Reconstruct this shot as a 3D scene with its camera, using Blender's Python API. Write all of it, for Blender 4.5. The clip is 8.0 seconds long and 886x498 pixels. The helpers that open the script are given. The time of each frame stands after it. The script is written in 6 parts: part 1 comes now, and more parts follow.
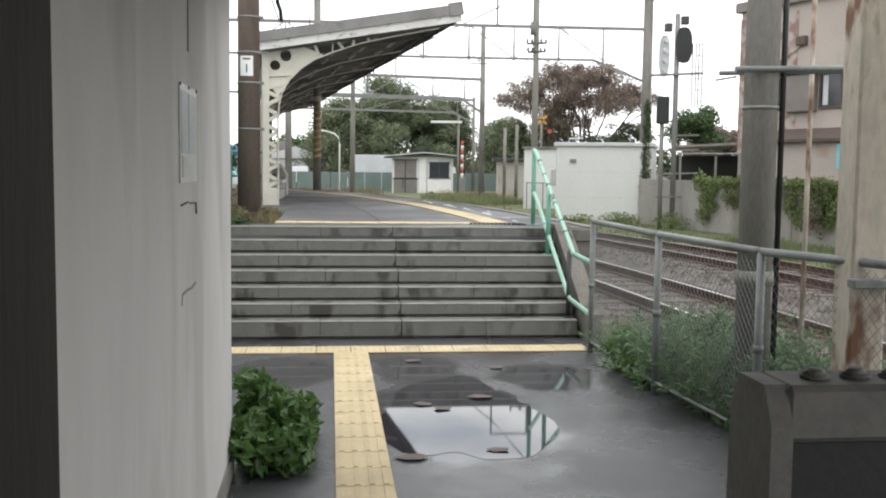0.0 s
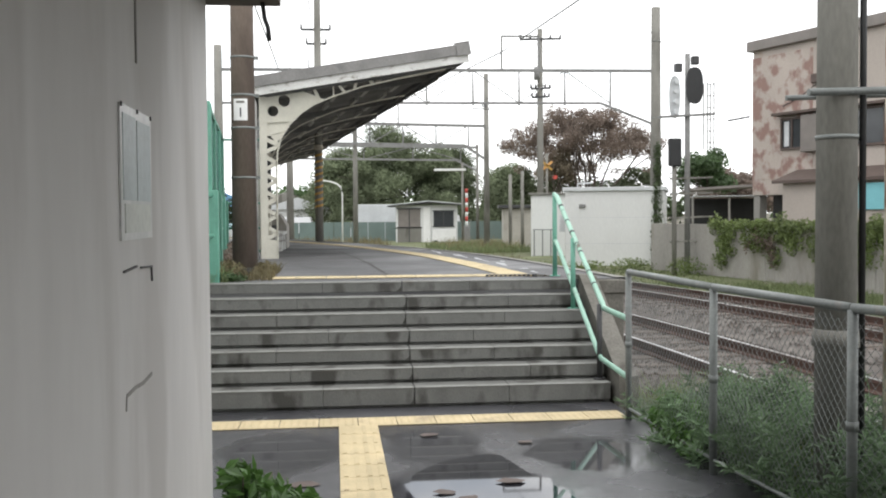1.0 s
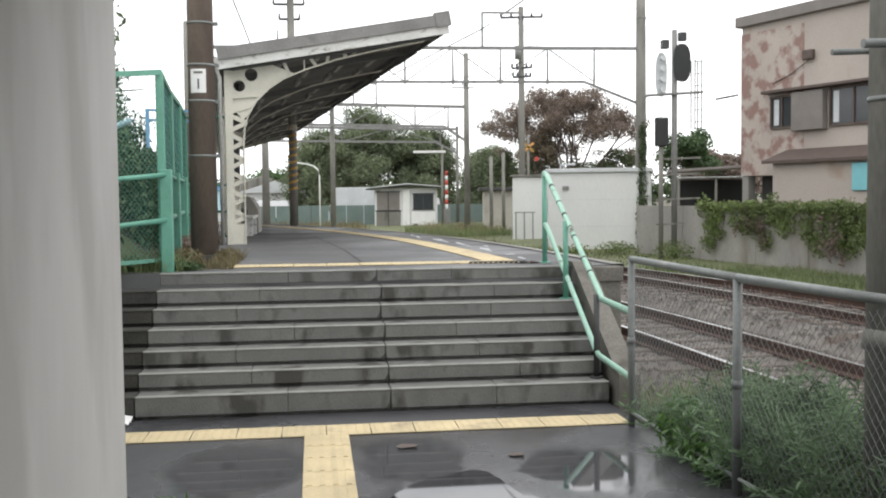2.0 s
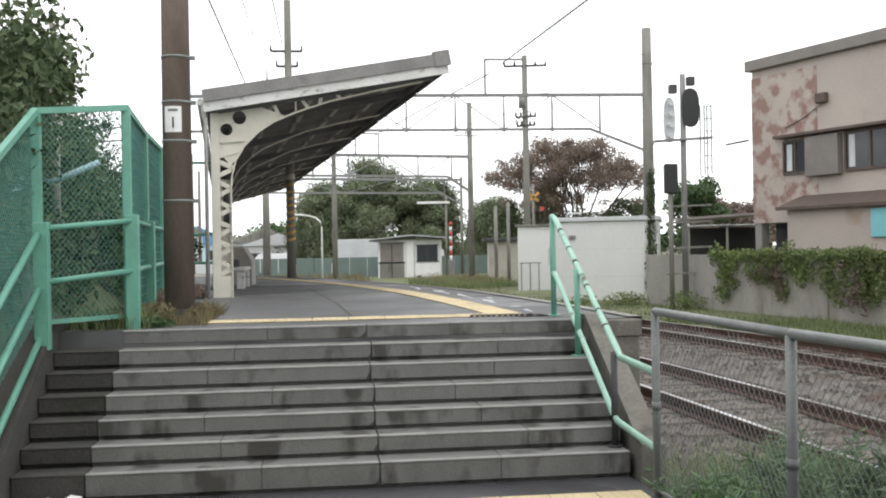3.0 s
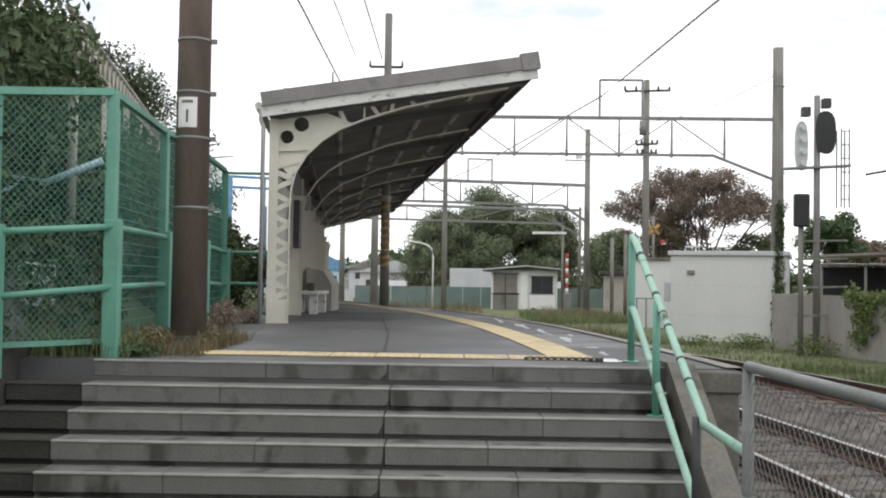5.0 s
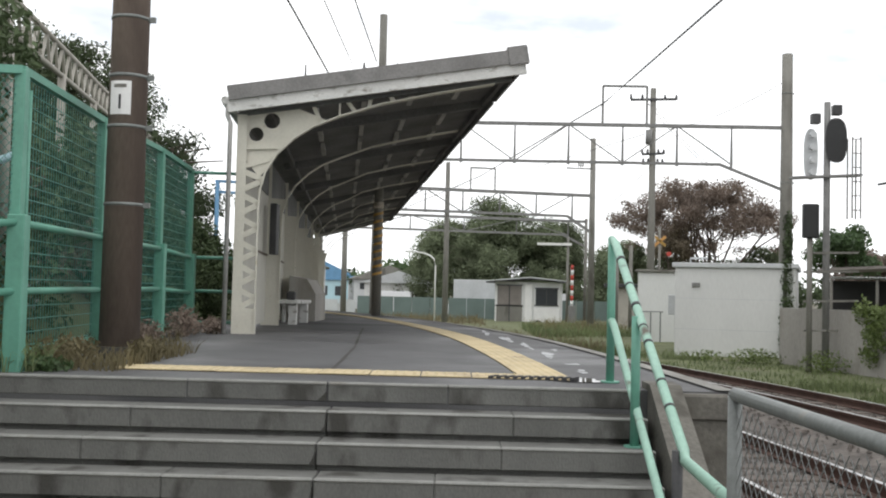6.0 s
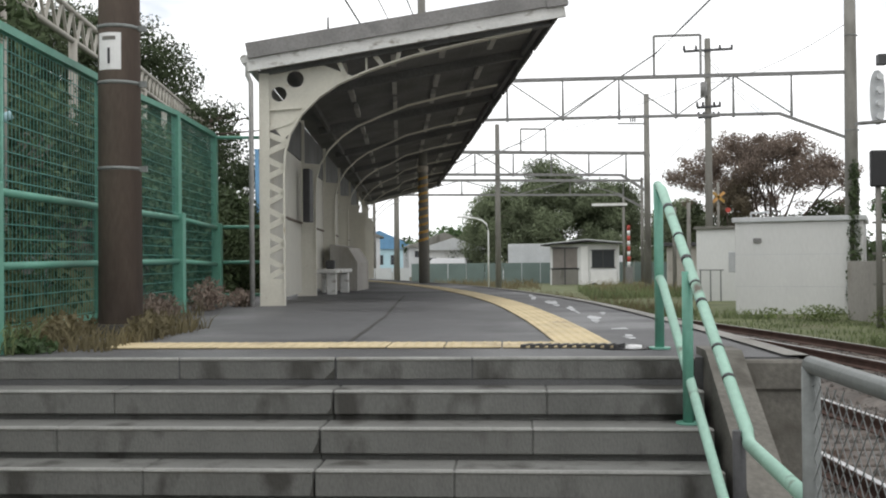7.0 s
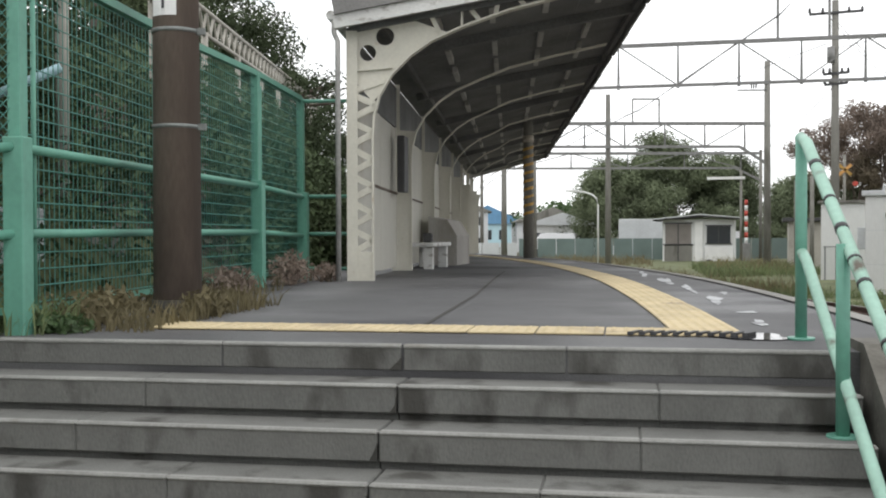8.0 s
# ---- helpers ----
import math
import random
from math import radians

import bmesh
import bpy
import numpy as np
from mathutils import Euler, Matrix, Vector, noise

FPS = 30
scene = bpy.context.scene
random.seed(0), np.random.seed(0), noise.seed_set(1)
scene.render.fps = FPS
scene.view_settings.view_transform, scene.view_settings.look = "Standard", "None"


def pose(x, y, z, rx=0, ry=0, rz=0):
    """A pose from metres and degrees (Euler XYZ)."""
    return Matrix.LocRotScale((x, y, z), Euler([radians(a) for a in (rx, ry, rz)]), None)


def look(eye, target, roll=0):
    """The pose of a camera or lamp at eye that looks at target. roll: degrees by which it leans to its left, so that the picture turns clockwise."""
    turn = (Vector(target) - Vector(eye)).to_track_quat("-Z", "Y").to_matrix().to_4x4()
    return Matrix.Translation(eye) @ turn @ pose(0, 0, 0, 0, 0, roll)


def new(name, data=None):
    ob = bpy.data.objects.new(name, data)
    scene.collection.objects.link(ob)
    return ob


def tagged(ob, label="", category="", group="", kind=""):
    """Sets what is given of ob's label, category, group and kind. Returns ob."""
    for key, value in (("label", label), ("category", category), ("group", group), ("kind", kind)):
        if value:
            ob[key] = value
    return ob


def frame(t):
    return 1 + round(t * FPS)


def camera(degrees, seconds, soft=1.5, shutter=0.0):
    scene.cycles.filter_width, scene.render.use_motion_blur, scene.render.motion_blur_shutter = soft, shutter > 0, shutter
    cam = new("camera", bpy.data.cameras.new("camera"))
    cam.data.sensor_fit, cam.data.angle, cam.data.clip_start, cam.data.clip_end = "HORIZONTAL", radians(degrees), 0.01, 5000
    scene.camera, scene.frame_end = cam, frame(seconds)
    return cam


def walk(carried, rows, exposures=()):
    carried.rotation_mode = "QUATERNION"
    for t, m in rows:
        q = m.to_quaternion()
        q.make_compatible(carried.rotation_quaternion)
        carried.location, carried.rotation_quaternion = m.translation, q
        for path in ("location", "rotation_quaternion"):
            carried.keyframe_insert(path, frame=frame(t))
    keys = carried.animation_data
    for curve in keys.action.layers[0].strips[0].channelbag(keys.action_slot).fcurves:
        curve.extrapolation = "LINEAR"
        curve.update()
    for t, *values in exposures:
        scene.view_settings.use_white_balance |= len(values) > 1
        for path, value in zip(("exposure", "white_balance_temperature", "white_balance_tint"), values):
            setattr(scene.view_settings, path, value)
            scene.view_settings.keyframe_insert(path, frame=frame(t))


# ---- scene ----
cam = camera(47.6, 8.0, soft=2.0)
PATH = [
    (0, (-0.191, -9.68, 1.765), (0.031, -7.699, 1.6), 0.7),
    (0.5, (-0.252, -9.134, 1.771), (-0.089, -7.145, 1.643), 0.9),
    (1, (-0.182, -8.622, 1.755), (0.033, -6.635, 1.686), -0.4),
    (1.5, (-0.193, -8.126, 1.719), (0.005, -6.137, 1.636), 0.2),
    (1.7, (-0.146, -7.924, 1.737), (0.115, -5.944, 1.634), -0.6),
    (2.8, (0.076, -6.868, 1.697), (0.3, -4.883, 1.608), -0.6),
    (3, (0.128, -6.675, 1.683), (0.373, -4.69, 1.684), -1.0),
    (3.5, (0.316, -6.233, 1.654), (0.505, -4.242, 1.639), -1.0),
    (4, (0.534, -5.767, 1.645), (0.745, -3.779, 1.676), 0.0),
    (4.5, (0.723, -5.395, 1.643), (0.726, -3.395, 1.648), 0.3),
    (4.7, (0.783, -5.236, 1.639), (0.788, -3.236, 1.684), 0.8),
    (5.8, (1.176, -4.261, 1.604), (1.147, -2.263, 1.682), 1.2),
    (6, (1.239, -4.086, 1.607), (1.218, -2.088, 1.693), 1.4),
    (6.5, (1.378, -3.711, 1.599), (1.299, -1.715, 1.697), -1.2),
    (7, (1.426, -3.322, 1.572), (1.293, -1.326, 1.591), -0.5),
    (7.5, (1.429, -2.849, 1.558), (1.224, -0.86, 1.548), -1.4),
    (8, (1.452, -2.409, 1.54), (1.103, -0.44, 1.511), -0.2),
]
walk(cam, [(t, look(eye, target, roll)) for t, eye, target, roll in PATH],
     [(0.0, 0.34), (1.0, 0.32), (2.2, 0.24), (3.5, 0.15), (4.5, -0.1), (6.0, -0.15), (7.0, -0.2), (8.0, -0.06)])

# ---- world, sun, exposure ----
scene.view_settings.exposure = 0.0
world = bpy.data.worlds.new("overcast_sky")
scene.world = world
world.use_nodes = True
wn, wl = world.node_tree.nodes, world.node_tree.links
wn.clear()
SUN_EL, SUN_ROT = radians(48), radians(200)
w_out = wn.new("ShaderNodeOutputWorld")
w_bg = wn.new("ShaderNodeBackground")
w_sky = wn.new("ShaderNodeTexSky")
w_sky.sky_type, w_sky.sun_disc, w_sky.sun_elevation, w_sky.sun_rotation = "NISHITA", False, SUN_EL, SUN_ROT
w_sky.air_density, w_sky.dust_density = 1.0, 3.0
w_bg.inputs["Strength"].default_value = 0.15
w_co = wn.new("ShaderNodeTexCoord")
w_map = wn.new("ShaderNodeMapping")
w_map.inputs["Scale"].default_value = (1.6, 1.6, 5.0)
w_noise = wn.new("ShaderNodeTexNoise")
w_noise.inputs["Scale"].default_value, w_noise.inputs["Detail"].default_value = 2.6, 7.0
w_ramp = wn.new("ShaderNodeValToRGB")
w_ramp.color_ramp.elements[0].position, w_ramp.color_ramp.elements[0].color = 0.34, (0.5, 0.5, 0.5, 1)
w_ramp.color_ramp.elements[1].position, w_ramp.color_ramp.elements[1].color = 0.47, (1, 1, 1, 1)
w_mix = wn.new("ShaderNodeMix")
w_mix.data_type = "RGBA"
w_mix.inputs["B"].default_value = (10.6, 10.7, 10.8, 1)      # the cloud layer
wl.new(w_co.outputs["Generated"], w_map.inputs["Vector"])
wl.new(w_map.outputs["Vector"], w_noise.inputs["Vector"])
wl.new(w_noise.outputs["Fac"], w_ramp.inputs["Fac"])
wl.new(w_ramp.outputs["Color"], w_mix.inputs["Factor"])
wl.new(w_sky.outputs["Color"], w_mix.inputs["A"])
wl.new(w_mix.outputs["Result"], w_bg.inputs["Color"])
wl.new(w_bg.outputs["Background"], w_out.inputs["Surface"])
sun_data = bpy.data.lights.new("sun", "SUN")
sun_data.energy, sun_data.angle, sun_data.color = 0.5, radians(25), (1.0, 0.96, 0.9)
sun = new("sun", sun_data)
sun.matrix_world = look((0, 0, 30), (-4, 14, 0))


# ---- materials ----
def mat(name, color, rough=0.7, metal=0.0, vary=0.25, scale=4.0, fine=40.0, bump=0.15, stain=None, stain_at=0.55,
        stain_scale=1.5, island=False, stretch=(1, 1, 1), spec=0.5):
    """A surface with broad and fine variation, stains of their own colour and fine relief, in metres."""
    m = bpy.data.materials.new(name)
    m.use_nodes = True
    n, l = m.node_tree.nodes, m.node_tree.links
    b = n["Principled BSDF"]
    b.inputs["Roughness"].default_value, b.inputs["Metallic"].default_value = rough, metal
    b.inputs["Specular IOR Level"].default_value = spec
    geo = n.new("ShaderNodeNewGeometry")
    mp = n.new("ShaderNodeMapping")
    mp.inputs["Scale"].default_value = stretch
    l.new(geo.outputs["Position"], mp.inputs["Vector"])

    def tex(s, d=4.0):
        t = n.new("ShaderNodeTexNoise")
        t.inputs["Scale"].default_value, t.inputs["Detail"].default_value = s, d
        l.new(mp.outputs["Vector"], t.inputs["Vector"])
        return t.outputs["Fac"]

    def mul(a, lo, hi):
        r = n.new("ShaderNodeMapRange")
        r.inputs["From Min"].default_value, r.inputs["From Max"].default_value = 0.25, 0.75
        r.inputs["To Min"].default_value, r.inputs["To Max"].default_value = lo, hi
        l.new(a, r.inputs["Value"])
        return r.outputs["Result"]

    broad, small = tex(scale), tex(fine, 2.0)
    value = n.new("ShaderNodeMath")
    value.operation = "MULTIPLY"
    l.new(mul(broad, 1 - vary, 1 + vary), value.inputs[0])
    l.new(mul(small, 1 - vary * 0.6, 1 + vary * 0.6), value.inputs[1])
    last = value.outputs[0]
    if island:
        per = n.new("ShaderNodeMath")
        per.operation = "MULTIPLY"
        info = n.new("ShaderNodeObjectInfo")
        both = n.new("ShaderNodeMath")
        both.operation = "ADD"
        l.new(geo.outputs["Random Per Island"], both.inputs[0])
        l.new(info.outputs["Random"], both.inputs[1])
        r = n.new("ShaderNodeMapRange")
        r.inputs["From Max"].default_value = 2.0
        r.inputs["To Min"].default_value, r.inputs["To Max"].default_value = 1 - island, 1 + island
        l.new(both.outputs[0], r.inputs["Value"])
        l.new(last, per.inputs[0])
        l.new(r.outputs["Result"], per.inputs[1])
        last = per.outputs[0]
    tint = n.new("ShaderNodeVectorMath")
    tint.operation = "SCALE"
    tint.inputs[0].default_value = color
    l.new(last, tint.inputs["Scale"])
    colour = tint.outputs["Vector"]
    if stain:
        ramp = n.new("ShaderNodeValToRGB")
        ramp.color_ramp.elements[0].position, ramp.color_ramp.elements[1].position = stain_at, stain_at + 0.12
        l.new(tex(stain_scale, 8.0), ramp.inputs["Fac"])
        mix = n.new("ShaderNodeMix")
        mix.data_type = "RGBA"
        l.new(ramp.outputs["Color"], mix.inputs["Factor"])
        l.new(colour, mix.inputs["A"])
        mix.inputs["B"].default_value = (*stain, 1)
        colour = mix.outputs["Result"]
    l.new(colour, b.inputs["Base Color"])
    if bump:
        bp = n.new("ShaderNodeBump")
        bp.inputs["Strength"].default_value, bp.inputs["Distance"].default_value = bump, 0.01
        l.new(small, bp.inputs["Height"])
        l.new(bp.outputs["Normal"], b.inputs["Normal"])
    return m


def wet(m, dry, damp, scale=0.7, lo=0.42, hi=0.6, stretch=None):
    """Lets the gloss of a surface change in patches, as on damp ground."""
    n, l = m.node_tree.nodes, m.node_tree.links
    b = n["Principled BSDF"]
    geo = n.new("ShaderNodeNewGeometry")
    t = n.new("ShaderNodeTexNoise")
    t.inputs["Scale"].default_value, t.inputs["Detail"].default_value = scale, 5.0
    l.new(geo.outputs["Position"], t.inputs["Vector"])
    r = n.new("ShaderNodeMapRange")
    r.inputs["From Min"].default_value, r.inputs["From Max"].default_value = lo, hi
    r.inputs["To Min"].default_value, r.inputs["To Max"].default_value = dry, damp
    l.new(t.outputs["Fac"], r.inputs["Value"])
    l.new(r.outputs["Result"], b.inputs["Roughness"])
    return m


M = {
    "asphalt": wet(mat("asphalt_damp", (0.062, 0.062, 0.067), 0.6, vary=0.25, scale=0.8, fine=90, bump=0.35, stain=(0.04, 0.04, 0.044), stain_scale=0.9), 0.42, 0.1, 0.9, 0.42, 0.62),
    "platform": wet(mat("platform_asphalt", (0.098, 0.098, 0.1), 0.7, vary=0.2, scale=0.6, fine=110, bump=0.3, stain=(0.05, 0.05, 0.053), stain_scale=0.5), 0.75, 0.5),
    "water": mat("puddle_water", (0.03, 0.03, 0.035), 0.03, vary=0.1, bump=0.0),
    "step": mat("step_concrete", (0.146, 0.147, 0.138), 0.85, vary=0.2, scale=2.2, fine=60, bump=0.3, stain=(0.06, 0.058, 0.052), stain_at=0.52, stain_scale=2.3, stretch=(1.6, 1.6, 0.8), island=0.12),
    "nosing": mat("step_edge_concrete", (0.25, 0.25, 0.236), 0.8, vary=0.2, scale=5, fine=70, bump=0.25, stain=(0.2, 0.19, 0.17), stain_at=0.62, stain_scale=4),
    "dark_concrete": mat("weathered_dark_concrete", (0.05, 0.048, 0.043), 0.9, vary=0.35, scale=3, fine=50, bump=0.4, stain=(0.035, 0.034, 0.028), stain_scale=3),
    "concrete": mat("grey_concrete", (0.235, 0.228, 0.21), 0.88, vary=0.22, scale=1.5, fine=40, bump=0.3, stain=(0.16, 0.15, 0.13), stain_scale=1.2, stretch=(1, 1, 0.35)),
    "pole_brown": mat("brown_stained_pole_concrete", (0.2, 0.158, 0.132), 0.85, vary=0.22, scale=2, fine=45, bump=0.25, stain=(0.12, 0.092, 0.078), stain_scale=1.6, stretch=(1, 1, 0.3)),
    "pole_grey": mat("pole_concrete", (0.2, 0.195, 0.175), 0.85, vary=0.22, scale=2, fine=45, bump=0.25, stain=(0.12, 0.115, 0.1), stain_scale=1.6, stretch=(1, 1, 0.3)),
    "tactile": mat("yellow_tactile_tile", (0.50, 0.41, 0.25), 0.75, vary=0.14, scale=3, fine=60, bump=0.2, stain=(0.36, 0.29, 0.19), stain_at=0.6, stain_scale=2.5, island=0.12),
    # white that stands in for sky reflected in platform puddles
    "white_reflection": mat("patchy_white_reflection", (0.42, 0.43, 0.44), 0.6, vary=0.3, scale=5, fine=30, stain=(0.12, 0.12, 0.12), stain_at=0.52, stain_scale=3),
    "plaster": mat("white_painted_plaster", (0.6, 0.588, 0.57), 0.75, vary=0.09, scale=0.8, fine=6, bump=0.15, stain=(0.49, 0.475, 0.455), stain_at=0.5, stain_scale=1.6, stretch=(1, 1, 0.3)),
    "cream": mat("cream_painted_steel", (0.62, 0.6, 0.52), 0.55, vary=0.08, scale=2, fine=30, bump=0.08, stain=(0.34, 0.24, 0.14), stain_at=0.68, stain_scale=5),
    "panel": mat("cream_wall_panel", (0.56, 0.545, 0.485), 0.6, vary=0.09, scale=1.5, fine=30, bump=0.08, stain=(0.42, 0.38, 0.3), stain_at=0.64, stain_scale=2, stretch=(1, 1, 0.4)),
    "fascia": mat("white_fascia_board", (0.62, 0.62, 0.60), 0.6, vary=0.15, scale=2, fine=30, stain=(0.25, 0.23, 0.2), stain_at=0.57, stain_scale=6, stretch=(1, 1, 2)),
    "flank": mat("brown_grey_flank_concrete", (0.145, 0.137, 0.12), 0.9, vary=0.3, scale=2.5, fine=40, bump=0.4, stain=(0.08, 0.074, 0.062), stain_at=0.54, stain_scale=2.5),
    "roof": mat("grey_slate_roofing", (0.23, 0.225, 0.22), 0.8, vary=0.25, scale=2, fine=40, bump=0.3, stain=(0.12, 0.12, 0.12), stain_scale=2),
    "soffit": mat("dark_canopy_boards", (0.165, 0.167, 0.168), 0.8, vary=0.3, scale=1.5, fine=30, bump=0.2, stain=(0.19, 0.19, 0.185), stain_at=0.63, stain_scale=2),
    "purlin": mat("dull_steel_purlin", (0.42, 0.415, 0.4), 0.6, vary=0.25, scale=3, fine=30),
    "mint": mat("mint_green_paint", (0.13, 0.335, 0.255), 0.45, vary=0.12, scale=3, fine=30, bump=0.08, stain=(0.16, 0.11, 0.07), stain_at=0.69, stain_scale=7),
    "mint_worn": mat("worn_mint_paint_with_rust", (0.30, 0.49, 0.40), 0.45, vary=0.12, scale=4, fine=30, bump=0.1, stain=(0.09, 0.07, 0.05), stain_at=0.63, stain_scale=6),
    "mesh_green": mat("green_coated_wire", (0.075, 0.24, 0.2), 0.5, vary=0.1),
    "galv": mat("galvanised_steel", (0.19, 0.203, 0.196), 0.5, metal=0.2, vary=0.2, scale=6, fine=50, stain=(0.25, 0.22, 0.19), stain_at=0.66, stain_scale=6),
    "wire": mat("galvanised_wire", (0.2, 0.21, 0.21), 0.5, metal=0.3, vary=0.1),
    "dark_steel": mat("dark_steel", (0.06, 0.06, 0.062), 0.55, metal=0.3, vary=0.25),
    "grey_steel": mat("grey_painted_steel", (0.2, 0.2, 0.195), 0.5, vary=0.15, stain=(0.12, 0.11, 0.1), stain_at=0.64, stain_scale=3),
    "box_steel": mat("dull_brown_grey_steel", (0.145, 0.142, 0.13), 0.5, vary=0.2, scale=5, stain=(0.06, 0.055, 0.05), stain_at=0.62, stain_scale=6),
    "black": mat("black_enamel", (0.018, 0.019, 0.02), 0.45, vary=0.2),
    "rust": mat("rusty_peeling_paint", (0.47, 0.425, 0.35), 0.8, vary=0.2, scale=3, fine=25, bump=0.4, stain=(0.16, 0.085, 0.05), stain_at=0.53, stain_scale=6, stretch=(1, 1, 0.4)),
    "rail_side": mat("rusty_rail_side", (0.09, 0.052, 0.04), 0.85, vary=0.3, fine=40),
    "rail_top": mat("worn_rail_head", (0.55, 0.55, 0.55), 0.28, metal=0.9, vary=0.15, scale=6),
    "sleeper": mat("weathered_sleeper", (0.13, 0.11, 0.095), 0.9, vary=0.3, fine=30, bump=0.4, island=0.25),
    "ballast": mat("ballast_stone", (0.112, 0.1, 0.09), 0.95, vary=0.45, scale=3, fine=18, bump=0.8, stain=(0.08, 0.055, 0.042), stain_scale=1.4, island=0.4),
    "soil": mat("earth_and_gravel", (0.115, 0.1, 0.075), 0.95, vary=0.35, scale=0.8, fine=14, bump=0.7, stain=(0.075, 0.085, 0.04), stain_at=0.5, stain_scale=0.35),
    "verge": mat("grassy_earth", (0.115, 0.13, 0.06), 0.95, vary=0.35, scale=0.8, fine=14, bump=0.6, stain=(0.155, 0.138, 0.095), stain_at=0.56, stain_scale=0.3),
    "weed": mat("feathery_weed", (0.135, 0.205, 0.11), 0.7, vary=0.25, scale=1.2, fine=10, bump=0, island=0.45),
    "ivy": mat("ivy_leaf", (0.165, 0.215, 0.075), 0.5, vary=0.35, scale=0.9, fine=8, bump=0, island=0.5),
    "boundary": mat("weathered_boundary_concrete", (0.34, 0.325, 0.3), 0.9, vary=0.2, scale=0.9, fine=30, bump=0.3, stain=(0.2, 0.185, 0.15), stain_at=0.54, stain_scale=0.8, stretch=(1, 1, 0.3)),
    "grass": mat("grass_blade", (0.15, 0.185, 0.085), 0.7, vary=0.3, scale=0.6, fine=8, bump=0, island=0.4),
    "dry_grass": mat("dry_grass_blade", (0.17, 0.145, 0.08), 0.75, vary=0.3, scale=1, fine=8, bump=0, island=0.4),
    "leaf": mat("green_leaf", (0.075, 0.125, 0.05), 0.5, vary=0.3, scale=0.7, fine=6, bump=0, island=0.45),
    "leaf_dark": mat("dark_green_leaf", (0.082, 0.112, 0.056), 0.65, vary=0.35, scale=0.3, fine=5, bump=0, island=0.5, spec=0.15),
    "leaf_dense": mat("dense_evergreen_leaf", (0.08, 0.105, 0.055), 0.7, vary=0.35, scale=0.5, fine=5, bump=0, island=0.45, spec=0.12),
    # leaf colour of the distant trees, lightened and greyed to paint in haze
    "leaf_far": mat("hazed_grey_green_leaf", (0.132, 0.158, 0.095), 0.7, vary=0.3, scale=0.25, fine=3, bump=0, island=0.4, spec=0.12),
    "block_wall": mat("stained_pale_block_wall", (0.42, 0.4, 0.355), 0.85, vary=0.12, scale=0.7, fine=12, stain=(0.28, 0.26, 0.22), stain_at=0.58, stain_scale=0.8),
    "leaf_brown": mat("reddish_brown_leaf", (0.21, 0.165, 0.135), 0.65, vary=0.3, scale=0.4, fine=6, bump=0, island=0.45),
    "leaf_beige": mat("dry_beige_leaf", (0.25, 0.21, 0.15), 0.7, vary=0.3, scale=0.6, fine=6, bump=0, island=0.4),
    "leaf_bright": mat("bright_shrub_leaf", (0.10, 0.2, 0.05), 0.4, vary=0.3, scale=2, fine=12, bump=0, island=0.45),
    "bark": mat("bark", (0.1, 0.08, 0.065), 0.9, vary=0.3, fine=25, bump=0.5),
    "shed": mat("pale_shed_siding", (0.66, 0.67, 0.66), 0.7, vary=0.06, scale=0.8, fine=20, stain=(0.5, 0.5, 0.47), stain_at=0.62, stain_scale=0.9, stretch=(1, 1, 0.3)),
    "pale": mat("pale_grey_sheet", (0.55, 0.57, 0.58), 0.6, vary=0.1, scale=1, fine=10),
    "beige_wall": mat("beige_mortar_wall", (0.42, 0.372, 0.332), 0.85, vary=0.08, scale=0.7, fine=20, bump=0.2, stain=(0.36, 0.28, 0.22), stain_at=0.62, stain_scale=0.8),
    "peeling": mat("peeling_reddish_wall", (0.43, 0.375, 0.335), 0.9, vary=0.1, scale=1.2, fine=20, bump=0.3, stain=(0.27, 0.175, 0.15), stain_at=0.47, stain_scale=2.6),
    "brown_trim": mat("dark_brown_trim", (0.09, 0.065, 0.055), 0.6, vary=0.2),
    "dark_wood": mat("dark_weathered_timber", (0.014, 0.011, 0.009), 0.75, vary=0.35, scale=3, fine=25, bump=0.3, stretch=(1, 1, 0.2)),
    "glass": mat("window_glass", (0.05, 0.055, 0.06), 0.08, vary=0.1, bump=0),
    "shutter": mat("grey_brown_shutter", (0.2, 0.18, 0.165), 0.6, vary=0.15, scale=2),
    "blue_sheet": mat("blue_sheet", (0.12, 0.27, 0.44), 0.6, vary=0.15, scale=2),
    "teal_sheet": mat("teal_board", (0.2, 0.5, 0.55), 0.6, vary=0.1, scale=2),
    "pale_blue": mat("pale_blue_cladding", (0.42, 0.6, 0.66), 0.7, vary=0.06, scale=0.3, fine=3),
    "poster_sheet": mat("weathered_clear_sleeve", (0.66, 0.665, 0.66), 0.3, vary=0.12, scale=4, stain=(0.56, 0.575, 0.565), stain_at=0.5, stain_scale=5),
    "white": mat("white_paint", (0.76, 0.76, 0.75), 0.55, vary=0.06, scale=3),
    "ink": mat("black_print", (0.03, 0.03, 0.035), 0.6, vary=0.1),
    "poster_blue": mat("faded_blue_print", (0.47, 0.53, 0.54), 0.4, vary=0.12, scale=5),
    "poster_green": mat("faded_green_print", (0.58, 0.6, 0.56), 0.4, vary=0.12, scale=5),
    "yellow": mat("hazard_yellow", (0.42, 0.25, 0.06), 0.6, vary=0.2, scale=4, stain=(0.2, 0.13, 0.06), stain_at=0.6, stain_scale=5),
    "red": mat("signal_red", (0.5, 0.07, 0.05), 0.5, vary=0.15),
    "orange": mat("warning_orange", (0.6, 0.32, 0.1), 0.5, vary=0.15),
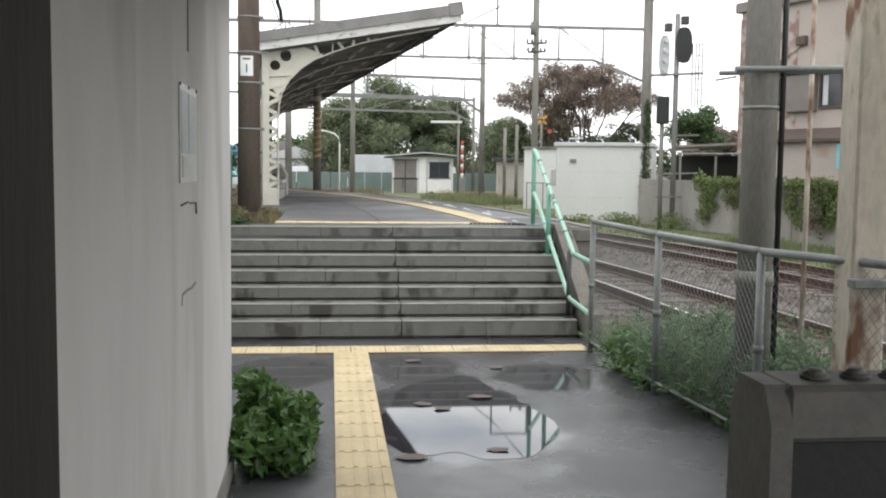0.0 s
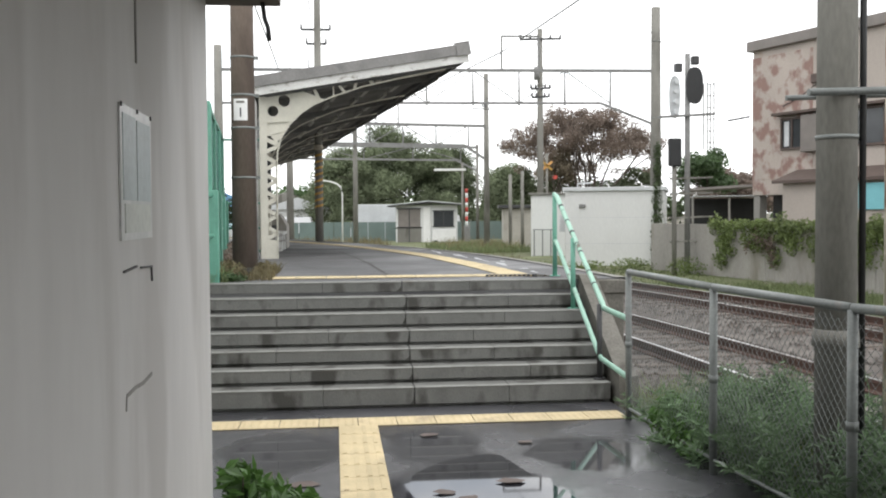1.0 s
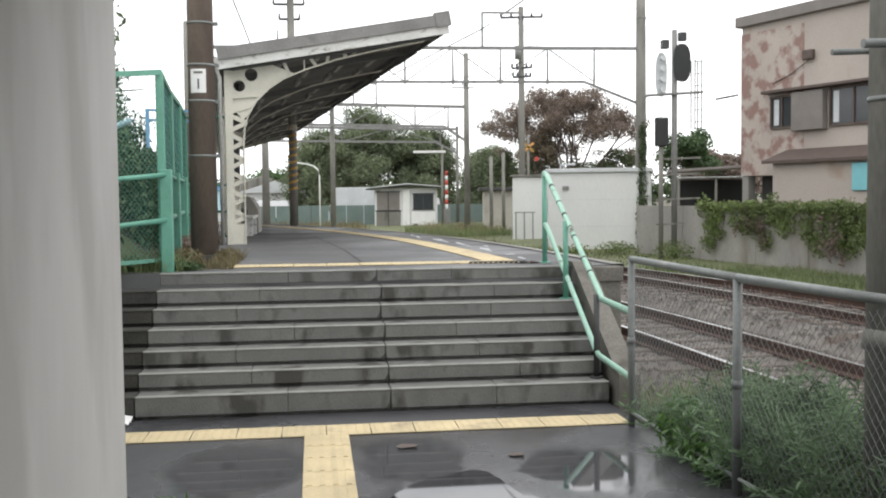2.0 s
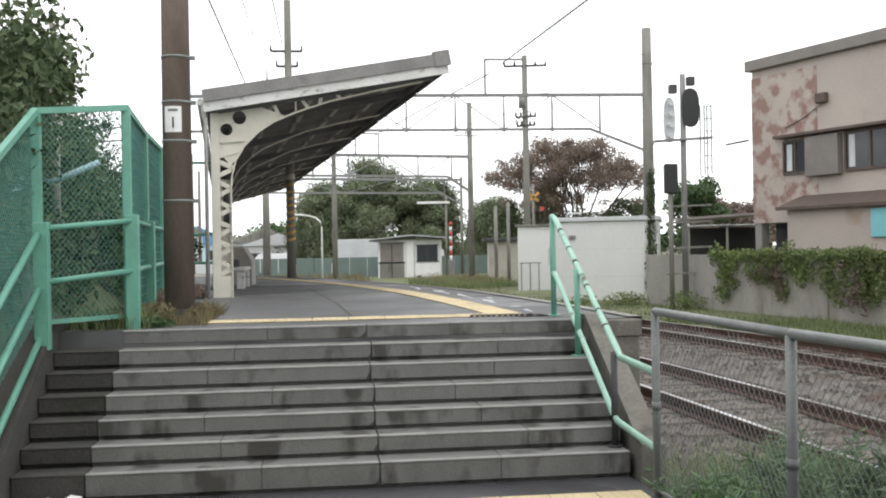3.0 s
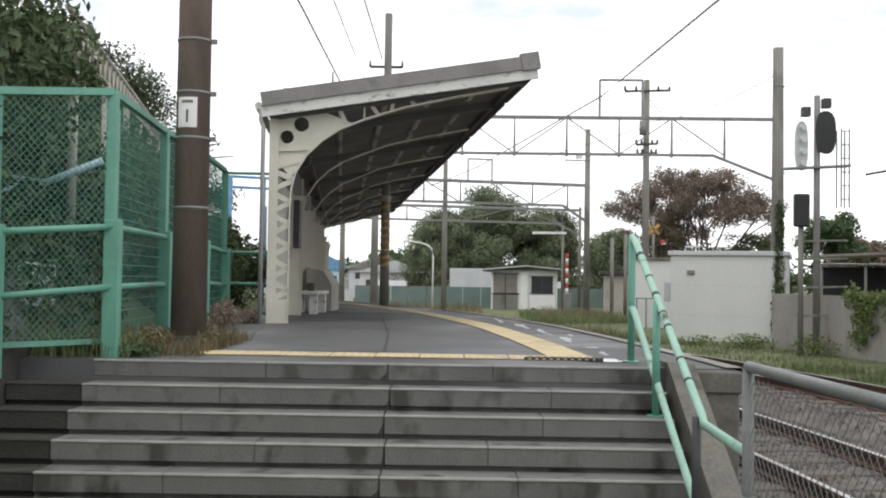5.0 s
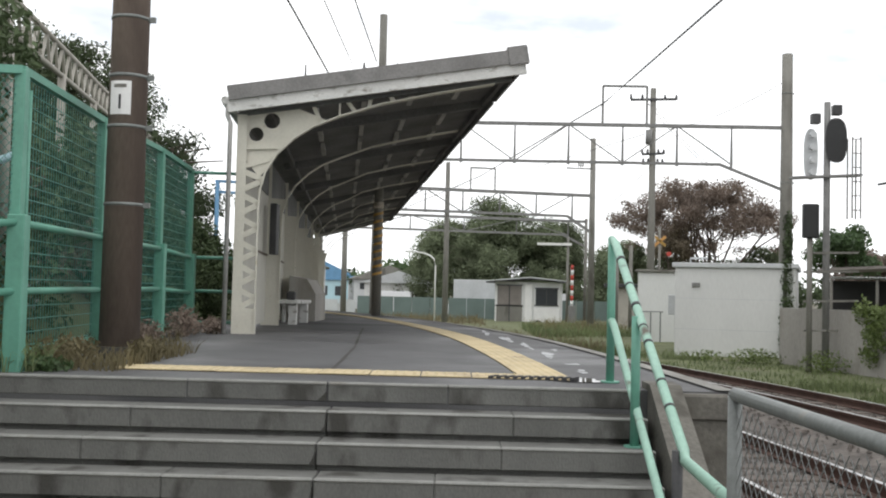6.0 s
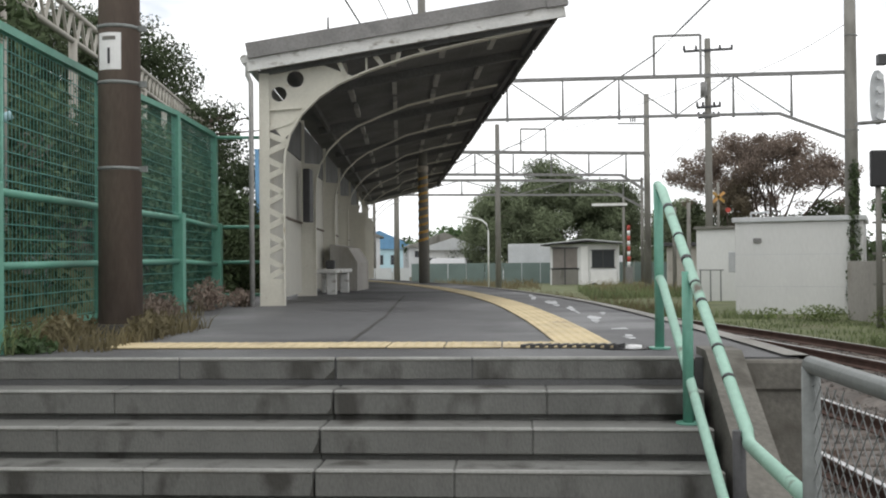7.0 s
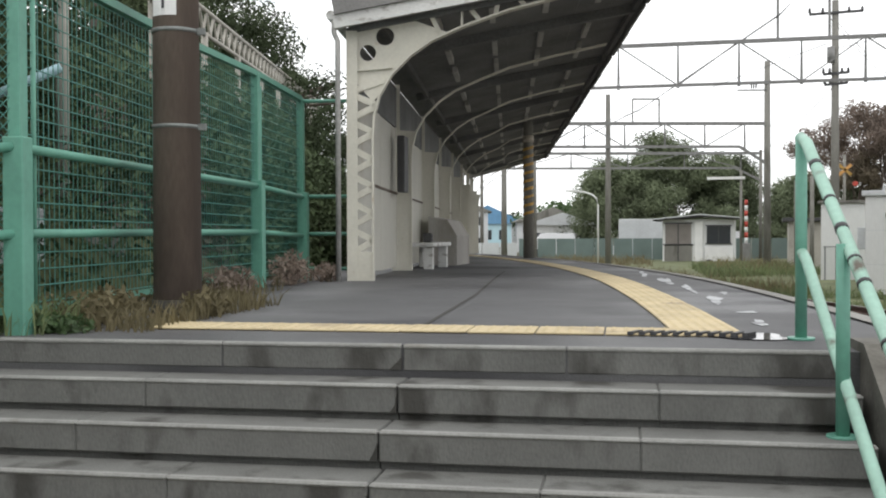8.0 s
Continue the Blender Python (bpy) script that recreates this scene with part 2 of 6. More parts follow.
    "grass_fence": mat("teal_far_fence", (0.14, 0.19, 0.175), 0.7, vary=0.15, scale=1),
    "rubber": mat("black_rubber", (0.02, 0.02, 0.02), 0.8, vary=0.2),
    "van_white": mat("white_vehicle_paint", (0.75, 0.76, 0.78), 0.25, vary=0.03, bump=0),
}


def thin(m, share):
    """Lets part of the light through a leaf or blade."""
    n, l = m.node_tree.nodes, m.node_tree.links
    b = n["Principled BSDF"]
    tr = n.new("ShaderNodeBsdfTranslucent")
    l.new(b.inputs["Base Color"].links[0].from_socket, tr.inputs["Color"])
    mix = n.new("ShaderNodeMixShader")
    mix.inputs["Fac"].default_value = share
    l.new(b.outputs["BSDF"], mix.inputs[1])
    l.new(tr.outputs["BSDF"], mix.inputs[2])
    l.new(mix.outputs["Shader"], n["Material Output"].inputs["Surface"])


for name in ("weed", "ivy", "grass", "dry_grass", "leaf", "leaf_bright", "leaf_brown", "leaf_beige"):
    thin(M[name], 0.35)


def wet_hollow(m, spots):
    """Soft-edged wet hollows in a paved surface: (x, y, half width, half length)."""
    n, l = m.node_tree.nodes, m.node_tree.links
    b = n["Principled BSDF"]
    geo = n.new("ShaderNodeNewGeometry")
    t = n.new("ShaderNodeTexNoise")
    t.inputs["Scale"].default_value, t.inputs["Detail"].default_value = 2.2, 4.0
    l.new(geo.outputs["Position"], t.inputs["Vector"])
    mask = None
    for x, y, rx, ry in spots:
        mp = n.new("ShaderNodeMapping")
        mp.vector_type = "TEXTURE"
        mp.inputs["Location"].default_value, mp.inputs["Scale"].default_value = (x, y, 0), (rx, ry, 1)
        l.new(geo.outputs["Position"], mp.inputs["Vector"])
        ln = n.new("ShaderNodeVectorMath")
        ln.operation = "LENGTH"
        l.new(mp.outputs["Vector"], ln.inputs[0])
        ad = n.new("ShaderNodeMath")
        ad.operation = "ADD"
        l.new(ln.outputs["Value"], ad.inputs[0])
        l.new(t.outputs["Fac"], ad.inputs[1])
        r = n.new("ShaderNodeMapRange")
        r.inputs["From Min"].default_value, r.inputs["From Max"].default_value = 1.15, 1.6
        r.inputs["To Min"].default_value, r.inputs["To Max"].default_value = 1.0, 0.0
        l.new(ad.outputs[0], r.inputs["Value"])
        if mask is None:
            mask = r.outputs["Result"]
        else:
            mx = n.new("ShaderNodeMath")
            mx.operation = "MAXIMUM"
            l.new(mask, mx.inputs[0])
            l.new(r.outputs["Result"], mx.inputs[1])
            mask = mx.outputs[0]
    for socket, value in (("Roughness", 0.04),):
        old = b.inputs[socket].links[0].from_socket
        mix = n.new("ShaderNodeMix")
        l.new(mask, mix.inputs["Factor"])
        l.new(old, mix.inputs["A"])
        mix.inputs["B"].default_value = value
        l.new(mix.outputs["Result"], b.inputs[socket])
    bp = b.inputs["Normal"].links[0].from_node
    fade = n.new("ShaderNodeMapRange")
    fade.inputs["To Min"].default_value, fade.inputs["To Max"].default_value = bp.inputs["Strength"].default_value, 0.0
    l.new(mask, fade.inputs["Value"])
    l.new(fade.outputs["Result"], bp.inputs["Strength"])


wet_hollow(M["asphalt"], [(0.72, -2.7, 0.75, 1.55), (0.6, -1.1, 0.4, 0.7), (-0.6, -1.2, 0.5, 0.7), (1.6, -1.5, 0.5, 0.6)])
M["water"].node_tree.nodes["Principled BSDF"].inputs["IOR"].default_value = 1.6


# ---- mesh helpers ----
def box(bm, x0, x1, y0, y1, z0, z1, bevel=0.0, turn=None):
    made = bmesh.ops.create_cube(bm, size=1.0, matrix=Matrix.Translation(((x0 + x1) / 2, (y0 + y1) / 2, (z0 + z1) / 2)) @ Matrix.Diagonal((x1 - x0, y1 - y0, z1 - z0, 1)))
    vs = made["verts"]
    if bevel:
        es = list({e for v in vs for e in v.link_edges})
        out = bmesh.ops.bevel(bm, geom=es, offset=bevel, segments=1, affect="EDGES")
        vs = list({v for f in out["faces"] for v in f.verts} | {v for v in vs if v.is_valid})
    if turn is not None:
        bmesh.ops.transform(bm, matrix=turn, verts=vs)
    return vs


def rod(bm, a, b, r0, r1=None, n=10, caps=True):
    """A round bar from a to b, tapering from r0 to r1."""
    a, b = Vector(a), Vector(b)
    r1 = r0 if r1 is None else r1
    q = (b - a).to_track_quat("Z", "Y").to_matrix()
    rings = []
    for p, r in ((a, r0), (b, r1)):
        rings.append([bm.verts.new(p + q @ Vector((r * math.cos(2 * math.pi * i / n), r * math.sin(2 * math.pi * i / n), 0))) for i in range(n)])
    for i in range(n):
        f = bm.faces.new((rings[0][i], rings[0][(i + 1) % n], rings[1][(i + 1) % n], rings[1][i]))
        f.smooth = n > 6
    if caps:
        bm.faces.new(rings[0][::-1])
        bm.faces.new(rings[1])


def pipe(bm, pts, r, n=8):
    """A bent bar through points, in one piece."""
    pts = [Vector(p) for p in pts]
    rings = []
    for i, p in enumerate(pts):
        d = (pts[min(i + 1, len(pts) - 1)] - pts[max(i - 1, 0)]).normalized()
        side = d.cross(Vector((0, 0, 1)))
        side = Vector((1, 0, 0)) if side.length < 0.05 else side.normalized()
        up = side.cross(d)
        rings.append([bm.verts.new(p + side * r * math.cos(2 * math.pi * k / n) + up * r * math.sin(2 * math.pi * k / n)) for k in range(n)])
    for a, b in zip(rings, rings[1:]):
        # start the second ring at the corner nearest the first one's
        s = min(range(n), key=lambda k: (b[k].co - a[0].co).length)
        for k in range(n):
            q = bm.faces.new((a[k], a[(k + 1) % n], b[(k + 1 + s) % n], b[(k + s) % n]))
            q.smooth = n > 5
    bm.faces.new(rings[0][::-1])
    bm.faces.new(rings[-1])


def sweep(bm, profiles):
    """Joins equal closed outlines, one after another, into one body."""
    rows = [[bm.verts.new(v) for v in p] for p in profiles]
    n = len(rows[0])
    for a, b in zip(rows, rows[1:]):
        for k in range(n):
            bm.faces.new((a[k], a[(k + 1) % n], b[(k + 1) % n], b[k]))
    bm.faces.new(rows[0][::-1])
    bm.faces.new(rows[-1])


def beam(bm, a, b, w, h):
    """A rectangular bar from a to b; w across, h upright."""
    a, b = Vector(a), Vector(b)
    d = (b - a).normalized()
    side = d.cross(Vector((0, 0, 1)))
    side = Vector((1, 0, 0)) if side.length < 1e-4 else side.normalized()
    up = side.cross(d)
    vs = []
    for p in (a, b):
        vs.append([bm.verts.new(p + side * sx * w / 2 + up * sz * h / 2) for sx, sz in ((-1, -1), (1, -1), (1, 1), (-1, 1))])
    for i in range(4):
        bm.faces.new((vs[0][i], vs[0][(i + 1) % 4], vs[1][(i + 1) % 4], vs[1][i]))
    bm.faces.new(vs[0][::-1])
    bm.faces.new(vs[1])


def prism(bm, outline, axis, lo, hi):
    """A slab with the given outline: pairs in the plane across axis."""
    def put(u, v, w):
        return {"x": (w, u, v), "y": (u, w, v), "z": (u, v, w)}[axis]
    a = [bm.verts.new(put(u, v, lo)) for u, v in outline]
    b = [bm.verts.new(put(u, v, hi)) for u, v in outline]
    bm.faces.new(a)
    bm.faces.new(b[::-1])
    for i in range(len(a)):
        j = (i + 1) % len(a)
        bm.faces.new((a[i], b[i], b[j], a[j]))


def finish(bm):
    bmesh.ops.recalc_face_normals(bm, faces=bm.faces)


def mesh_of(name, bm, material, smooth=False):
    finish(bm)
    me = bpy.data.meshes.new(name)
    bm.to_mesh(me)
    bm.free()
    me.materials.append(material)
    if smooth:
        me.polygons.foreach_set("use_smooth", [True] * len(me.polygons))
    return me


def up_chain(ob):
    m = Matrix.Identity(4)
    while ob is not None:
        m = ob.matrix_basis @ m
        ob = ob.parent
    return m


def part(name, bm, material, parent, label="", smooth=False, local=False):
    """One mesh under a thing; its points are given in the world, or in the thing's own axes when local."""
    if not local:
        bmesh.ops.transform(bm, matrix=up_chain(parent).inverted(), verts=bm.verts)
    ob = new(name, mesh_of(name, bm, material, smooth))
    ob.parent = parent
    if label:
        ob["label"] = label
    return ob


def thing(name, label, category, at=(0, 0, 0), group="", m=None):
    ob = new(name)
    ob.empty_display_size = 0.1
    ob.matrix_basis = m if m is not None else Matrix.Translation(at)
    return tagged(ob, label, category, group)


def solid(name, bm, material, label, category, kind="", group="", at=None, smooth=False):
    """A thing that is one mesh."""
    if at is None:
        at = (0, 0, 0)
    bmesh.ops.translate(bm, vec=-Vector(at), verts=bm.verts)
    ob = new(name, mesh_of(name, bm, material, smooth))
    ob.location = at
    return tagged(ob, label, category, group, kind)


def bmn():
    return bmesh.new()


def quads_object(name, verts, faces, material):
    me = bpy.data.meshes.new(name)
    me.from_pydata(verts, [], faces)
    me.materials.append(material)
    me.update()
    return new(name, me)


def leaves(rng, clumps, count, size, flat=0.6):
    """Small bent leaves scattered in round clumps (centre, radii); denser towards each clump's skin."""
    weights = np.array([r[0] * r[1] * r[2] for _, r in clumps]) ** 0.7
    weights = weights / weights.sum()
    pick = rng.choice(len(clumps), count, p=weights)
    c = np.array([k[0] for k in clumps])[pick]
    r = np.array([k[1] for k in clumps])[pick]
    d = rng.normal(size=(count, 3))
    d /= np.linalg.norm(d, axis=1)[:, None]
    p = c + d * r * (rng.random(count) ** 0.45)[:, None]
    out = d * 0.7 + rng.normal(size=(count, 3)) * flat
    out /= np.linalg.norm(out, axis=1)[:, None]
    a = np.cross(out, rng.normal(size=(count, 3)))
    a /= np.linalg.norm(a, axis=1)[:, None]
    b = np.cross(out, a)
    s = size * (0.6 + 0.8 * rng.random(count))[:, None]
    verts = np.stack([p - a * s, p + b * s * 0.45 + out * s * 0.15, p + a * s, p - b * s * 0.45 + out * s * 0.15], axis=1).reshape(-1, 3)
    idx = np.arange(count * 4).reshape(-1, 4)
    return verts.tolist(), idx.tolist()


def blades(rng, xs, ys, zs, height, width):
    """Grass blades: a narrow bent strip at each root."""
    n = len(xs)
    ang = rng.random(n) * 6.283
    lean = rng.normal(size=(n, 2)) * 0.35
    h = height * (0.5 + 0.9 * rng.random(n))
    w = width * (0.6 + 0.8 * rng.random(n))
    dx, dy = np.cos(ang) * w, np.sin(ang) * w
    root = np.stack([xs, ys, zs], 1)
    side = np.stack([dx, dy, np.zeros(n)], 1)
    mid = root + np.stack([lean[:, 0] * h * 0.35, lean[:, 1] * h * 0.35, h * 0.6], 1)
    tip = root + np.stack([lean[:, 0] * h, lean[:, 1] * h, h], 1)
    verts = np.stack([root - side, root + side, mid + side * 0.7, mid - side * 0.7, tip], 1).reshape(-1, 3)
    faces = []
    for i in range(n):
        k = 5 * i
        faces += [(k, k + 1, k + 2, k + 3), (k + 3, k + 2, k + 4)]
    return verts.tolist(), faces


def tree(name, label, base, trunk_h, spread, clumps, count, size, leaf_mat, seed, trunk_r=0.2, limbs=6, group=""):
    rng = np.random.default_rng(seed)
    t = thing(name, label, "tree", base, group)
    bm = bmn()
    b = Vector(base)
    top = b + Vector((rng.normal() * 0.2, rng.normal() * 0.2, trunk_h))
    rod(bm, b, top, trunk_r, trunk_r * 0.6, 8)
    for i in range(limbs):
        c = Vector(clumps[i % len(clumps)][0])
        mid = top.lerp(c, 0.5) + Vector((rng.normal(), rng.normal(), 0.3)) * spread * 0.15
        rod(bm, b.lerp(top, 0.7 + 0.3 * rng.random()), mid, trunk_r * 0.45, trunk_r * 0.28, 6)
        rod(bm, mid, c + Vector((rng.normal(), rng.normal(), 0.5)) * spread * 0.2, trunk_r * 0.28, trunk_r * 0.08, 5)
        for _ in range(3):
            rod(bm, mid, c + Vector((rng.normal(), rng.normal(), rng.normal() * 0.6)) * spread * 0.45, trunk_r * 0.16, trunk_r * 0.04, 4)
    part("trunk", bm, M["bark"], t)
    v, f = leaves(rng, clumps, count, size)
    off = np.array(base)
    me = bpy.data.meshes.new("crown")
    me.from_pydata((np.array(v) - off).tolist(), [], f)
    me.materials.append(leaf_mat)
    crown = new("crown", me)
    crown.parent = t
    return t


def spread_clumps(rng, centre, radii, n, small):
    """Clumps strewn over a large rounded form, so that its outline is uneven."""
    out = []
    for _ in range(n):
        d = rng.normal(size=3)
        d /= np.linalg.norm(d)
        d[2] = abs(d[2]) * 1.1 - 0.35
        p = np.array(centre) + d * np.array(radii) * (0.55 + 0.45 * rng.random())
        s = small * (0.6 + 0.8 * rng.random())
        out.append((tuple(p), (s, s, s * 0.75)))
    return out


def dome_clumps(rng, base, rx, ry, h, n, small, full=0.7):
    """Clumps filling a rounded crown that comes down to the ground, with an uneven outline."""
    out = []
    for _ in range(n):
        a = rng.random() * 6.283
        e = rng.random() ** 0.8 * 1.5
        k = 0.6 + 0.4 * rng.random()
        p = (base[0] + rx * k * math.cos(a) * math.cos(e) ** full, base[1] + ry * k * math.sin(a) * math.cos(e) ** full, base[2] + h * k * math.sin(e))
        s = small * (0.6 + 0.8 * rng.random())
        out.append((p, (s, s, s * 0.75)))
    return out


# ---- lines of the plan ----
def edge(y):
    """x of the platform's edge towards the track."""
    u = min(max(y - 2.5, -60), 27)
    x = 2.84 - 0.05 * u - 0.0068 * u * u if u > 0 else 2.84 - 0.05 * u
    return x - 0.417 * max(y - 29.5, 0)


def plat_z(y):
    return 1.06 - 0.006 * min(max(y - 8, 0), 30)


def back(y):
    """x of the platform's rear edge."""
    u = max(y - 8, 0)
    return -2.2 - 0.08 * u - 0.0022 * u * u


def strip(bm, ys, left, right, zl, zr):
    rows = [(bm.verts.new((left(y), y, zl(y))), bm.verts.new((right(y), y, zr(y)))) for y in ys]
    for a, b in zip(rows, rows[1:]):
        bm.faces.new((a[0], a[1], b[1], b[0]))
    return rows


NOSE_Y = [0.44 + 0.235 * k for k in range(7)]
NOSE_Z = [0.19, 0.335, 0.48, 0.628, 0.777, 0.922, 1.06]

# ---- ground and paved areas ----
bm = bmn()
for x0, x1, y0, y1 in ((-1500, 1500, -1500, 1500),):
    bm.faces.new([bm.verts.new(p) for p in ((x0, y0, -0.2), (x1, y0, -0.2), (x1, y1, -0.2), (x0, y1, -0.2))])
solid("ground", bm, M["soil"], "earth and gravel ground beside the tracks", "ground", "structure")

bm = bmn()
prism(bm, [(-2.6, -16), (3.1, -16), (3.0, -4.6), (2.62, -3.6), (2.42, -1.5), (2.36, 0.46), (-2.6, 0.46)], "z", -0.25, 0.0)
solid("pavement", bm, M["asphalt"], "damp dark asphalt approach in front of the steps", "pavement", "structure")

bm = bmn()
prism(bm, [(2.42, -1.5), (2.62, -3.6), (3.0, -4.6), (3.1, -4.55), (2.72, -3.55), (2.52, -1.45)], "z", -0.2, 0.07)
solid("kerb", bm, M["dark_concrete"], "low dark concrete kerb under the wire fence", "kerb", "structure")

bm = bmn()
ys = [1.86 + 0.7 * i for i in range(80)]
top = strip(bm, ys, back, edge, plat_z, plat_z)
low = strip(bm, ys, back, edge, lambda y: -0.2, lambda y: -0.2)
for i in range(len(ys) - 1):
    bm.faces.new((top[i][1], low[i][1], low[i + 1][1], top[i + 1][1]))
    bm.faces.new((top[i][0], top[i + 1][0], low[i + 1][0], low[i][0]))
bm.faces.new((top[0][0], low[0][0], low[0][1], top[0][1]))
bm.faces.new((top[-1][0], top[-1][1], low[-1][1], low[-1][0]))
platform = solid("platform", bm, M["platform"], "curved station platform paved with grey asphalt", "platform", "structure")

# pale coping along the track side, slightly proud
bm = bmn()
ys = [1.84 + 0.7 * i for i in range(80)]
a = strip(bm, ys, lambda y: edge(y) - 0.07, lambda y: edge(y) + 0.05, lambda y: plat_z(y) + 0.012, lambda y: plat_z(y) + 0.012)
b = strip(bm, ys, lambda y: edge(y) + 0.05, lambda y: edge(y) + 0.05, lambda y: plat_z(y) + 0.012, lambda y: plat_z(y) - 0.12)
part("coping", bm, M["concrete"], platform, "pale concrete coping")
# joint in the asphalt
bm = bmn()
pts = [(0.42, 2.75), (0.36, 4.2), (0.3, 5.6), (0.12, 8.0), (-0.1, 11.0)]
for (x0, y0), (x1, y1) in zip(pts, pts[1:]):
    bm.faces.new([bm.verts.new(p) for p in ((x0, y0, 1.064), (x0 + 0.025, y0, 1.064), (x1 + 0.03, y1, plat_z(y1) + 0.004), (x1, y1, plat_z(y1) + 0.004))])
part("joint", bm, M["dark_concrete"], platform)

# ---- tracks ----
for off, which in ((1.5, "near"), (4.95, "far")):
    def mid(y, off=off):
        return edge(y) + off
    ys = [-14 + 1.0 * i for i in range(85)]
    bm = bmn()
    strip(bm, ys, lambda y: mid(y) - 1.15, lambda y: mid(y) + 1.15, lambda y: -0.02, lambda y: -0.02)
    strip(bm, ys, lambda y: mid(y) - 1.75, lambda y: mid(y) - 1.15, lambda y: -0.2, lambda y: -0.02)
    strip(bm, ys, lambda y: mid(y) + 1.15, lambda y: mid(y) + 1.75, lambda y: -0.02, lambda y: -0.2)
    bed = solid("ballast_bed", bm, M["ballast"], "brown-grey ballast bed under the rails", "ballast", "structure")
    rng = np.random.default_rng(5 if which == "near" else 6)
    n = 9000
    yy = rng.uniform(-6, 26, n)
    xx = np.array([mid(y) for y in yy]) + rng.uniform(-1.5, 1.5, n)
    s = rng.uniform(0.018, 0.042, n)
    zz = -0.015 - np.clip(np.abs(xx - np.array([mid(y) for y in yy])) - 1.15, 0, 1) * 0.28
    ring = np.array([(1, 0, 0), (0, 1, 0), (-1, 0, 0), (0, -1, 0), (0, 0, 0.9)])
    jit = rng.uniform(0.6, 1.3, (n, 5, 3))
    v = np.stack([xx, yy, zz], 1)[:, None, :] + ring[None] * jit * s[:, None, None]
    f = []
    for i in range(n):
        k = 5 * i
        f += [(k, k + 1, k + 4), (k + 1, k + 2, k + 4), (k + 2, k + 3, k + 4), (k + 3, k, k + 4)]
    st = quads_object("ballast_stones", v.reshape(-1, 3).tolist(), f, M["ballast"])
    st.parent = bed
    st["kind"] = "stuff"
    track = thing("railway_track", "rusty narrow-gauge rails on weathered sleepers", "railway track", (mid(0), 0, 0), "tracks")
    for side in (-0.56, 0.56):
        bm = bmn()
        shape = ((-0.065, 0.0), (0.065, 0.0), (0.065, 0.012), (0.012, 0.03), (0.012, 0.095), (0.034, 0.103), (0.034, 0.132), (-0.034, 0.132), (-0.034, 0.103), (-0.012, 0.095), (-0.012, 0.03), (-0.065, 0.012))
        sweep(bm, [[(mid(y) + side + u, y, w) for u, w in shape] for y in ys])
        rail = part("rail", bm, M["rail_side"], track)
        bm = bmn()
        strip(bm, ys, lambda y: mid(y) + side - 0.026, lambda y: mid(y) + side + 0.026, lambda y: 0.1345, lambda y: 0.1345)
        part("running_surface", bm, M["rail_top"], rail, "worn bright rail head")
    bm = bmn()
    box(bm, -1.05, 1.05, -0.11, 0.11, -0.09, 0.0, 0.012)
    me = mesh_of("sleeper", bm, M["sleeper"])
    for i in range(86):
        y = -6 + 0.62 * i
        s = new("sleeper", me)
        s.parent = track
        slope = (edge(y + 0.5) - edge(y - 0.5))
        s.matrix_basis = up_chain(track).inverted() @ Matrix.Translation((mid(y), y, 0.0)) @ Matrix.Rotation(-math.atan(slope), 4, "Z")

# ---- steps ----
stairs = thing("stairs", "seven weathered grey concrete steps up to the platform", "stairs", (0, 0.44, 0))
stairs["kind"] = "structure"
for k in range(7):
    y0 = NOSE_Y[k]
    y1 = (NOSE_Y[k + 1] if k < 6 else 1.99) + 0.01
    z1, z0 = NOSE_Z[k], (NOSE_Z[k - 1] if k else 0.0)
    xr = 2.36
    cuts = [-1.98, -1.49 - 0.01 * math.sin(k), -0.55 + 0.3 * math.sin(2.3 * k + 1), 0.53 + 0.02 * math.sin(3 * k), 1.4 + 0.25 * math.sin(1.7 * k), xr]
    for i, (a, b) in enumerate(zip(cuts, cuts[1:])):
        a, b = a + (0.003 if i in (1, 3) else 0.0006), b - (0.003 if i in (0, 2) else 0.0006)
        m, m2 = ("dark_concrete", "dark_concrete") if i == 0 else ("step", "nosing")
        back_set = 0.012 if m == "dark_concrete" else 0.0
        bm = bmn()
        box(bm, a, b, y0 + 0.045 + back_set, y1 + 0.02, z0 - 0.02, z0 + 0.03)
        box(bm, a, b, y0 + 0.006 + back_set, y1 + 0.02, z0 + 0.024, z1 - 0.004, 0.007)
        st = part("step", bm, M[m], stairs)
        bm = bmn()
        box(bm, a, b, y0 + back_set, y0 + 0.042 + back_set, z1 - 0.018, z1 if k < 6 else z1 + 0.003, 0.007)
        part("nosing", bm, M[m2], st, "worn pale step edge" if m2 == "nosing" else "")
        if m == "step":
            # small drilled plugs in the riser
            bm = bmn()
            n = 2
            for h in range(n):
                x = a + (b - a) * (h + 0.4 + 0.2 * math.sin(5 * k + h + i)) / n
                rod(bm, (x, y0 + 0.019, z0 + 0.045), (x, y0 + 0.013, z0 + 0.045), 0.011, n=7)
            part("plug", bm, M["dark_concrete"], st)
        if i == 2:
            # broken-out concrete at the middle joint
            q = random.Random(40 + k)
            h = z1 - z0
            low = z0 + 0.03
            bm = bmn()
            prism(bm, [(b - q.uniform(0.015, 0.06), low), (b, low), (b, low + h * q.uniform(0.3, 0.6)), (b - q.uniform(0.006, 0.02), low + h * q.uniform(0.15, 0.3))], "y", y0 + 0.003, y0 + 0.02)
            part("chipped_corner", bm, M["dark_concrete"], st, "dark broken edge at the joint")

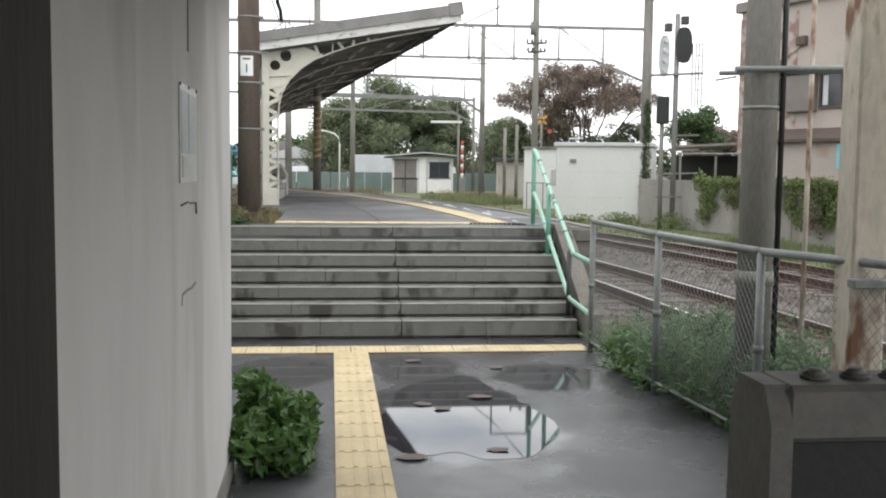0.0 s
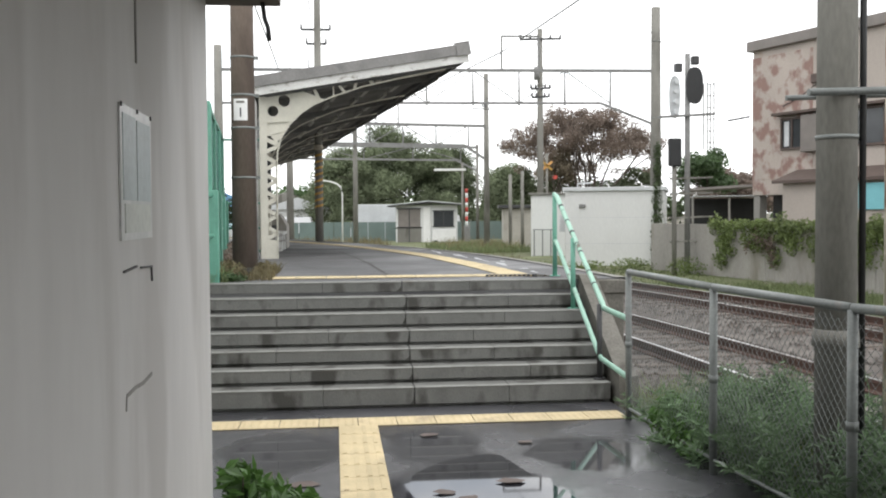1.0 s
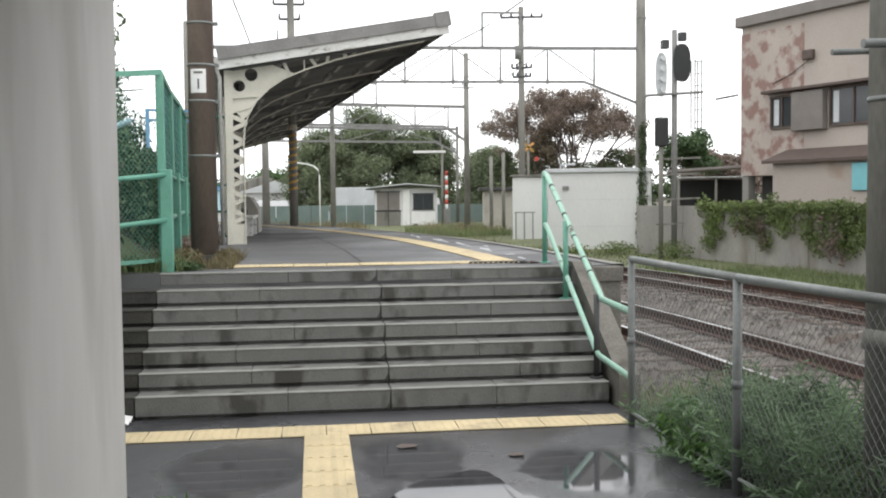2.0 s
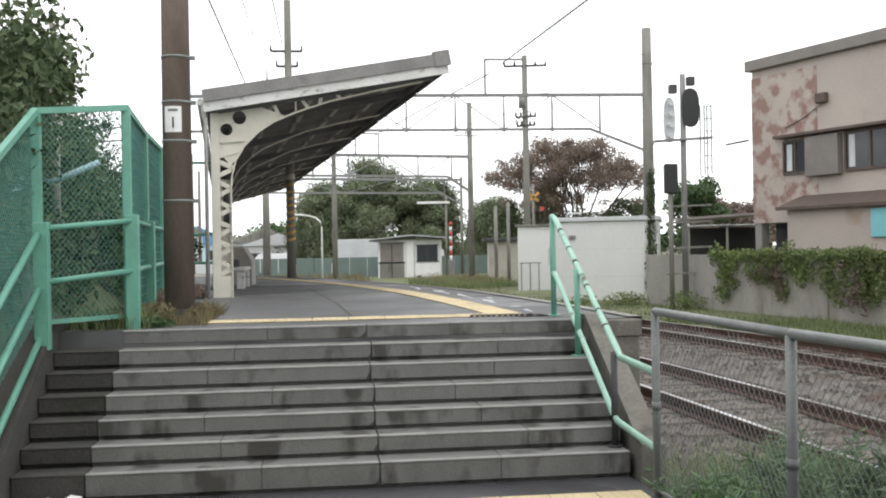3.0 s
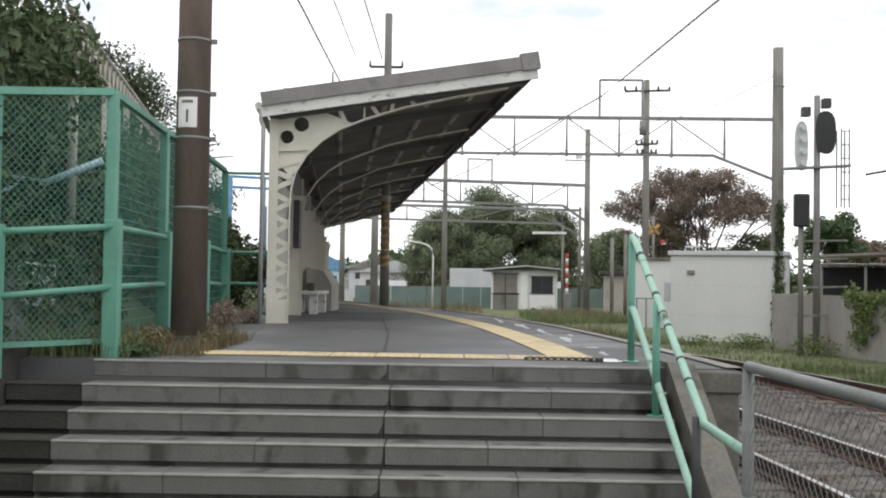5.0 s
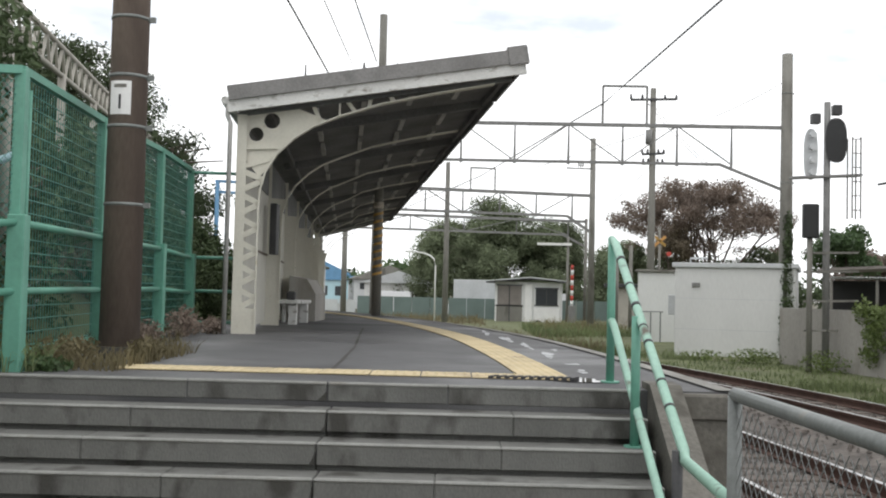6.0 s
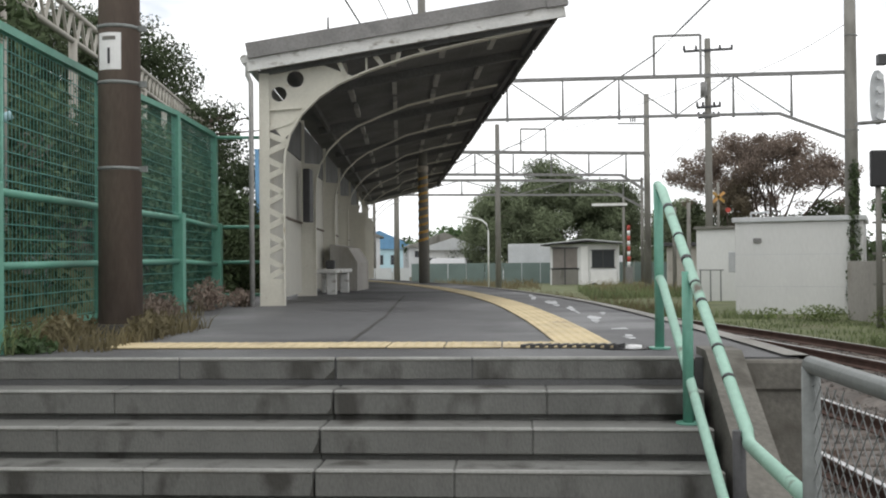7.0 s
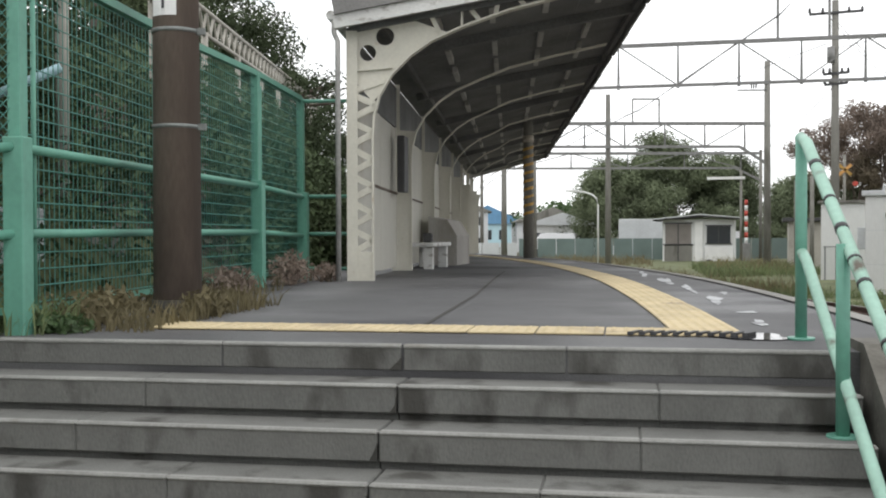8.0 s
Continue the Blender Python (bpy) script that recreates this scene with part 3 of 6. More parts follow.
# flank walls of the steps
bm = bmn()
prism(bm, [(0.3, -0.2), (0.3, 0.26), (0.42, 0.3), (1.80, 1.10), (2.05, 1.10), (2.05, -0.2)], "x", 2.40, 2.58)
solid("flank_wall", bm, M["flank"], "sloping concrete flank wall beside the steps", "wall", "structure")
bm = bmn()
box(bm, 2.583, 2.885, 1.79, 1.856, -0.2, 1.052, 0.012)
box(bm, 2.583, 2.9, 1.77, 1.856, 0.9, 1.05, 0.012)
solid("platform_end_wall", bm, M["flank"], "weathered concrete end face of the platform", "wall", "structure")
bm = bmn()
prism(bm, [(-0.1, -0.2), (-0.1, 0.12), (0.35, 0.35), (1.75, 1.16), (2.4, 1.16), (2.4, -0.2)], "x", -2.3, -1.985)
solid("flank_wall", bm, M["dark_concrete"], "dark mossy flank wall beside the steps", "wall", "structure")

# ---- puddles ----
def puddle(name, label, cx, cy, rx, ry, z, seed, n=40, wob=0.22, surface="water"):
    r = random.Random(seed)
    ph = [r.uniform(0, 6.28) for _ in range(4)]
    bm = bmn()
    vs = []
    for i in range(n):
        a = 2 * math.pi * i / n
        k = 1 + wob * (math.sin(2 * a + ph[0]) * 0.5 + math.sin(3 * a + ph[1]) * 0.5 + math.sin(5 * a + ph[2]) * 0.3 + math.sin(9 * a + ph[3]) * 0.12)
        vs.append(bm.verts.new((cx + rx * k * math.cos(a), cy + ry * k * math.sin(a), z)))
    bm.faces.new(vs)
    return solid(name, bm, M[surface], label, "puddle", "structure", at=(cx, cy, z))


puddle("puddle", "shallow rain puddle on the asphalt mirroring the sky", 0.74, -2.7, 0.52, 1.3, 0.002, 3)
puddle("puddle", "small puddle at the platform corner", 2.02, 2.42, 0.2, 0.16, 1.066, 5)
# white patches that paint bright puddle reflections near the platform edge
for i, (x, y, rx, ry) in enumerate(((2.18, 3.15, 0.035, 0.16), (2.21, 3.9, 0.045, 0.09), (2.12, 5.1, 0.05, 0.42), (2.26, 5.9, 0.03, 0.16), (2.03, 6.6, 0.04, 0.5), (1.9, 8.0, 0.05, 0.75), (1.72, 9.9, 0.04, 0.9))):
    p = puddle("white_paint", "white patch painted as a puddle reflection on the platform", x, y, rx, ry, plat_z(y) + 0.004, 20 + i, wob=0.5, surface="white_reflection")
    p["category"] = "line marking"
# slotted drain cover at the corner of the yellow strips
grate = thing("drain_grate", "dark slotted drain cover in the yellow tiles", "drain cover", (1.75, 2.44, 1.07))
for i in range(11):
    bm = bmn()
    x = 1.48 + 0.052 * i
    prism(bm, [(x, 2.37), (x + 0.028, 2.37), (x + 0.075, 2.47), (x + 0.047, 2.47)], "z", 1.066, 1.082)
    part("bar", bm, M["dark_steel"], grate)
# leaves and scraps on the wet ground
r = random.Random(4)
for i, (x, y) in enumerate(((0.5, -2.4), (0.62, -2.55), (0.95, -2.2), (0.3, -3.75), (0.55, -0.75), (1.25, -1.1), (-0.4, -2.1), (0.85, -3.62))):
    bm = bmn()
    s = 0.05 + 0.03 * r.random()
    vs = [bm.verts.new((x + s * 1.5 * math.cos(a) * r.uniform(0.7, 1.1), y + s * math.sin(a), 0.006 + 0.012 * r.random())) for a in (0, 0.9, 2.0, 3.1, 4.2, 5.3)]
    bm.faces.new(vs)
    solid("fallen_leaf", bm, M["brown_trim"], "dark wet fallen leaf on the asphalt", "leaf", group="fallen leaves", at=(x, y, 0.005))

# ---- station building wall beside the approach ----
def wall_x(y):
    return -0.75


bm = bmn()
prism(bm, [(wall_x(-7.68), -7.68), (wall_x(-3.93), -3.93), (wall_x(-3.93) - 0.22, -3.93), (wall_x(-7.68) - 0.22, -7.68)], "z", -0.1, 2.78)
es = [e for e in bm.edges if abs(e.verts[0].co.z - e.verts[1].co.z) > 1]
bmesh.ops.bevel(bm, geom=es, offset=0.02, segments=2, affect="EDGES")
wall_west = solid("wall_west", bm, M["plaster"], "white painted plaster wall of the station building", "wall", "structure")
bm = bmn()
prism(bm, [(wall_x(-5.62) + 0.003, -5.62), (wall_x(-5.6) + 0.003, -5.6), (wall_x(-5.6) - 0.01, -5.6), (wall_x(-5.62) - 0.01, -5.62)], "z", 2.2, 2.77)
part("joint", bm, M["pole_grey"], wall_west)
bm = bmn()
prism(bm, [(wall_x(-7.7) + 0.014, -7.66), (wall_x(-3.93) + 0.014, -3.96), (wall_x(-3.93) - 0.01, -3.96), (wall_x(-7.7) - 0.01, -7.66)], "z", 0.0, 0.12)
part("plinth", bm, M["concrete"], wall_west)
# end wall returning away from the approach, and the rest of the building behind the camera
bm = bmn()
box(bm, -4.5, wall_x(-3.93) - 0.215, -4.15, -3.94, -0.1, 2.78)
solid("wall_north", bm, M["plaster"], "white painted end wall of the station building", "wall", "structure")
# eave strip, plus an unseen roof added over the exit to shade the wall
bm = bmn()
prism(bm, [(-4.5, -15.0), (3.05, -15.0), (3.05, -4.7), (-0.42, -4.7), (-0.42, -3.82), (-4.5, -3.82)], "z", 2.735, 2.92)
solid("building_roof", bm, M["brown_trim"], "dark brown eave of the station building, with an unseen roof added for shade", "roof", "structure")
bm = bmn()
box(bm, -0.98, -0.715, -7.98, -7.685, 0.0, 2.78, 0.01)
post = solid("door_post", bm, M["dark_wood"], "dark weathered timber door post at the station exit", "post", "structure")
bm = bmn()
box(bm, -0.95, -0.66, -9.3, -7.985, 0.0, 2.78, 0.01)
solid("door_frame", bm, M["dark_wood"], "dark timber door frame at the station exit", "door frame", "structure")
bm = bmn()
box(bm, -0.66, -0.652, -8.42, -8.3, 1.86, 2.0, 0.002)
solid("notice_board", bm, M["rust"], "faded orange notice on the dark door frame", "notice")
# eave end with a hanging wire hook
bm = bmn()
pipe(bm, [(-0.5, -3.9, 2.745), (-0.49, -3.9, 2.66), (-0.475, -3.9, 2.62), (-0.47, -3.9, 2.56)], 0.012, 6)
solid("wire_hook", bm, M["dark_steel"], "bent dark wire hook hanging from the eave", "hook")

# poster and marks on the wall
poster = thing("poster", "faded weathered notice in a clear sleeve on the white wall", "poster", (wall_x(-5.65), -5.65, 1.86))


def on_wall(bm, y0, y1, z0, z1, d0, d1):
    prism(bm, [(wall_x(y0) + d0, y0), (wall_x(y1) + d0, y1), (wall_x(y1) + d1, y1), (wall_x(y0) + d1, y0)], "z", z0, z1)


bm = bmn()
on_wall(bm, -5.87, -5.42, 1.69, 2.06, 0.001, 0.006)
part("sheet", bm, M["poster_sheet"], poster)
bm = bmn()
on_wall(bm, -5.845, -5.665, 1.8, 2.035, 0.006, 0.008)
on_wall(bm, -5.65, -5.445, 1.8, 2.03, 0.006, 0.008)
part("print", bm, M["poster_blue"], poster, "faded blue print")
bm = bmn()
on_wall(bm, -5.83, -5.46, 1.71, 1.79, 0.006, 0.009)
part("print", bm, M["poster_green"], poster, "faded green print")
for y in (-5.86, -5.64, -5.43):
    bm = bmn()
    on_wall(bm, y - 0.005, y + 0.005, 2.05, 2.062, 0.006, 0.01)
    part("clip", bm, M["dark_steel"], poster)
for (y0, z0, y1, z1) in ((-5.84, 1.605, -5.66, 1.612), (-5.6, 1.605, -5.42, 1.60), (-5.43, 1.60, -5.42, 1.555)):
    bm = bmn()
    beam(bm, (wall_x(y0) + 0.003, y0, z0), (wall_x(y1) + 0.003, y1, z1), 0.006, 0.006)
    solid("wall_bracket", bm, M["dark_steel"], "thin rusty wire bracket on the white wall", "bracket", at=(wall_x(y0), y0, z0))
bm = bmn()
pts = [(-5.83, 1.225), (-5.82, 1.265), (-5.7, 1.268), (-5.58, 1.262), (-5.44, 1.268)]
for (y0, z0), (y1, z1) in zip(pts, pts[1:]):
    beam(bm, (wall_x(y0) + 0.001, y0, z0), (wall_x(y1) + 0.001, y1, z1), 0.003, 0.011)
solid("wall_scuff", bm, M["concrete"], "grey scuff mark on the white wall", "scuff", "structure")

# ---- machine at the gate, near post and pole ----
gate = thing("ticket_box", "grey steel ticket collection box with a dark front", "ticket box", (0.85, -7.7, 0))
bm = bmn()
box(bm, 0.715, 1.38, -7.80, -7.70, 0.0, 1.23, 0.01)
part("body", bm, M["black"], gate, "dark recessed front")
bm = bmn()
box(bm, 0.695, 1.40, -7.84, -7.68, 1.23, 1.345, 0.012)
part("lid", bm, M["box_steel"], gate, "grey steel top panel")
for x in (0.655, 1.40):
    bm = bmn()
    prism(bm, [(-7.9, 0.0), (-7.86, 0.9), (-7.86, 1.27), (-7.82, 1.345), (-7.7, 1.345), (-7.66, 1.27), (-7.62, 0.0)], "x", x, x + 0.045)
    part("side_panel", bm, M["box_steel"], gate)
for i in range(3):
    bm = bmn()
    x = 0.79 + 0.085 * i
    rod(bm, (x, -7.76, 1.345), (x, -7.76, 1.352), 0.03, 0.03, 12)
    rod(bm, (x, -7.76, 1.352), (x, -7.76, 1.365), 0.026, 0.014, 12)
    part("knob", bm, M["box_steel"], gate)

rusty = thing("steel_column", "square steel column with peeling cream paint and rust", "column", (2.7, -4.3, 0))
bm = bmn()
box(bm, 2.69, 2.90, -4.41, -4.20, 0.0, 5.0, 0.015)
part("shaft", bm, M["rust"], rusty)
bm = bmn()
box(bm, 2.66, 3.2, -4.5, -4.412, 1.12, 1.17, 0.006)
part("ledge", bm, M["galv"], rusty, "flat steel ledge bolted on the column")
bm = bmn()
box(bm, 2.66, 2.93, -4.44, -4.17, 0.0, 0.08, 0.01)
part("base_plate", bm, M["rust"], rusty)


def pole(name, label, x, y, z0, z1, r0, r1, material, group="", bands=()):
    t = thing(name, label, "utility pole", (x, y, z0), group)
    bm = bmn()
    rod(bm, (x, y, z0), (x, y, z1), r0, r1, 20)
    part("shaft", bm, M[material], t)
    for z in bands:
        bm = bmn()
        r = r0 + (r1 - r0) * (z - z0) / (z1 - z0)
        rod(bm, (x, y, z - 0.012), (x, y, z + 0.012), r + 0.006, r + 0.006, 20)
        box(bm, x + r, x + r + 0.05, y - 0.012, y + 0.012, z - 0.02, z + 0.02)
        part("band", bm, M["galv"], t)
    return t


near_pole = pole("utility_pole", "grey concrete pole with a steel collar behind the wire fence", 2.69, -3.12, -0.2, 7.5, 0.12, 0.1, "pole_grey", bands=(2.18,))
bm = bmn()
rod(bm, (2.69, -3.12, 0.98), (2.69, -3.12, 1.08), 0.134, 0.126, 20)
part("collar", bm, M["pole_grey"], near_pole)
bm = bmn()
pipe(bm, [(2.832, -3.15, -0.2), (2.828, -3.15, 6.0)], 0.02)
part("cable_pipe", bm, M["black"], near_pole, "black cable pipe")
bm = bmn()
pipe(bm, [(2.45, -3.26, 2.42), (4.6, -3.1, 2.5)], 0.022)
pipe(bm, [(2.45, -2.98, 2.42), (4.6, -2.95, 2.5)], 0.016)
part("cross_arm", bm, M["galv"], near_pole, "grey steel pipe cross arm")
bm = bmn()
rod(bm, (3.3, -2.6, -0.2), (3.3, -2.6, 4.2), 0.02, 0.018, 8)
solid("thin_pipe", bm, M["rust"], "thin rusty upright pipe behind the wire fence", "pipe", at=(3.3, -2.6, -0.2))

# ---- wire fence beside the approach ----
fence = thing("wire_fence", "galvanised pipe fence with chain-link mesh", "fence", (2.3, -0.37, 0))
FP = [(2.285, -0.37), (2.325, -2.18), (2.47, -3.72), (2.95, -4.9)]
for x, y in FP:
    bm = bmn()
    rod(bm, (x, y, -0.05), (x, y, 1.25), 0.027, 0.027, 12)
    rod(bm, (x, y, 0.62), (x, y, 0.67), 0.032, 0.032, 12)
    part("post", bm, M["galv"], fence)
for (x0, y0), (x1, y1) in zip(FP, FP[1:]):
    bm = bmn()
    rod(bm, (x0, y0, 1.258), (x1, y1, 1.258), 0.026, 0.026, 12)
    part("top_rail", bm, M["galv"], fence)
    bm = bmn()
    rod(bm, (x0, y0, 0.1), (x1, y1, 0.1), 0.012, 0.012, 6)
    part("bottom_rail", bm, M["galv"], fence)


def chain_link(a, b, z0a, z0b, z1a, z1b, pitch, r):
    """Slanting wires both ways between two posts, cut off at the rails."""
    bm = bmn()
    a, b = Vector((*a, 0)), Vector((*b, 0))
    L = (b - a).length
    d = (b - a) / L
    n = d.cross(Vector((0, 0, 1)))
    for sgn in (1, -1):
        k = -int(4 / pitch)
        while k * pitch < L + 4:
            s0 = k * pitch
            k += 1
            # wire z = lo + sgn * (s - s0); clip to 0..L and the rails
            pts = []
            for s in np.linspace(0, L, 60):
                lo, hi = z0a + (z0b - z0a) * s / L, z1a + (z1b - z1a) * s / L
                z = (z0a + (s - s0) * 1.15) if sgn > 0 else (z1a - (s - s0) * 1.15)
                if lo <= z <= hi:
                    pts.append((s, z))
            if len(pts) > 1:
                p, q = pts[0], pts[-1]
                rod(bm, a + d * p[0] + Vector((0, 0, p[1])) + n * 0.002 * sgn, a + d * q[0] + Vector((0, 0, q[1])) + n * 0.002 * sgn, r, r, 3, False)
    return bm


for p, q in zip(FP, FP[1:]):
    part("mesh", chain_link(p, q, 0.1, 0.1, 1.22, 1.22, 0.058, 0.0018), M["wire"], fence, "diamond wire mesh")

# ---- green handrail on the track side of the steps ----
rail = thing("handrail", "mint green pipe handrail with chipped paint and rust", "handrail", (2.28, 0.6, 0.19))
for x, y, z0, z1 in ((2.25, 2.32, 1.06, 1.97), (2.27, 1.55, 0.77, 1.5), (2.30, 0.62, 0.19, 0.90)):
    bm = bmn()
    rod(bm, (x, y, z0), (x, y, z1), 0.026, 0.026, 12)
    rod(bm, (x, y, z0), (x, y, z0 + 0.012), 0.06, 0.06, 12)
    part("post", bm, M["mint"] if y > 1 else M["dark_steel"], rail)
bm = bmn()
pipe(bm, [(2.25, 2.34, 1.97), (2.26, 2.25, 1.94), (2.33, 0.62, 0.90), (2.31, 0.5, 0.87), (2.285, -0.36, 0.86)], 0.026, 12)
part("upper_rail", bm, M["mint_worn"], rail, "chipped mint green rail")
bm = bmn()
pipe(bm, [(2.25, 2.32, 1.46), (2.26, 2.25, 1.42), (2.30, 0.66, 0.43), (2.3, 0.55, 0.39), (2.285, -0.36, 0.36)], 0.024, 12)
part("lower_rail", bm, M["mint_worn"], rail, "chipped mint green rail")
rc = random.Random(17)
for k in range(7):
    y = 2.15 - 0.2 * k - 0.12 * rc.random()
    z = 1.94 - (2.25 - y) / 1.63 * 1.04
    w = rc.uniform(0.008, 0.03)
    bm = bmn()
    rod(bm, (2.26 + (2.25 - y) * 0.043, y, z), (2.26 + (2.25 - y) * 0.043, y - w, z - w * 0.64), 0.0268, 0.0268, 12)
    part("paint_chip", bm, M["dark_steel"], rail, "bare rusty band")

# ---- tall green fence and rails on the far side of the steps ----
green = thing("green_fence", "tall mint green steel fence with wire panels", "fence", (-1.5, 2.1, 1.06))
GP = [(-2.07, 1.56, 1.95, 2.83), (-1.48, 2.1, 2.02, 2.93), (-1.66, 4.07, 2.03, 2.95), (-1.86, 6.4, 2.04, 3.03), (-2.0, 8.15, 2.0, 3.03)]
for i, (x, y, zr, zt) in enumerate(GP):
    bm = bmn()
    box(bm, x - 0.035, x + 0.035, y - 0.02, y + 0.05, 0.95, zt, 0.005)
    part("post", bm, M["mint"], green)
    bm = bmn()
    box(bm, x - 0.055 + 0.05, x + 0.055 + 0.05, y - 0.11, y - 0.02, 0.95, zr, 0.006)
    part("rail_post", bm, M["mint"], green)
for (x0, y0, r0, t0), (x1, y1, r1, t1) in zip(GP, GP[1:]):
    bm = bmn()
    beam(bm, (x0, y0, t0), (x1, y1, t1), 0.05, 0.05)
    part("top_rail", bm, M["mint"], green)
    for dz in (-0.05, -0.47):
        bm = bmn()
        rod(bm, (x0 + 0.05, y0 - 0.09, r0 + dz), (x1 + 0.05, y1 - 0.09, r1 + dz), 0.024, 0.024, 10)
        part("hand_rail", bm, M["mint"], green)
    bm = bmn()
    beam(bm, (x0, y0, 1.16), (x1, y1, 1.17), 0.035, 0.035)
    part("bottom_rail", bm, M["mint"], green)
part("mesh", chain_link(GP[0][:2], GP[1][:2], 1.17, 1.17, 2.82, 2.92, 0.048, 0.0022), M["mesh_green"], green, "green diamond wire mesh")
for (x0, y0, r0, t0), (x1, y1, r1, t1) in zip(GP[1:], GP[2:]):
    bm = bmn()
    z = 1.2
    while z < t0 - 0.03:
        rod(bm, (x0, y0, z), (x1, y1, z), 0.004, 0.004, 4, False)
        z += 0.085
    L = math.hypot(x1 - x0, y1 - y0)
    n = int(L / 0.055)
    for k in range(1, n):
        s = k / n
        rod(bm, (x0 + (x1 - x0) * s, y0 + (y1 - y0) * s, 1.17), (x0 + (x1 - x0) * s, y0 + (y1 - y0) * s, t0 + (t1 - t0) * s), 0.003, 0.003, 3, False)
    part("mesh", bm, M["mesh_green"], green, "green welded wire mesh")
    bm = bmn()
    xm, ym = x0 + (x1 - x0) * 0.06, y0 + (y1 - y0) * 0.06 + 0.05
    rod(bm, (xm, ym, 1.1), (xm, ym, t0 - 0.1), 0.014, 0.014, 8)
    part("stay", bm, M["mint"], green)
# short return to the canopy column
for z in (3.0, 1.96, 1.55, 1.17):
    bm = bmn()
    rod(bm, (-2.0, 8.15, z), (-1.37, 8.22, z), 0.02, 0.02, 8)
    part("return_rail", bm, M["mint"], green)
# run down along the steps
bm = bmn()
beam(bm, (-2.07, 1.56, 2.83), (-2.12, -0.9, 1.62), 0.05, 0.05)
part("top_rail", bm, M["mint"], green)
for dz in (1.88, 1.45, 1.05):
    bm = bmn()
    rod(bm, (-2.04, 1.5, dz), (-2.06, -0.9, dz - 1.25), 0.026, 0.026, 10)
    part("hand_rail", bm, M["mint"], green)
bm = bmn()
box(bm, -2.16, -2.05, -0.95, -0.85, 0.0, 1.66, 0.006)
part("post", bm, M["mint"], green)
part("mesh", chain_link((-2.07, 1.5), (-2.12, -0.88), 1.17, 0.1, 2.8, 1.6, 0.048, 0.0022), M["mesh_green"], green, "green diamond wire mesh")

# ---- brown pole with its number plate ----
bp = pole("utility_pole", "brown stained concrete pole with steel bands and a number plate", -1.23, 3.38, 1.0, 9.5, 0.147, 0.112, "pole_brown", bands=(2.2, 2.78, 3.16, 3.6, 4.4))
bm = bmn()
rod(bm, (-1.23, 3.38, 1.0), (-1.23, 3.38, 1.15), 0.162, 0.155, 20)
part("footing", bm, M["dark_concrete"], bp)


def arc_plate(bm, cx, cy, r, a0, a1, z0, z1, thick=0.004, n=8):
    ring = []
    for i in range(n + 1):
        a = radians(a0 + (a1 - a0) * i / n)
        ring.append([bm.verts.new((cx + rr * math.cos(a), cy + rr * math.sin(a), z)) for rr, z in ((r, z0), (r, z1), (r + thick, z1), (r + thick, z0))])
    for p, q in zip(ring, ring[1:]):
        for j in range(4):
            bm.faces.new((p[j], q[j], q[(j + 1) % 4], p[(j + 1) % 4]))
    bm.faces.new(ring[0])
    bm.faces.new(ring[-1][::-1])


bm = bmn()
arc_plate(bm, -1.23, 3.38, 0.141, 228, 296, 2.86, 3.11)
plate = part("number_plate", bm, M["white"], bp, "white plate with a black number one")
txt = bpy.data.curves.new("numeral", "FONT")
txt.body, txt.size, txt.extrude, txt.align_x = "1", 0.155, 0.002, "CENTER"
txt.materials.append(M["ink"])
num = new("numeral", txt)
num.parent = plate
num.matrix_basis = up_chain(plate).inverted() @ Matrix.Translation((-1.23 + 0.148 * math.cos(radians(264)), 3.38 + 0.148 * math.sin(radians(264)), 2.9)) @ Euler((radians(90), 0, radians(1))).to_matrix().to_4x4()
bm = bmn()
arc_plate(bm, -1.23, 3.38, 0.1455, 244, 282, 3.06, 3.085, 0.002)
part("print_bar", bm, M["pole_grey"], plate, "small unreadable heading")


# ---- platform canopy ----
def c_right(y):
    u = y - 8
    return 2.0 - 0.128 * u


def c_left(y):
    u = y - 8
    return -1.36 - 0.0925 * u


def c_zr(y):
    return 4.56 - 0.0087 * (y - 8)


def c_zl(y):
    return 3.94 - 0.012 * (y - 8)


def c_point(s, y, drop=0.0):
    """A point of the roof: s runs from the rear eave (0) to the track side (1)."""
    x = c_left(y) + (c_right(y) - c_left(y)) * s
    return Vector((x, y - 0.5 + 0.15 * (x - c_left(y)), c_zl(y) + (c_zr(y) - c_zl(y)) * s - drop))


Y0, Y1 = 8.02, 31.0
canopy = thing("platform_canopy", "platform canopy with cream steel frames and grey slate roof", "canopy", (-1.35, 7.75, 1.06))
stations = [Y0 + (Y1 - Y0) * i / 14 for i in range(15)]
bm = bmn()
rows = []
for y in stations:
    rows.append([bm.verts.new(c_point(s, y, d)) for s, d in ((-0.012, 0), (1.012, 0), (1.012, 0.14), (-0.012, 0.14))])
for a, b in zip(rows, rows[1:]):
    for j in range(4):
        bm.faces.new((a[j], a[(j + 1) % 4], b[(j + 1) % 4], b[j]))
bm.faces.new(rows[0])
bm.faces.new(rows[-1][::-1])
roof_part = part("roof", bm, M["roof"], canopy, "grey slate roofing")
# rolled front verge
bm = bmn()
a, b = c_point(-0.02, Y0, 0.07), c_point(1.02, Y0, 0.07)
beam(bm, a + Vector((0, -0.02, 0)), b + Vector((0, -0.02, 0)), 0.1, 0.17)
beam(bm, c_point(0.955, Y0, 0.06) + Vector((0, -0.035, 0)), c_point(1.025, Y0, 0.06) + Vector((0, -0.035, 0)), 0.1, 0.22)
part("verge", bm, M["roof"], canopy)
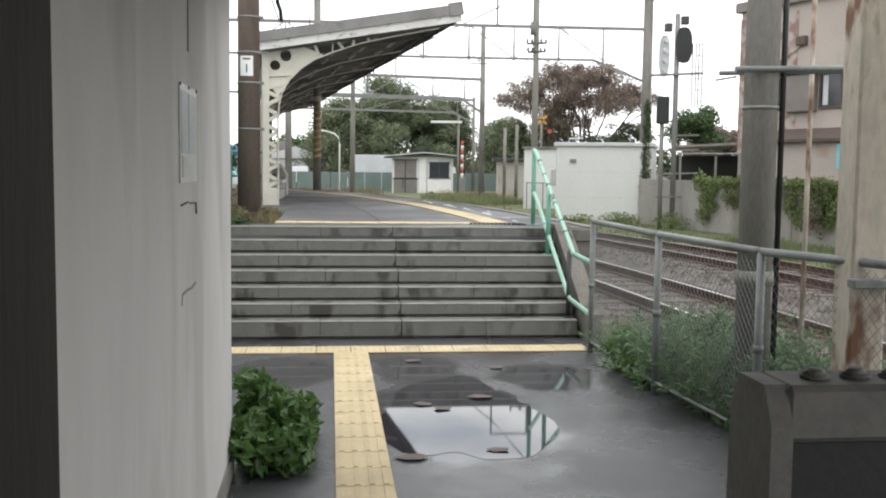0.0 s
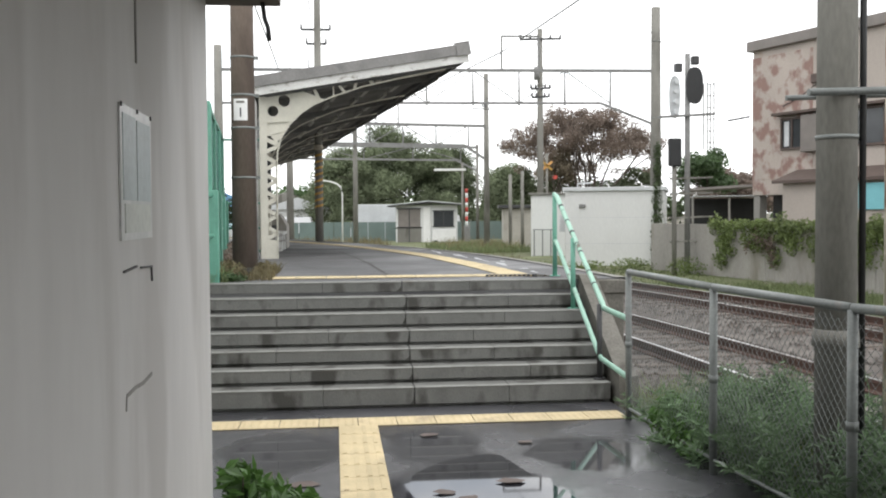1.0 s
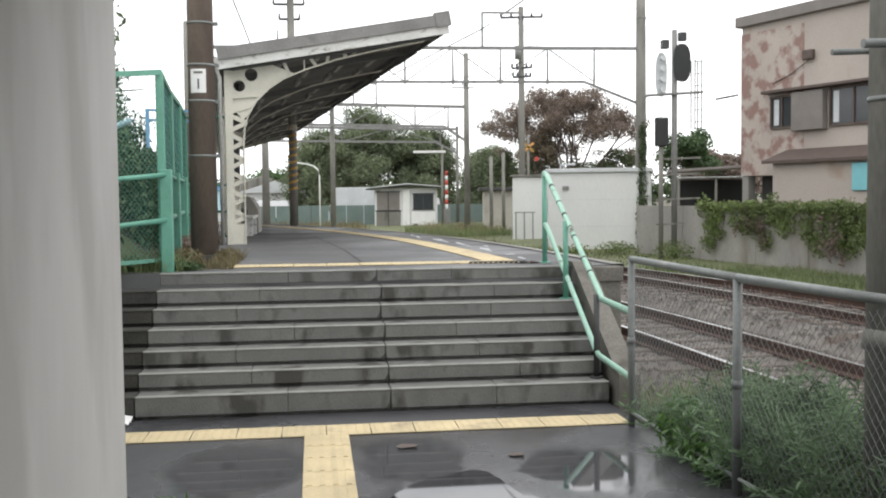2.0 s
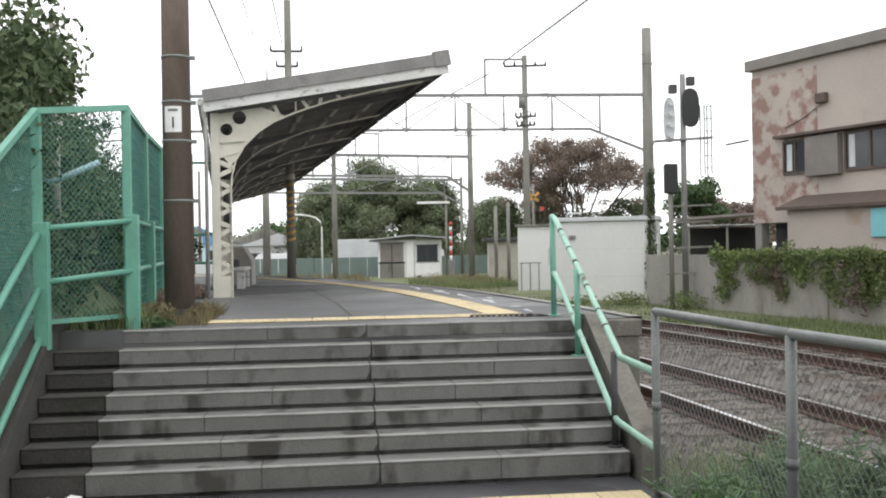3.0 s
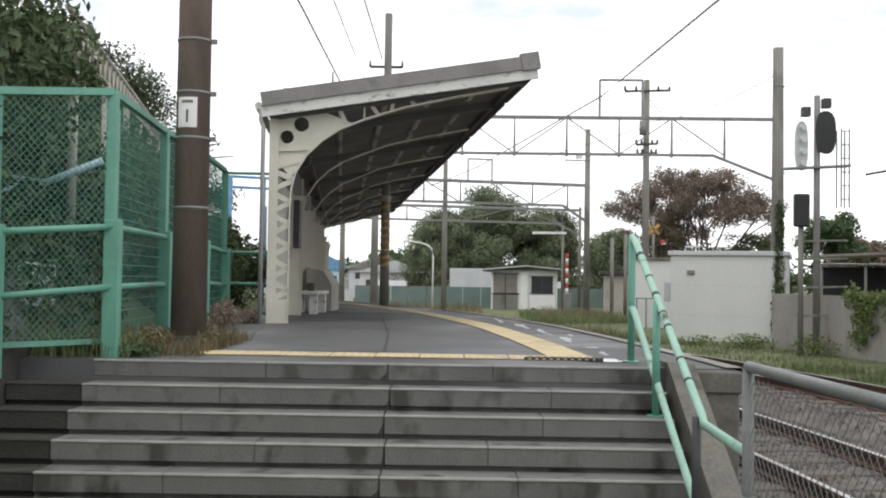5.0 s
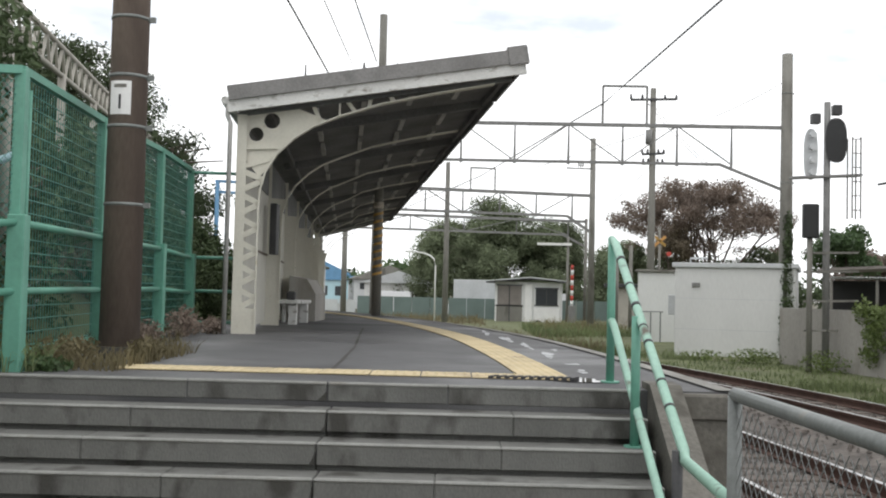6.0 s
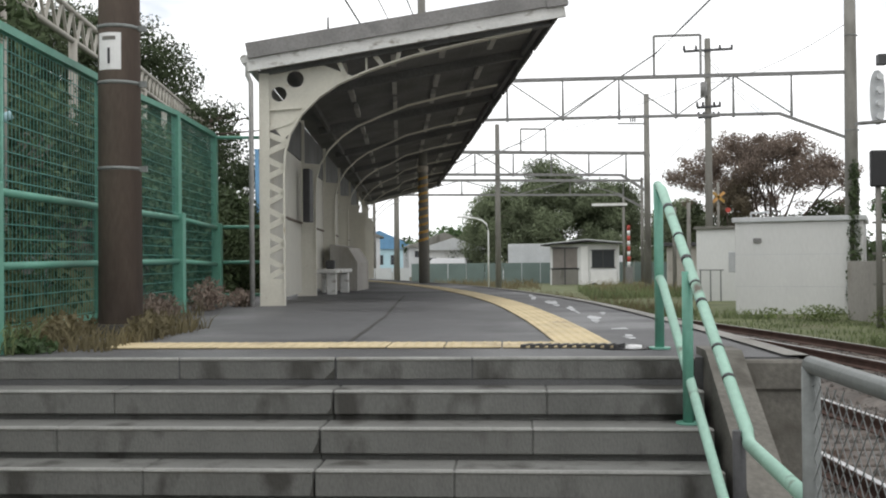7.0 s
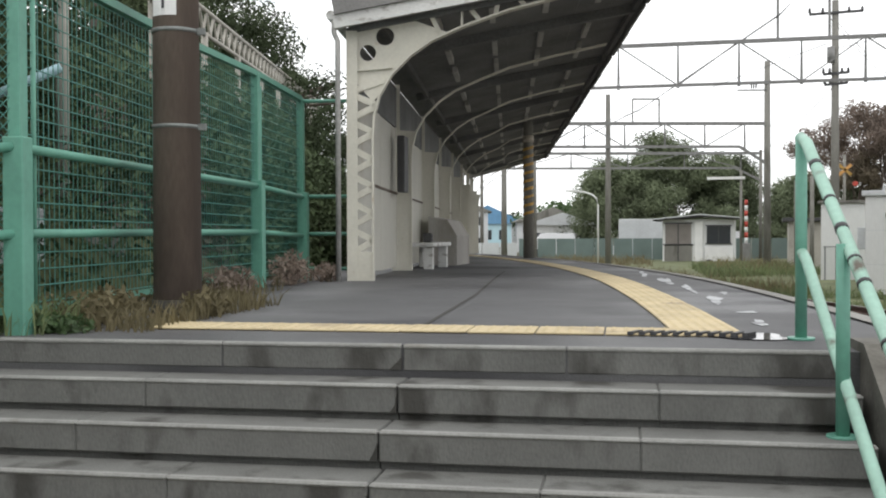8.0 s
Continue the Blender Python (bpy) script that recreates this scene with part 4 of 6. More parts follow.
# white boards below the roof edge, front and track side
bm = bmn()
beam(bm, c_point(-0.02, Y0, 0.215) + Vector((0, -0.01, 0)), c_point(1.02, Y0, 0.215) + Vector((0, -0.01, 0)), 0.05, 0.15)
part("front_fascia", bm, M["fascia"], canopy, "white painted fascia with flaking paint")
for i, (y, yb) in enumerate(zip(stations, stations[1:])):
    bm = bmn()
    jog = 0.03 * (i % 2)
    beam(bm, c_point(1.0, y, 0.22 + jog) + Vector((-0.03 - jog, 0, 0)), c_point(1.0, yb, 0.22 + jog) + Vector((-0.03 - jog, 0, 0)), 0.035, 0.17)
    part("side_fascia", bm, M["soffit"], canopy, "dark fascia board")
bm = bmn()
beam(bm, c_point(-0.02, Y1, 0.215), c_point(1.02, Y1, 0.215), 0.05, 0.15)
part("rear_fascia", bm, M["purlin"], canopy)
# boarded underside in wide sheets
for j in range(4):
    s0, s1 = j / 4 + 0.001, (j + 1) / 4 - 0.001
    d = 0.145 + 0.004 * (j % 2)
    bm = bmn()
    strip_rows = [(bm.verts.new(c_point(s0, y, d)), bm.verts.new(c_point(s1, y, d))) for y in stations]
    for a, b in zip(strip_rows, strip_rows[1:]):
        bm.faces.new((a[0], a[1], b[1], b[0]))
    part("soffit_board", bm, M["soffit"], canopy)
FRAMES = [8.03, 11.5, 14.9, 18.3, 21.7, 25.1, 28.5, 30.7]
# pale purlins, cut at each frame and each cross beam
for ya, yb in zip(FRAMES, FRAMES[1:]):
    ym = (ya + yb) / 2
    for s in (0.27, 0.45, 0.63, 0.81):
        for y0, y1 in ((ya + 0.5, ym - 0.35), (ym + 0.75, yb - 0.1)):
            bm = bmn()
            sweep(bm, [[c_point(s, y, d) + Vector((u, 0, 0)) for u, d in ((-0.032, 0.15), (0.032, 0.15), (0.032, 0.23), (-0.032, 0.23))] for y in (y0, y1)])
            part("purlin", bm, M["purlin"], canopy, "pale steel purlin")
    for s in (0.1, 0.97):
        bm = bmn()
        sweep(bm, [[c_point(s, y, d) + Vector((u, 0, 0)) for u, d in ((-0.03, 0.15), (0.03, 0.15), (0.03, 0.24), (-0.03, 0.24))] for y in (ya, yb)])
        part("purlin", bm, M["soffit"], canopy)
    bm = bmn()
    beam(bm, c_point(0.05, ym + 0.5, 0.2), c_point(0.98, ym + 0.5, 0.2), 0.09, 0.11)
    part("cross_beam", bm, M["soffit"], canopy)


def canopy_frame(y):
    """One portal: latticed column, knee plate with two holes, tapering arm."""
    p0, p1 = c_point(0, y), c_point(1, y)
    ux = Vector((p1.x - p0.x, p1.y - p0.y, 0))
    W = ux.length
    ux.normalize()
    zg = plat_z(y)
    roof0, roof1 = p0.z - 0.30, p1.z - 0.30
    uy = Vector((-ux.y, ux.x, 0))
    org = Vector((p0.x, p0.y + 0.22, 0)) + ux * 0.005
    k = W / 3.42

    def P(u, z, w=0.0):
        return org + ux * u + uy * w + Vector((0, 0, z))

    def under(u):
        return roof0 + (roof1 - roof0) * (u + 0.06) / W

    fr = part("column", bmn_box([P(0.0, zg, -0.06), P(0.03, zg, -0.06), P(0.03, zg, 0.06), P(0.0, zg, 0.06)], under(0.0) - zg), M["cream"], canopy, "cream latticed steel column" if y < 9 else "cream steel column")
    part("angle_leg", bmn_box([P(0.0, zg, -0.068), P(0.115, zg, -0.068), P(0.115, zg, -0.06), P(0.0, zg, -0.06)], under(0.0) - zg), M["cream"], fr)
    # inner flange: straight up, then sweeping out under the roof
    curve = [(0.26, zg), (0.26, zg + 1.5), (0.275, zg + 1.72), (0.33, zg + 1.93), (0.46, zg + 2.15), (0.66, zg + 2.35), (0.88, zg + 2.5), (1.2, zg + 2.64), (1.7 * k, zg + 2.81), (2.35 * k, zg + 2.97), (3.1 * k, min(zg + 3.13, under(3.1 * k) - 0.02))]
    bm = bmn()
    for (u0, z0), (u1, z1) in zip(curve, curve[1:]):
        q = [P(u0, z0, -0.065), P(u0, z0, 0.065), P(u1, z1, 0.065), P(u1, z1, -0.065)]
        n = (q[1] - q[0]).cross(q[3] - q[0]).normalized() * 0.018
        lo = [bm.verts.new(v) for v in q]
        hi = [bm.verts.new(v + n) for v in q]
        bm.faces.new(lo)
        bm.faces.new(hi[::-1])
        for j in range(4):
            bm.faces.new((lo[j], hi[j], hi[(j + 1) % 4], lo[(j + 1) % 4]))
    part("curved_flange", bm, M["cream"], fr)
    # lattice between the flanges
    z = zg + 0.25
    i = 0
    while y < 9 and z < zg + 2.0:
        bm = bmn()
        inner = float(np.interp(z + 0.1, [c[1] for c in curve[:6]], [c[0] for c in curve[:6]]))
        a, b = (0.03, inner) if i % 2 == 0 else (inner, 0.03)
        for w in (-0.03, 0.03):
            va = [P(a, z, w - 0.005), P(a, z + 0.07, w - 0.005), P(b, z + 0.19, w - 0.005), P(b, z + 0.12, w - 0.005)]
            vb = [v + uy * 0.01 for v in va]
            lo, hi = [bm.verts.new(v) for v in va], [bm.verts.new(v) for v in vb]
            bm.faces.new(lo)
            bm.faces.new(hi[::-1])
            for j in range(4):
                bm.faces.new((lo[j], hi[j], hi[(j + 1) % 4], lo[(j + 1) % 4]))
        part("lacing_bar", bm, M["cream"], fr)
        z += 0.14
        i += 1
    bm = bmn()
    lo = [P(0.03, zg, -0.045), P(0.26, zg, -0.045), P(0.26, zg + 0.3, -0.045), P(0.03, zg + 0.3, -0.045)]
    hi = [v + uy * 0.09 for v in lo]
    lo, hi = [bm.verts.new(v) for v in lo], [bm.verts.new(v) for v in hi]
    bm.faces.new(lo)
    bm.faces.new(hi[::-1])
    for j in range(4):
        bm.faces.new((lo[j], hi[j], hi[(j + 1) % 4], lo[(j + 1) % 4]))
    part("foot_plate", bm, M["cream"], fr)
    if y > 9:
        bm = bmn()
        lo = [P(0.03, zg, -0.03)] + [P(u, zz, -0.03) for u, zz in curve[:4]] + [P(0.03, zg + 1.95, -0.03)]
        lo, hi = [bm.verts.new(v) for v in lo], [bm.verts.new(v + uy * 0.02) for v in lo]
        bm.faces.new(lo)
        bm.faces.new(hi[::-1])
        for j in range(len(lo)):
            jn = (j + 1) % len(lo)
            bm.faces.new((lo[j], hi[j], hi[jn], lo[jn]))
        part("web_plate", bm, M["cream"], fr)
    # knee plate with two round holes on the front frame, an open knee behind
    if y < 9:
        bm = bmn()
        out = [(0.03, zg + 2.14), (0.27, zg + 1.86), (0.33, zg + 1.93), (0.46, zg + 2.15), (0.66, zg + 2.35), (0.88, zg + 2.5), (1.05, zg + 2.575), (0.68, under(0.68) - 0.005), (0.03, under(0.03) - 0.005)]
        loops = [out]
        for cu, cz, rr in ((0.22, zg + 2.37, 0.085), (0.4, zg + 2.54, 0.095)):
            loops.append([(cu + rr * math.cos(2 * math.pi * t / 16), min(cz + rr * math.sin(2 * math.pi * t / 16), under(cu) - 0.03)) for t in range(16)])
        es = []
        for lp in loops:
            vs = [bm.verts.new(P(u, zz, -0.02)) for u, zz in lp]
            es += [bm.edges.new((vs[j], vs[(j + 1) % len(vs)])) for j in range(len(vs))]
        bmesh.ops.triangle_fill(bm, use_beauty=True, edges=es)
        ext = bmesh.ops.extrude_face_region(bm, geom=list(bm.faces))
        bmesh.ops.translate(bm, vec=uy * 0.03, verts=[v for v in ext["geom"] if isinstance(v, bmesh.types.BMVert)])
        part("knee_plate", bm, M["cream"], fr, "cream knee plate with two round holes")
    if y < 9:
        bm = bmn()
        beam(bm, P(0.1, zg + 2.19, -0.035), P(0.47, zg + 2.22, -0.035), 0.03, 0.03)
        part("stiffener", bm, M["cream"], fr)
    # arm: top chord, short webs near the knee
    if y > 9:
        return
    bm = bmn()
    beam(bm, P(0.0, under(0.0)), P(W - 0.1, under(W - 0.1)), 0.12, 0.05)
    part("arm", bm, M["soffit"], fr, "dark top chord of the arm")
    for u, lean in ((0.98, -0.1), (1.2, 0.0), (1.38, -0.1), (1.55, 0.02), (1.85, -0.06)):
        bm = bmn()
        z0 = float(np.interp(u, [c[0] for c in curve[5:]], [c[1] for c in curve[5:]]))
        beam(bm, P(u, z0, -0.01), P(u + lean, under(u + lean), -0.01), 0.02, 0.05)
        part("arm_web", bm, M["cream"], fr)


def bmn_box(base, h):
    bm = bmn()
    lo = [bm.verts.new(v) for v in base]
    hi = [bm.verts.new(v + Vector((0, 0, h))) for v in base]
    bm.faces.new(lo[::-1])
    bm.faces.new(hi)
    for j in range(4):
        bm.faces.new((lo[j], lo[(j + 1) % 4], hi[(j + 1) % 4], hi[j]))
    return bm


for y in FRAMES:
    canopy_frame(y)
# rain pipe and gutter at the rear eave
bm = bmn()
g0 = c_point(-0.022, Y0, 0.2)
pipe(bm, [g0 + Vector((0, 0.03, 0.05)), g0 + Vector((0, 0.03, -0.12)), g0 + Vector((0.03, 0.06, -0.2)), (g0.x + 0.03, g0.y + 0.06, 1.06)], 0.028, 10)
part("rain_pipe", bm, M["purlin"], canopy, "grey rain pipe")
bm = bmn()
pipe(bm, [c_point(-0.03, y, 0.14) for y in stations], 0.05, 8)
part("gutter", bm, M["fascia"], canopy)
bm = bmn()
p = c_point(0.24, Y0, 0.0)
rod(bm, p, p + Vector((0, 0, 0.16)), 0.012, 0.008, 6)
part("roof_spike", bm, M["dark_steel"], canopy)

# rear wall panels between the frames, each a board of its own
rear = thing("shelter_wall", "cream boarded rear wall under the canopy", "wall", (-1.4, 10, 1.06))
rear["kind"] = "structure"
for ya, yb in zip(FRAMES[:5], FRAMES[1:6]):
    n = 2
    for i in range(n):
        y0, y1 = ya + 0.32 + (yb - ya) * i / n, ya + 0.32 + (yb - ya) * (i + 1) / n - 0.02
        a, b = c_point(0.03, y0), c_point(0.03, y1)
        for z0, z1 in ((0.05, 1.05), (1.08, 1.95), (1.97, 2.52)):
            bm = bmn()
            prism(bm, [(a.x, a.y), (b.x, b.y), (b.x - 0.04, b.y), (a.x - 0.04, a.y)], "z", plat_z(y0) + z0, plat_z(y0) + z1)
            # the top row of panels takes the dark soffit colour
            part("panel", bm, M["panel"] if z0 < 1.9 else M["soffit"], rear, "" if z0 < 1.9 else "upper panel in the dark soffit colour")
    a, b = c_point(0.03, ya + 0.4), c_point(0.03, yb + 0.3)
    bm = bmn()
    beam(bm, (a.x + 0.004, a.y, plat_z(ya) + 1.065), (b.x + 0.004, b.y, plat_z(yb) + 1.065), 0.02, 0.028)
    part("batten", bm, M["leaf_brown"], rear, "thin reddish-brown batten")
# dark case on the second frame
p = c_point(0.06, 11.2)
bm = bmn()
box(bm, p.x, p.x + 0.1, p.y - 0.16, p.y + 0.1, 2.1, 2.85, 0.01)
solid("notice_case", bm, M["dark_steel"], "dark notice case on the shelter wall", "notice case", at=(p.x, p.y, 2.0))

bench = thing("bench", "pale concrete platform bench against the shelter wall", "bench", (-1.4, 12.3, 1.05))
bm = bmn()
box(bm, -1.66, -1.2, 11.75, 13.3, 1.36, 1.42, 0.012)
part("seat", bm, M["fascia"], bench)
for x0, x1 in ((-1.36, -1.22), (-1.66, -1.6)):
    for y in (11.82, 13.0):
        bm = bmn()
        box(bm, x0, x1, y, y + 0.1, plat_z(y) - 0.005, 1.36, 0.008)
        part("leg", bm, M["fascia"], bench)
bm = bmn()
prism(bm, [(-1.72, plat_z(15)), (-1.24, plat_z(15)), (-1.24, plat_z(15) + 0.5), (-1.4, plat_z(15) + 0.76), (-1.72, plat_z(15) + 0.82)], "y", 14.1, 15.5)
solid("wind_screen", bm, M["boundary"], "grey board wind screen beside the bench", "wind screen", at=(-1.56, 15, 1.02))
bm = bmn()
box(bm, -1.50, -1.36, 12.5, 12.62, 1.42, 1.56, 0.02)
solid("small_bin", bm, M["dark_steel"], "small dark box on the bench end", "box")

# ---- overhead line: poles, gantries, wires ----
strut = pole("catenary_pole", "concrete pole through the canopy with yellow and black hazard stripes", -0.6, 20.2, 1.0, 8.35, 0.118, 0.092, "pole_grey")
bm = bmn()
for i in range(9):
    for j in range(16):
        a0 = 22.5 * j
        ring = [(-0.6 + 0.12 * math.cos(radians(a)), 20.2 + 0.12 * math.sin(radians(a))) for a in (a0, a0 + 22.5)]
        zz = 1.85 + 0.2 * i * 0.9
        dz = 0.18 * j / 16
        bm.faces.new([bm.verts.new(v) for v in ((*ring[0], zz + dz), (*ring[1], zz + dz + 0.011), (*ring[1], zz + dz + 0.075), (*ring[0], zz + dz + 0.064))])
part("hazard_stripe", bm, M["yellow"], strut, "yellow slanting hazard stripes")
bm = bmn()
rod(bm, (-0.6, 20.2, 3.6), (-0.6, 20.2, 3.75), 0.124, 0.124, 16)
part("band", bm, M["rust"], strut)
bm = bmn()
for z, w in ((7.0, 0.45), (6.6, 0.3)):
    beam(bm, (-0.6 - w, 20.2, z), (-0.6 + w * 0.8, 20.3, z + 0.02), 0.06, 0.06)
    for x in (-w, w * 0.8):
        rod(bm, (-0.6 + x, 20.2, z), (-0.6 + x, 20.2, z + 0.16), 0.035, 0.02, 6)
part("cross_arm", bm, M["dark_steel"], strut)
right_pole = pole("catenary_pole", "weathered concrete catenary pole beside the pale shed", 10.8, 24.9, -0.2, 8.75, 0.2, 0.15, "pole_grey", bands=(7.6, 5.0))


def gantry(label, a, b, z_top, z_low, knee, bays, r):
    t = thing("gantry", label, "gantry", (a[0], a[1], z_top), "gantries over the tracks")
    A, B = Vector((*a, 0)), Vector((*b, 0))
    up = Vector((0, 0, 1))
    bm = bmn()
    beam(bm, A + up * z_top, B + up * z_top, r * 1.6, r * 1.8)
    part("top_chord", bm, M["grey_steel"], t)
    end = A.lerp(B, knee)
    bm = bmn()
    beam(bm, A + up * z_low, end + up * z_low, r * 1.4, r * 1.4)
    beam(bm, end + up * z_low, B + up * (z_low - 0.75), r * 1.4, r * 1.4)
    part("bottom_chord", bm, M["grey_steel"], t)
    for i in range(bays + 1):
        p = A.lerp(B, 0.04 + knee * i / bays * 0.98)
        bm = bmn()
        for dx in (-0.07, 0.07):
            beam(bm, p + up * z_top, p + up * (z_low - 0.08) + Vector((dx * 0.3, 0, 0)), r * 0.6, r * 0.6)
        part("hanger", bm, M["grey_steel"], t)
        if i < bays:
            q = A.lerp(B, 0.04 + knee * (i + 1) / bays * 0.98)
            bm = bmn()
            if i % 2:
                beam(bm, p + up * z_top, q + up * z_low, r * 0.6, r * 0.6)
            else:
                beam(bm, p + up * z_low, q + up * z_top, r * 0.6, r * 0.6)
            part("brace", bm, M["grey_steel"], t)
    return t, A, B


g1, A, B = gantry("light steel lattice gantry across the tracks", (-3.9, 25.4), (10.8, 24.9), 6.6, 5.5, 0.87, 8, 0.055)
pole("catenary_pole", "concrete catenary pole behind the canopy", -3.95, 25.4, -0.2, 7.4, 0.18, 0.13, "pole_grey")


def goal(t, p, width, z0, z1, d, r):
    p = Vector((*p, 0))
    d = Vector((*d, 0)).normalized()
    for s in (0, width):
        bm = bmn()
        beam(bm, p + d * s + Vector((0, 0, z0)), p + d * s + Vector((0, 0, z1)), r, r)
        part("riser", bm, M["grey_steel"], t)
    bm = bmn()
    beam(bm, p + Vector((0, 0, z1)), p + d * width + Vector((0, 0, z1)), r, r)
    part("riser_head", bm, M["grey_steel"], t)


goal(g1, (5.5, 25.1), 1.28, 6.6, 7.75, (1, -0.03), 0.06)
for i, s in enumerate((0.28, 0.62)):
    # registration arms below the gantry
    p = A.lerp(B, s)
    bm = bmn()
    pipe(bm, [p + Vector((0, 0, 5.55)), p + Vector((0, 0, 5.3)), p + Vector((-0.75, -0.1, 5.3))], 0.022, 6)
    part("arm", bm, M["grey_steel"], g1)
    bm = bmn()
    q = p + Vector((-0.4, -0.05, 5.4))
    for j in range(3):
        rod(bm, q + Vector((0.06 * j, 0, 0)), q + Vector((0.06 * j + 0.025, 0, 0)), 0.06, 0.06, 8)
    part("insulator", bm, M["dark_steel"], g1)

mid_pole = pole("catenary_pole", "tall grey concrete catenary pole beyond the tracks", 7.7, 43.0, -0.2, 9.0, 0.165, 0.12, "pole_grey", bands=(6.2,))
left2 = pole("catenary_pole", "slender concrete pole beyond the platform", 0.9, 42.0, -0.2, 7.6, 0.135, 0.1, "pole_grey")
g2, A2, B2 = gantry("far lattice gantry across the tracks", (-2.2, 41.0), (7.7, 43.0), 6.3, 5.3, 0.88, 5, 0.08)
goal(g2, (1.95, 41.8), 1.15, 6.3, 7.35, (1, 0.2), 0.07)
pole("catenary_pole", "far concrete pole at the platform end", -2.3, 41.0, -0.2, 7.4, 0.19, 0.14, "pole_grey")
g3, A3, B3 = gantry("distant gantry over the curving tracks", (-5.5, 58.0), (9.8, 61.0), 6.4, 5.5, 0.9, 4, 0.09)
pole("catenary_pole", "distant weathered grey concrete pole", -5.5, 58.0, -0.2, 8.0, 0.19, 0.14, "pole_grey")
pole("catenary_pole", "distant weathered grey concrete pole", 9.8, 61.0, -0.2, 6.6, 0.11, 0.09, "pole_grey")
for x, y, h in ((-10.3, 66, 7.5), (-9.6, 78, 8.5), (-12.5, 70, 7.0), (-6.8, 50, 7.2)):
    pole("catenary_pole", "distant slender pole beyond the platform", x, y, -0.2, h, 0.15, 0.11, "pole_grey")
wood = pole("power_pole", "tall power pole with short cross arms", 9.5, 38.0, -0.2, 10.4, 0.17, 0.12, "pole_grey")
for z, w in ((9.9, 0.95), (7.6, 0.45), (7.2, 0.4)):
    bm = bmn()
    beam(bm, (9.5 - w, 38, z), (9.5 + w, 37.8, z + 0.03), 0.09, 0.09)
    for k in (-1, -0.5, 0.5, 1):
        rod(bm, (9.5 + w * k, 37.9, z + 0.03), (9.5 + w * k, 37.9, z + 0.22), 0.06, 0.04, 6)
    part("cross_arm", bm, M["dark_steel"], wood)
bm = bmn()
rod(bm, (9.3, 37.8, 8.0), (9.3, 37.8, 8.6), 0.14, 0.14, 10)
part("transformer", bm, M["grey_steel"], wood)
for x, y, z in ((8.5, 40.5, 3.7), (9.2, 41.0, 3.9), (10.0, 40.2, 4.2)):
    pole("catenary_pole", "thin pale post beyond the sheds", x, y, -0.2, z, 0.09, 0.08, "pole_grey")


def wire(name, label, pts, r, sag=0.0, seg=10):
    bm = bmn()
    line = [Vector(pts[0])]
    for a, b in zip(pts, pts[1:]):
        a, b = Vector(a), Vector(b)
        for i in range(1, seg + 1):
            t = i / seg
            line.append(a.lerp(b, t) - Vector((0, 0, sag * 4 * t * (1 - t))))
    pipe(bm, line, r, 5)
    return solid(name, bm, M["black"], label, "cable", group="overhead wires")


wire("overhead_wire", "black feeder cable above the canopy", [(-2.55, -12, 7.7), (-2.3, 17, 7.55), (-2.26, 27, 7.45), (-2.25, 41, 7.3)], 0.022)
wire("overhead_wire", "thin black cable above the canopy", [(-1.6, -12, 7.7), (-1.5, 24, 7.45), (-2.3, 41, 7.2)], 0.012)
wire("overhead_wire", "thin black cable above the canopy", [(-1.1, -12, 7.7), (-0.75, 20.2, 7.2)], 0.014)
wire("overhead_wire", "messenger wire above the far track", [(6.9, -10, 6.4), (5.9, 14.3, 6.96), (5.5, 24.8, 7.2), (2.4, 42, 7.0), (-2, 60, 6.9)], 0.022, seg=3)
wire("overhead_wire", "bare contact wire above the track", [(edge(y) + 4.95, y, 5.2) for y in range(18, 66, 6)], 0.008, seg=1)
wire("overhead_wire", "bare contact wire above the track", [(edge(y) + 1.5, y, 5.2) for y in range(24, 66, 6)], 0.008, seg=1)
for z in (9.95, 9.75):
    wire("overhead_wire", "power line between the poles", [(9.3, 38, z), (22, 70, z + 0.5)], 0.014, 0.6)
wire("overhead_wire", "power line between the poles", [(10.8, 24.9, 8.0), (9.6, 38, 8.6)], 0.012, 0.3)
wire("overhead_wire", "thin wire to the far gantry", [(9.8, 61, 6.4), (9.5, 38, 7.2)], 0.012, 0.2)

# ---- signals ----
sig = thing("railway_signal", "railway signal mast with black oval head and ladder frame", "signal", (10.15, 20.0, -0.2))
bm = bmn()
rod(bm, (10.15, 20.0, -0.2), (10.15, 20.0, 6.4), 0.085, 0.075, 14)
part("mast", bm, M["grey_steel"], sig)
bm = bmn()
rod(bm, (9.72, 19.9, -0.2), (9.72, 19.9, 3.9), 0.07, 0.065, 12)
part("mast", bm, M["pole_grey"], sig)


def oval_head(bm, x, y, z, w, h, d):
    n = 22
    lo, hi = [], []
    for i in range(n):
        a = 2 * math.pi * i / n
        u = w / 2 * math.copysign(abs(math.cos(a)) ** 0.8, math.cos(a))
        v = h / 2 * math.copysign(abs(math.sin(a)) ** 0.7, math.sin(a))
        lo.append(bm.verts.new((x + u, y, z + v)))
        hi.append(bm.verts.new((x + u * 0.95, y + d, z + v * 0.97)))
    bm.faces.new(lo)
    bm.faces.new(hi[::-1])
    for i in range(n):
        bm.faces.new((lo[i], hi[i], hi[(i + 1) % n], lo[(i + 1) % n]))


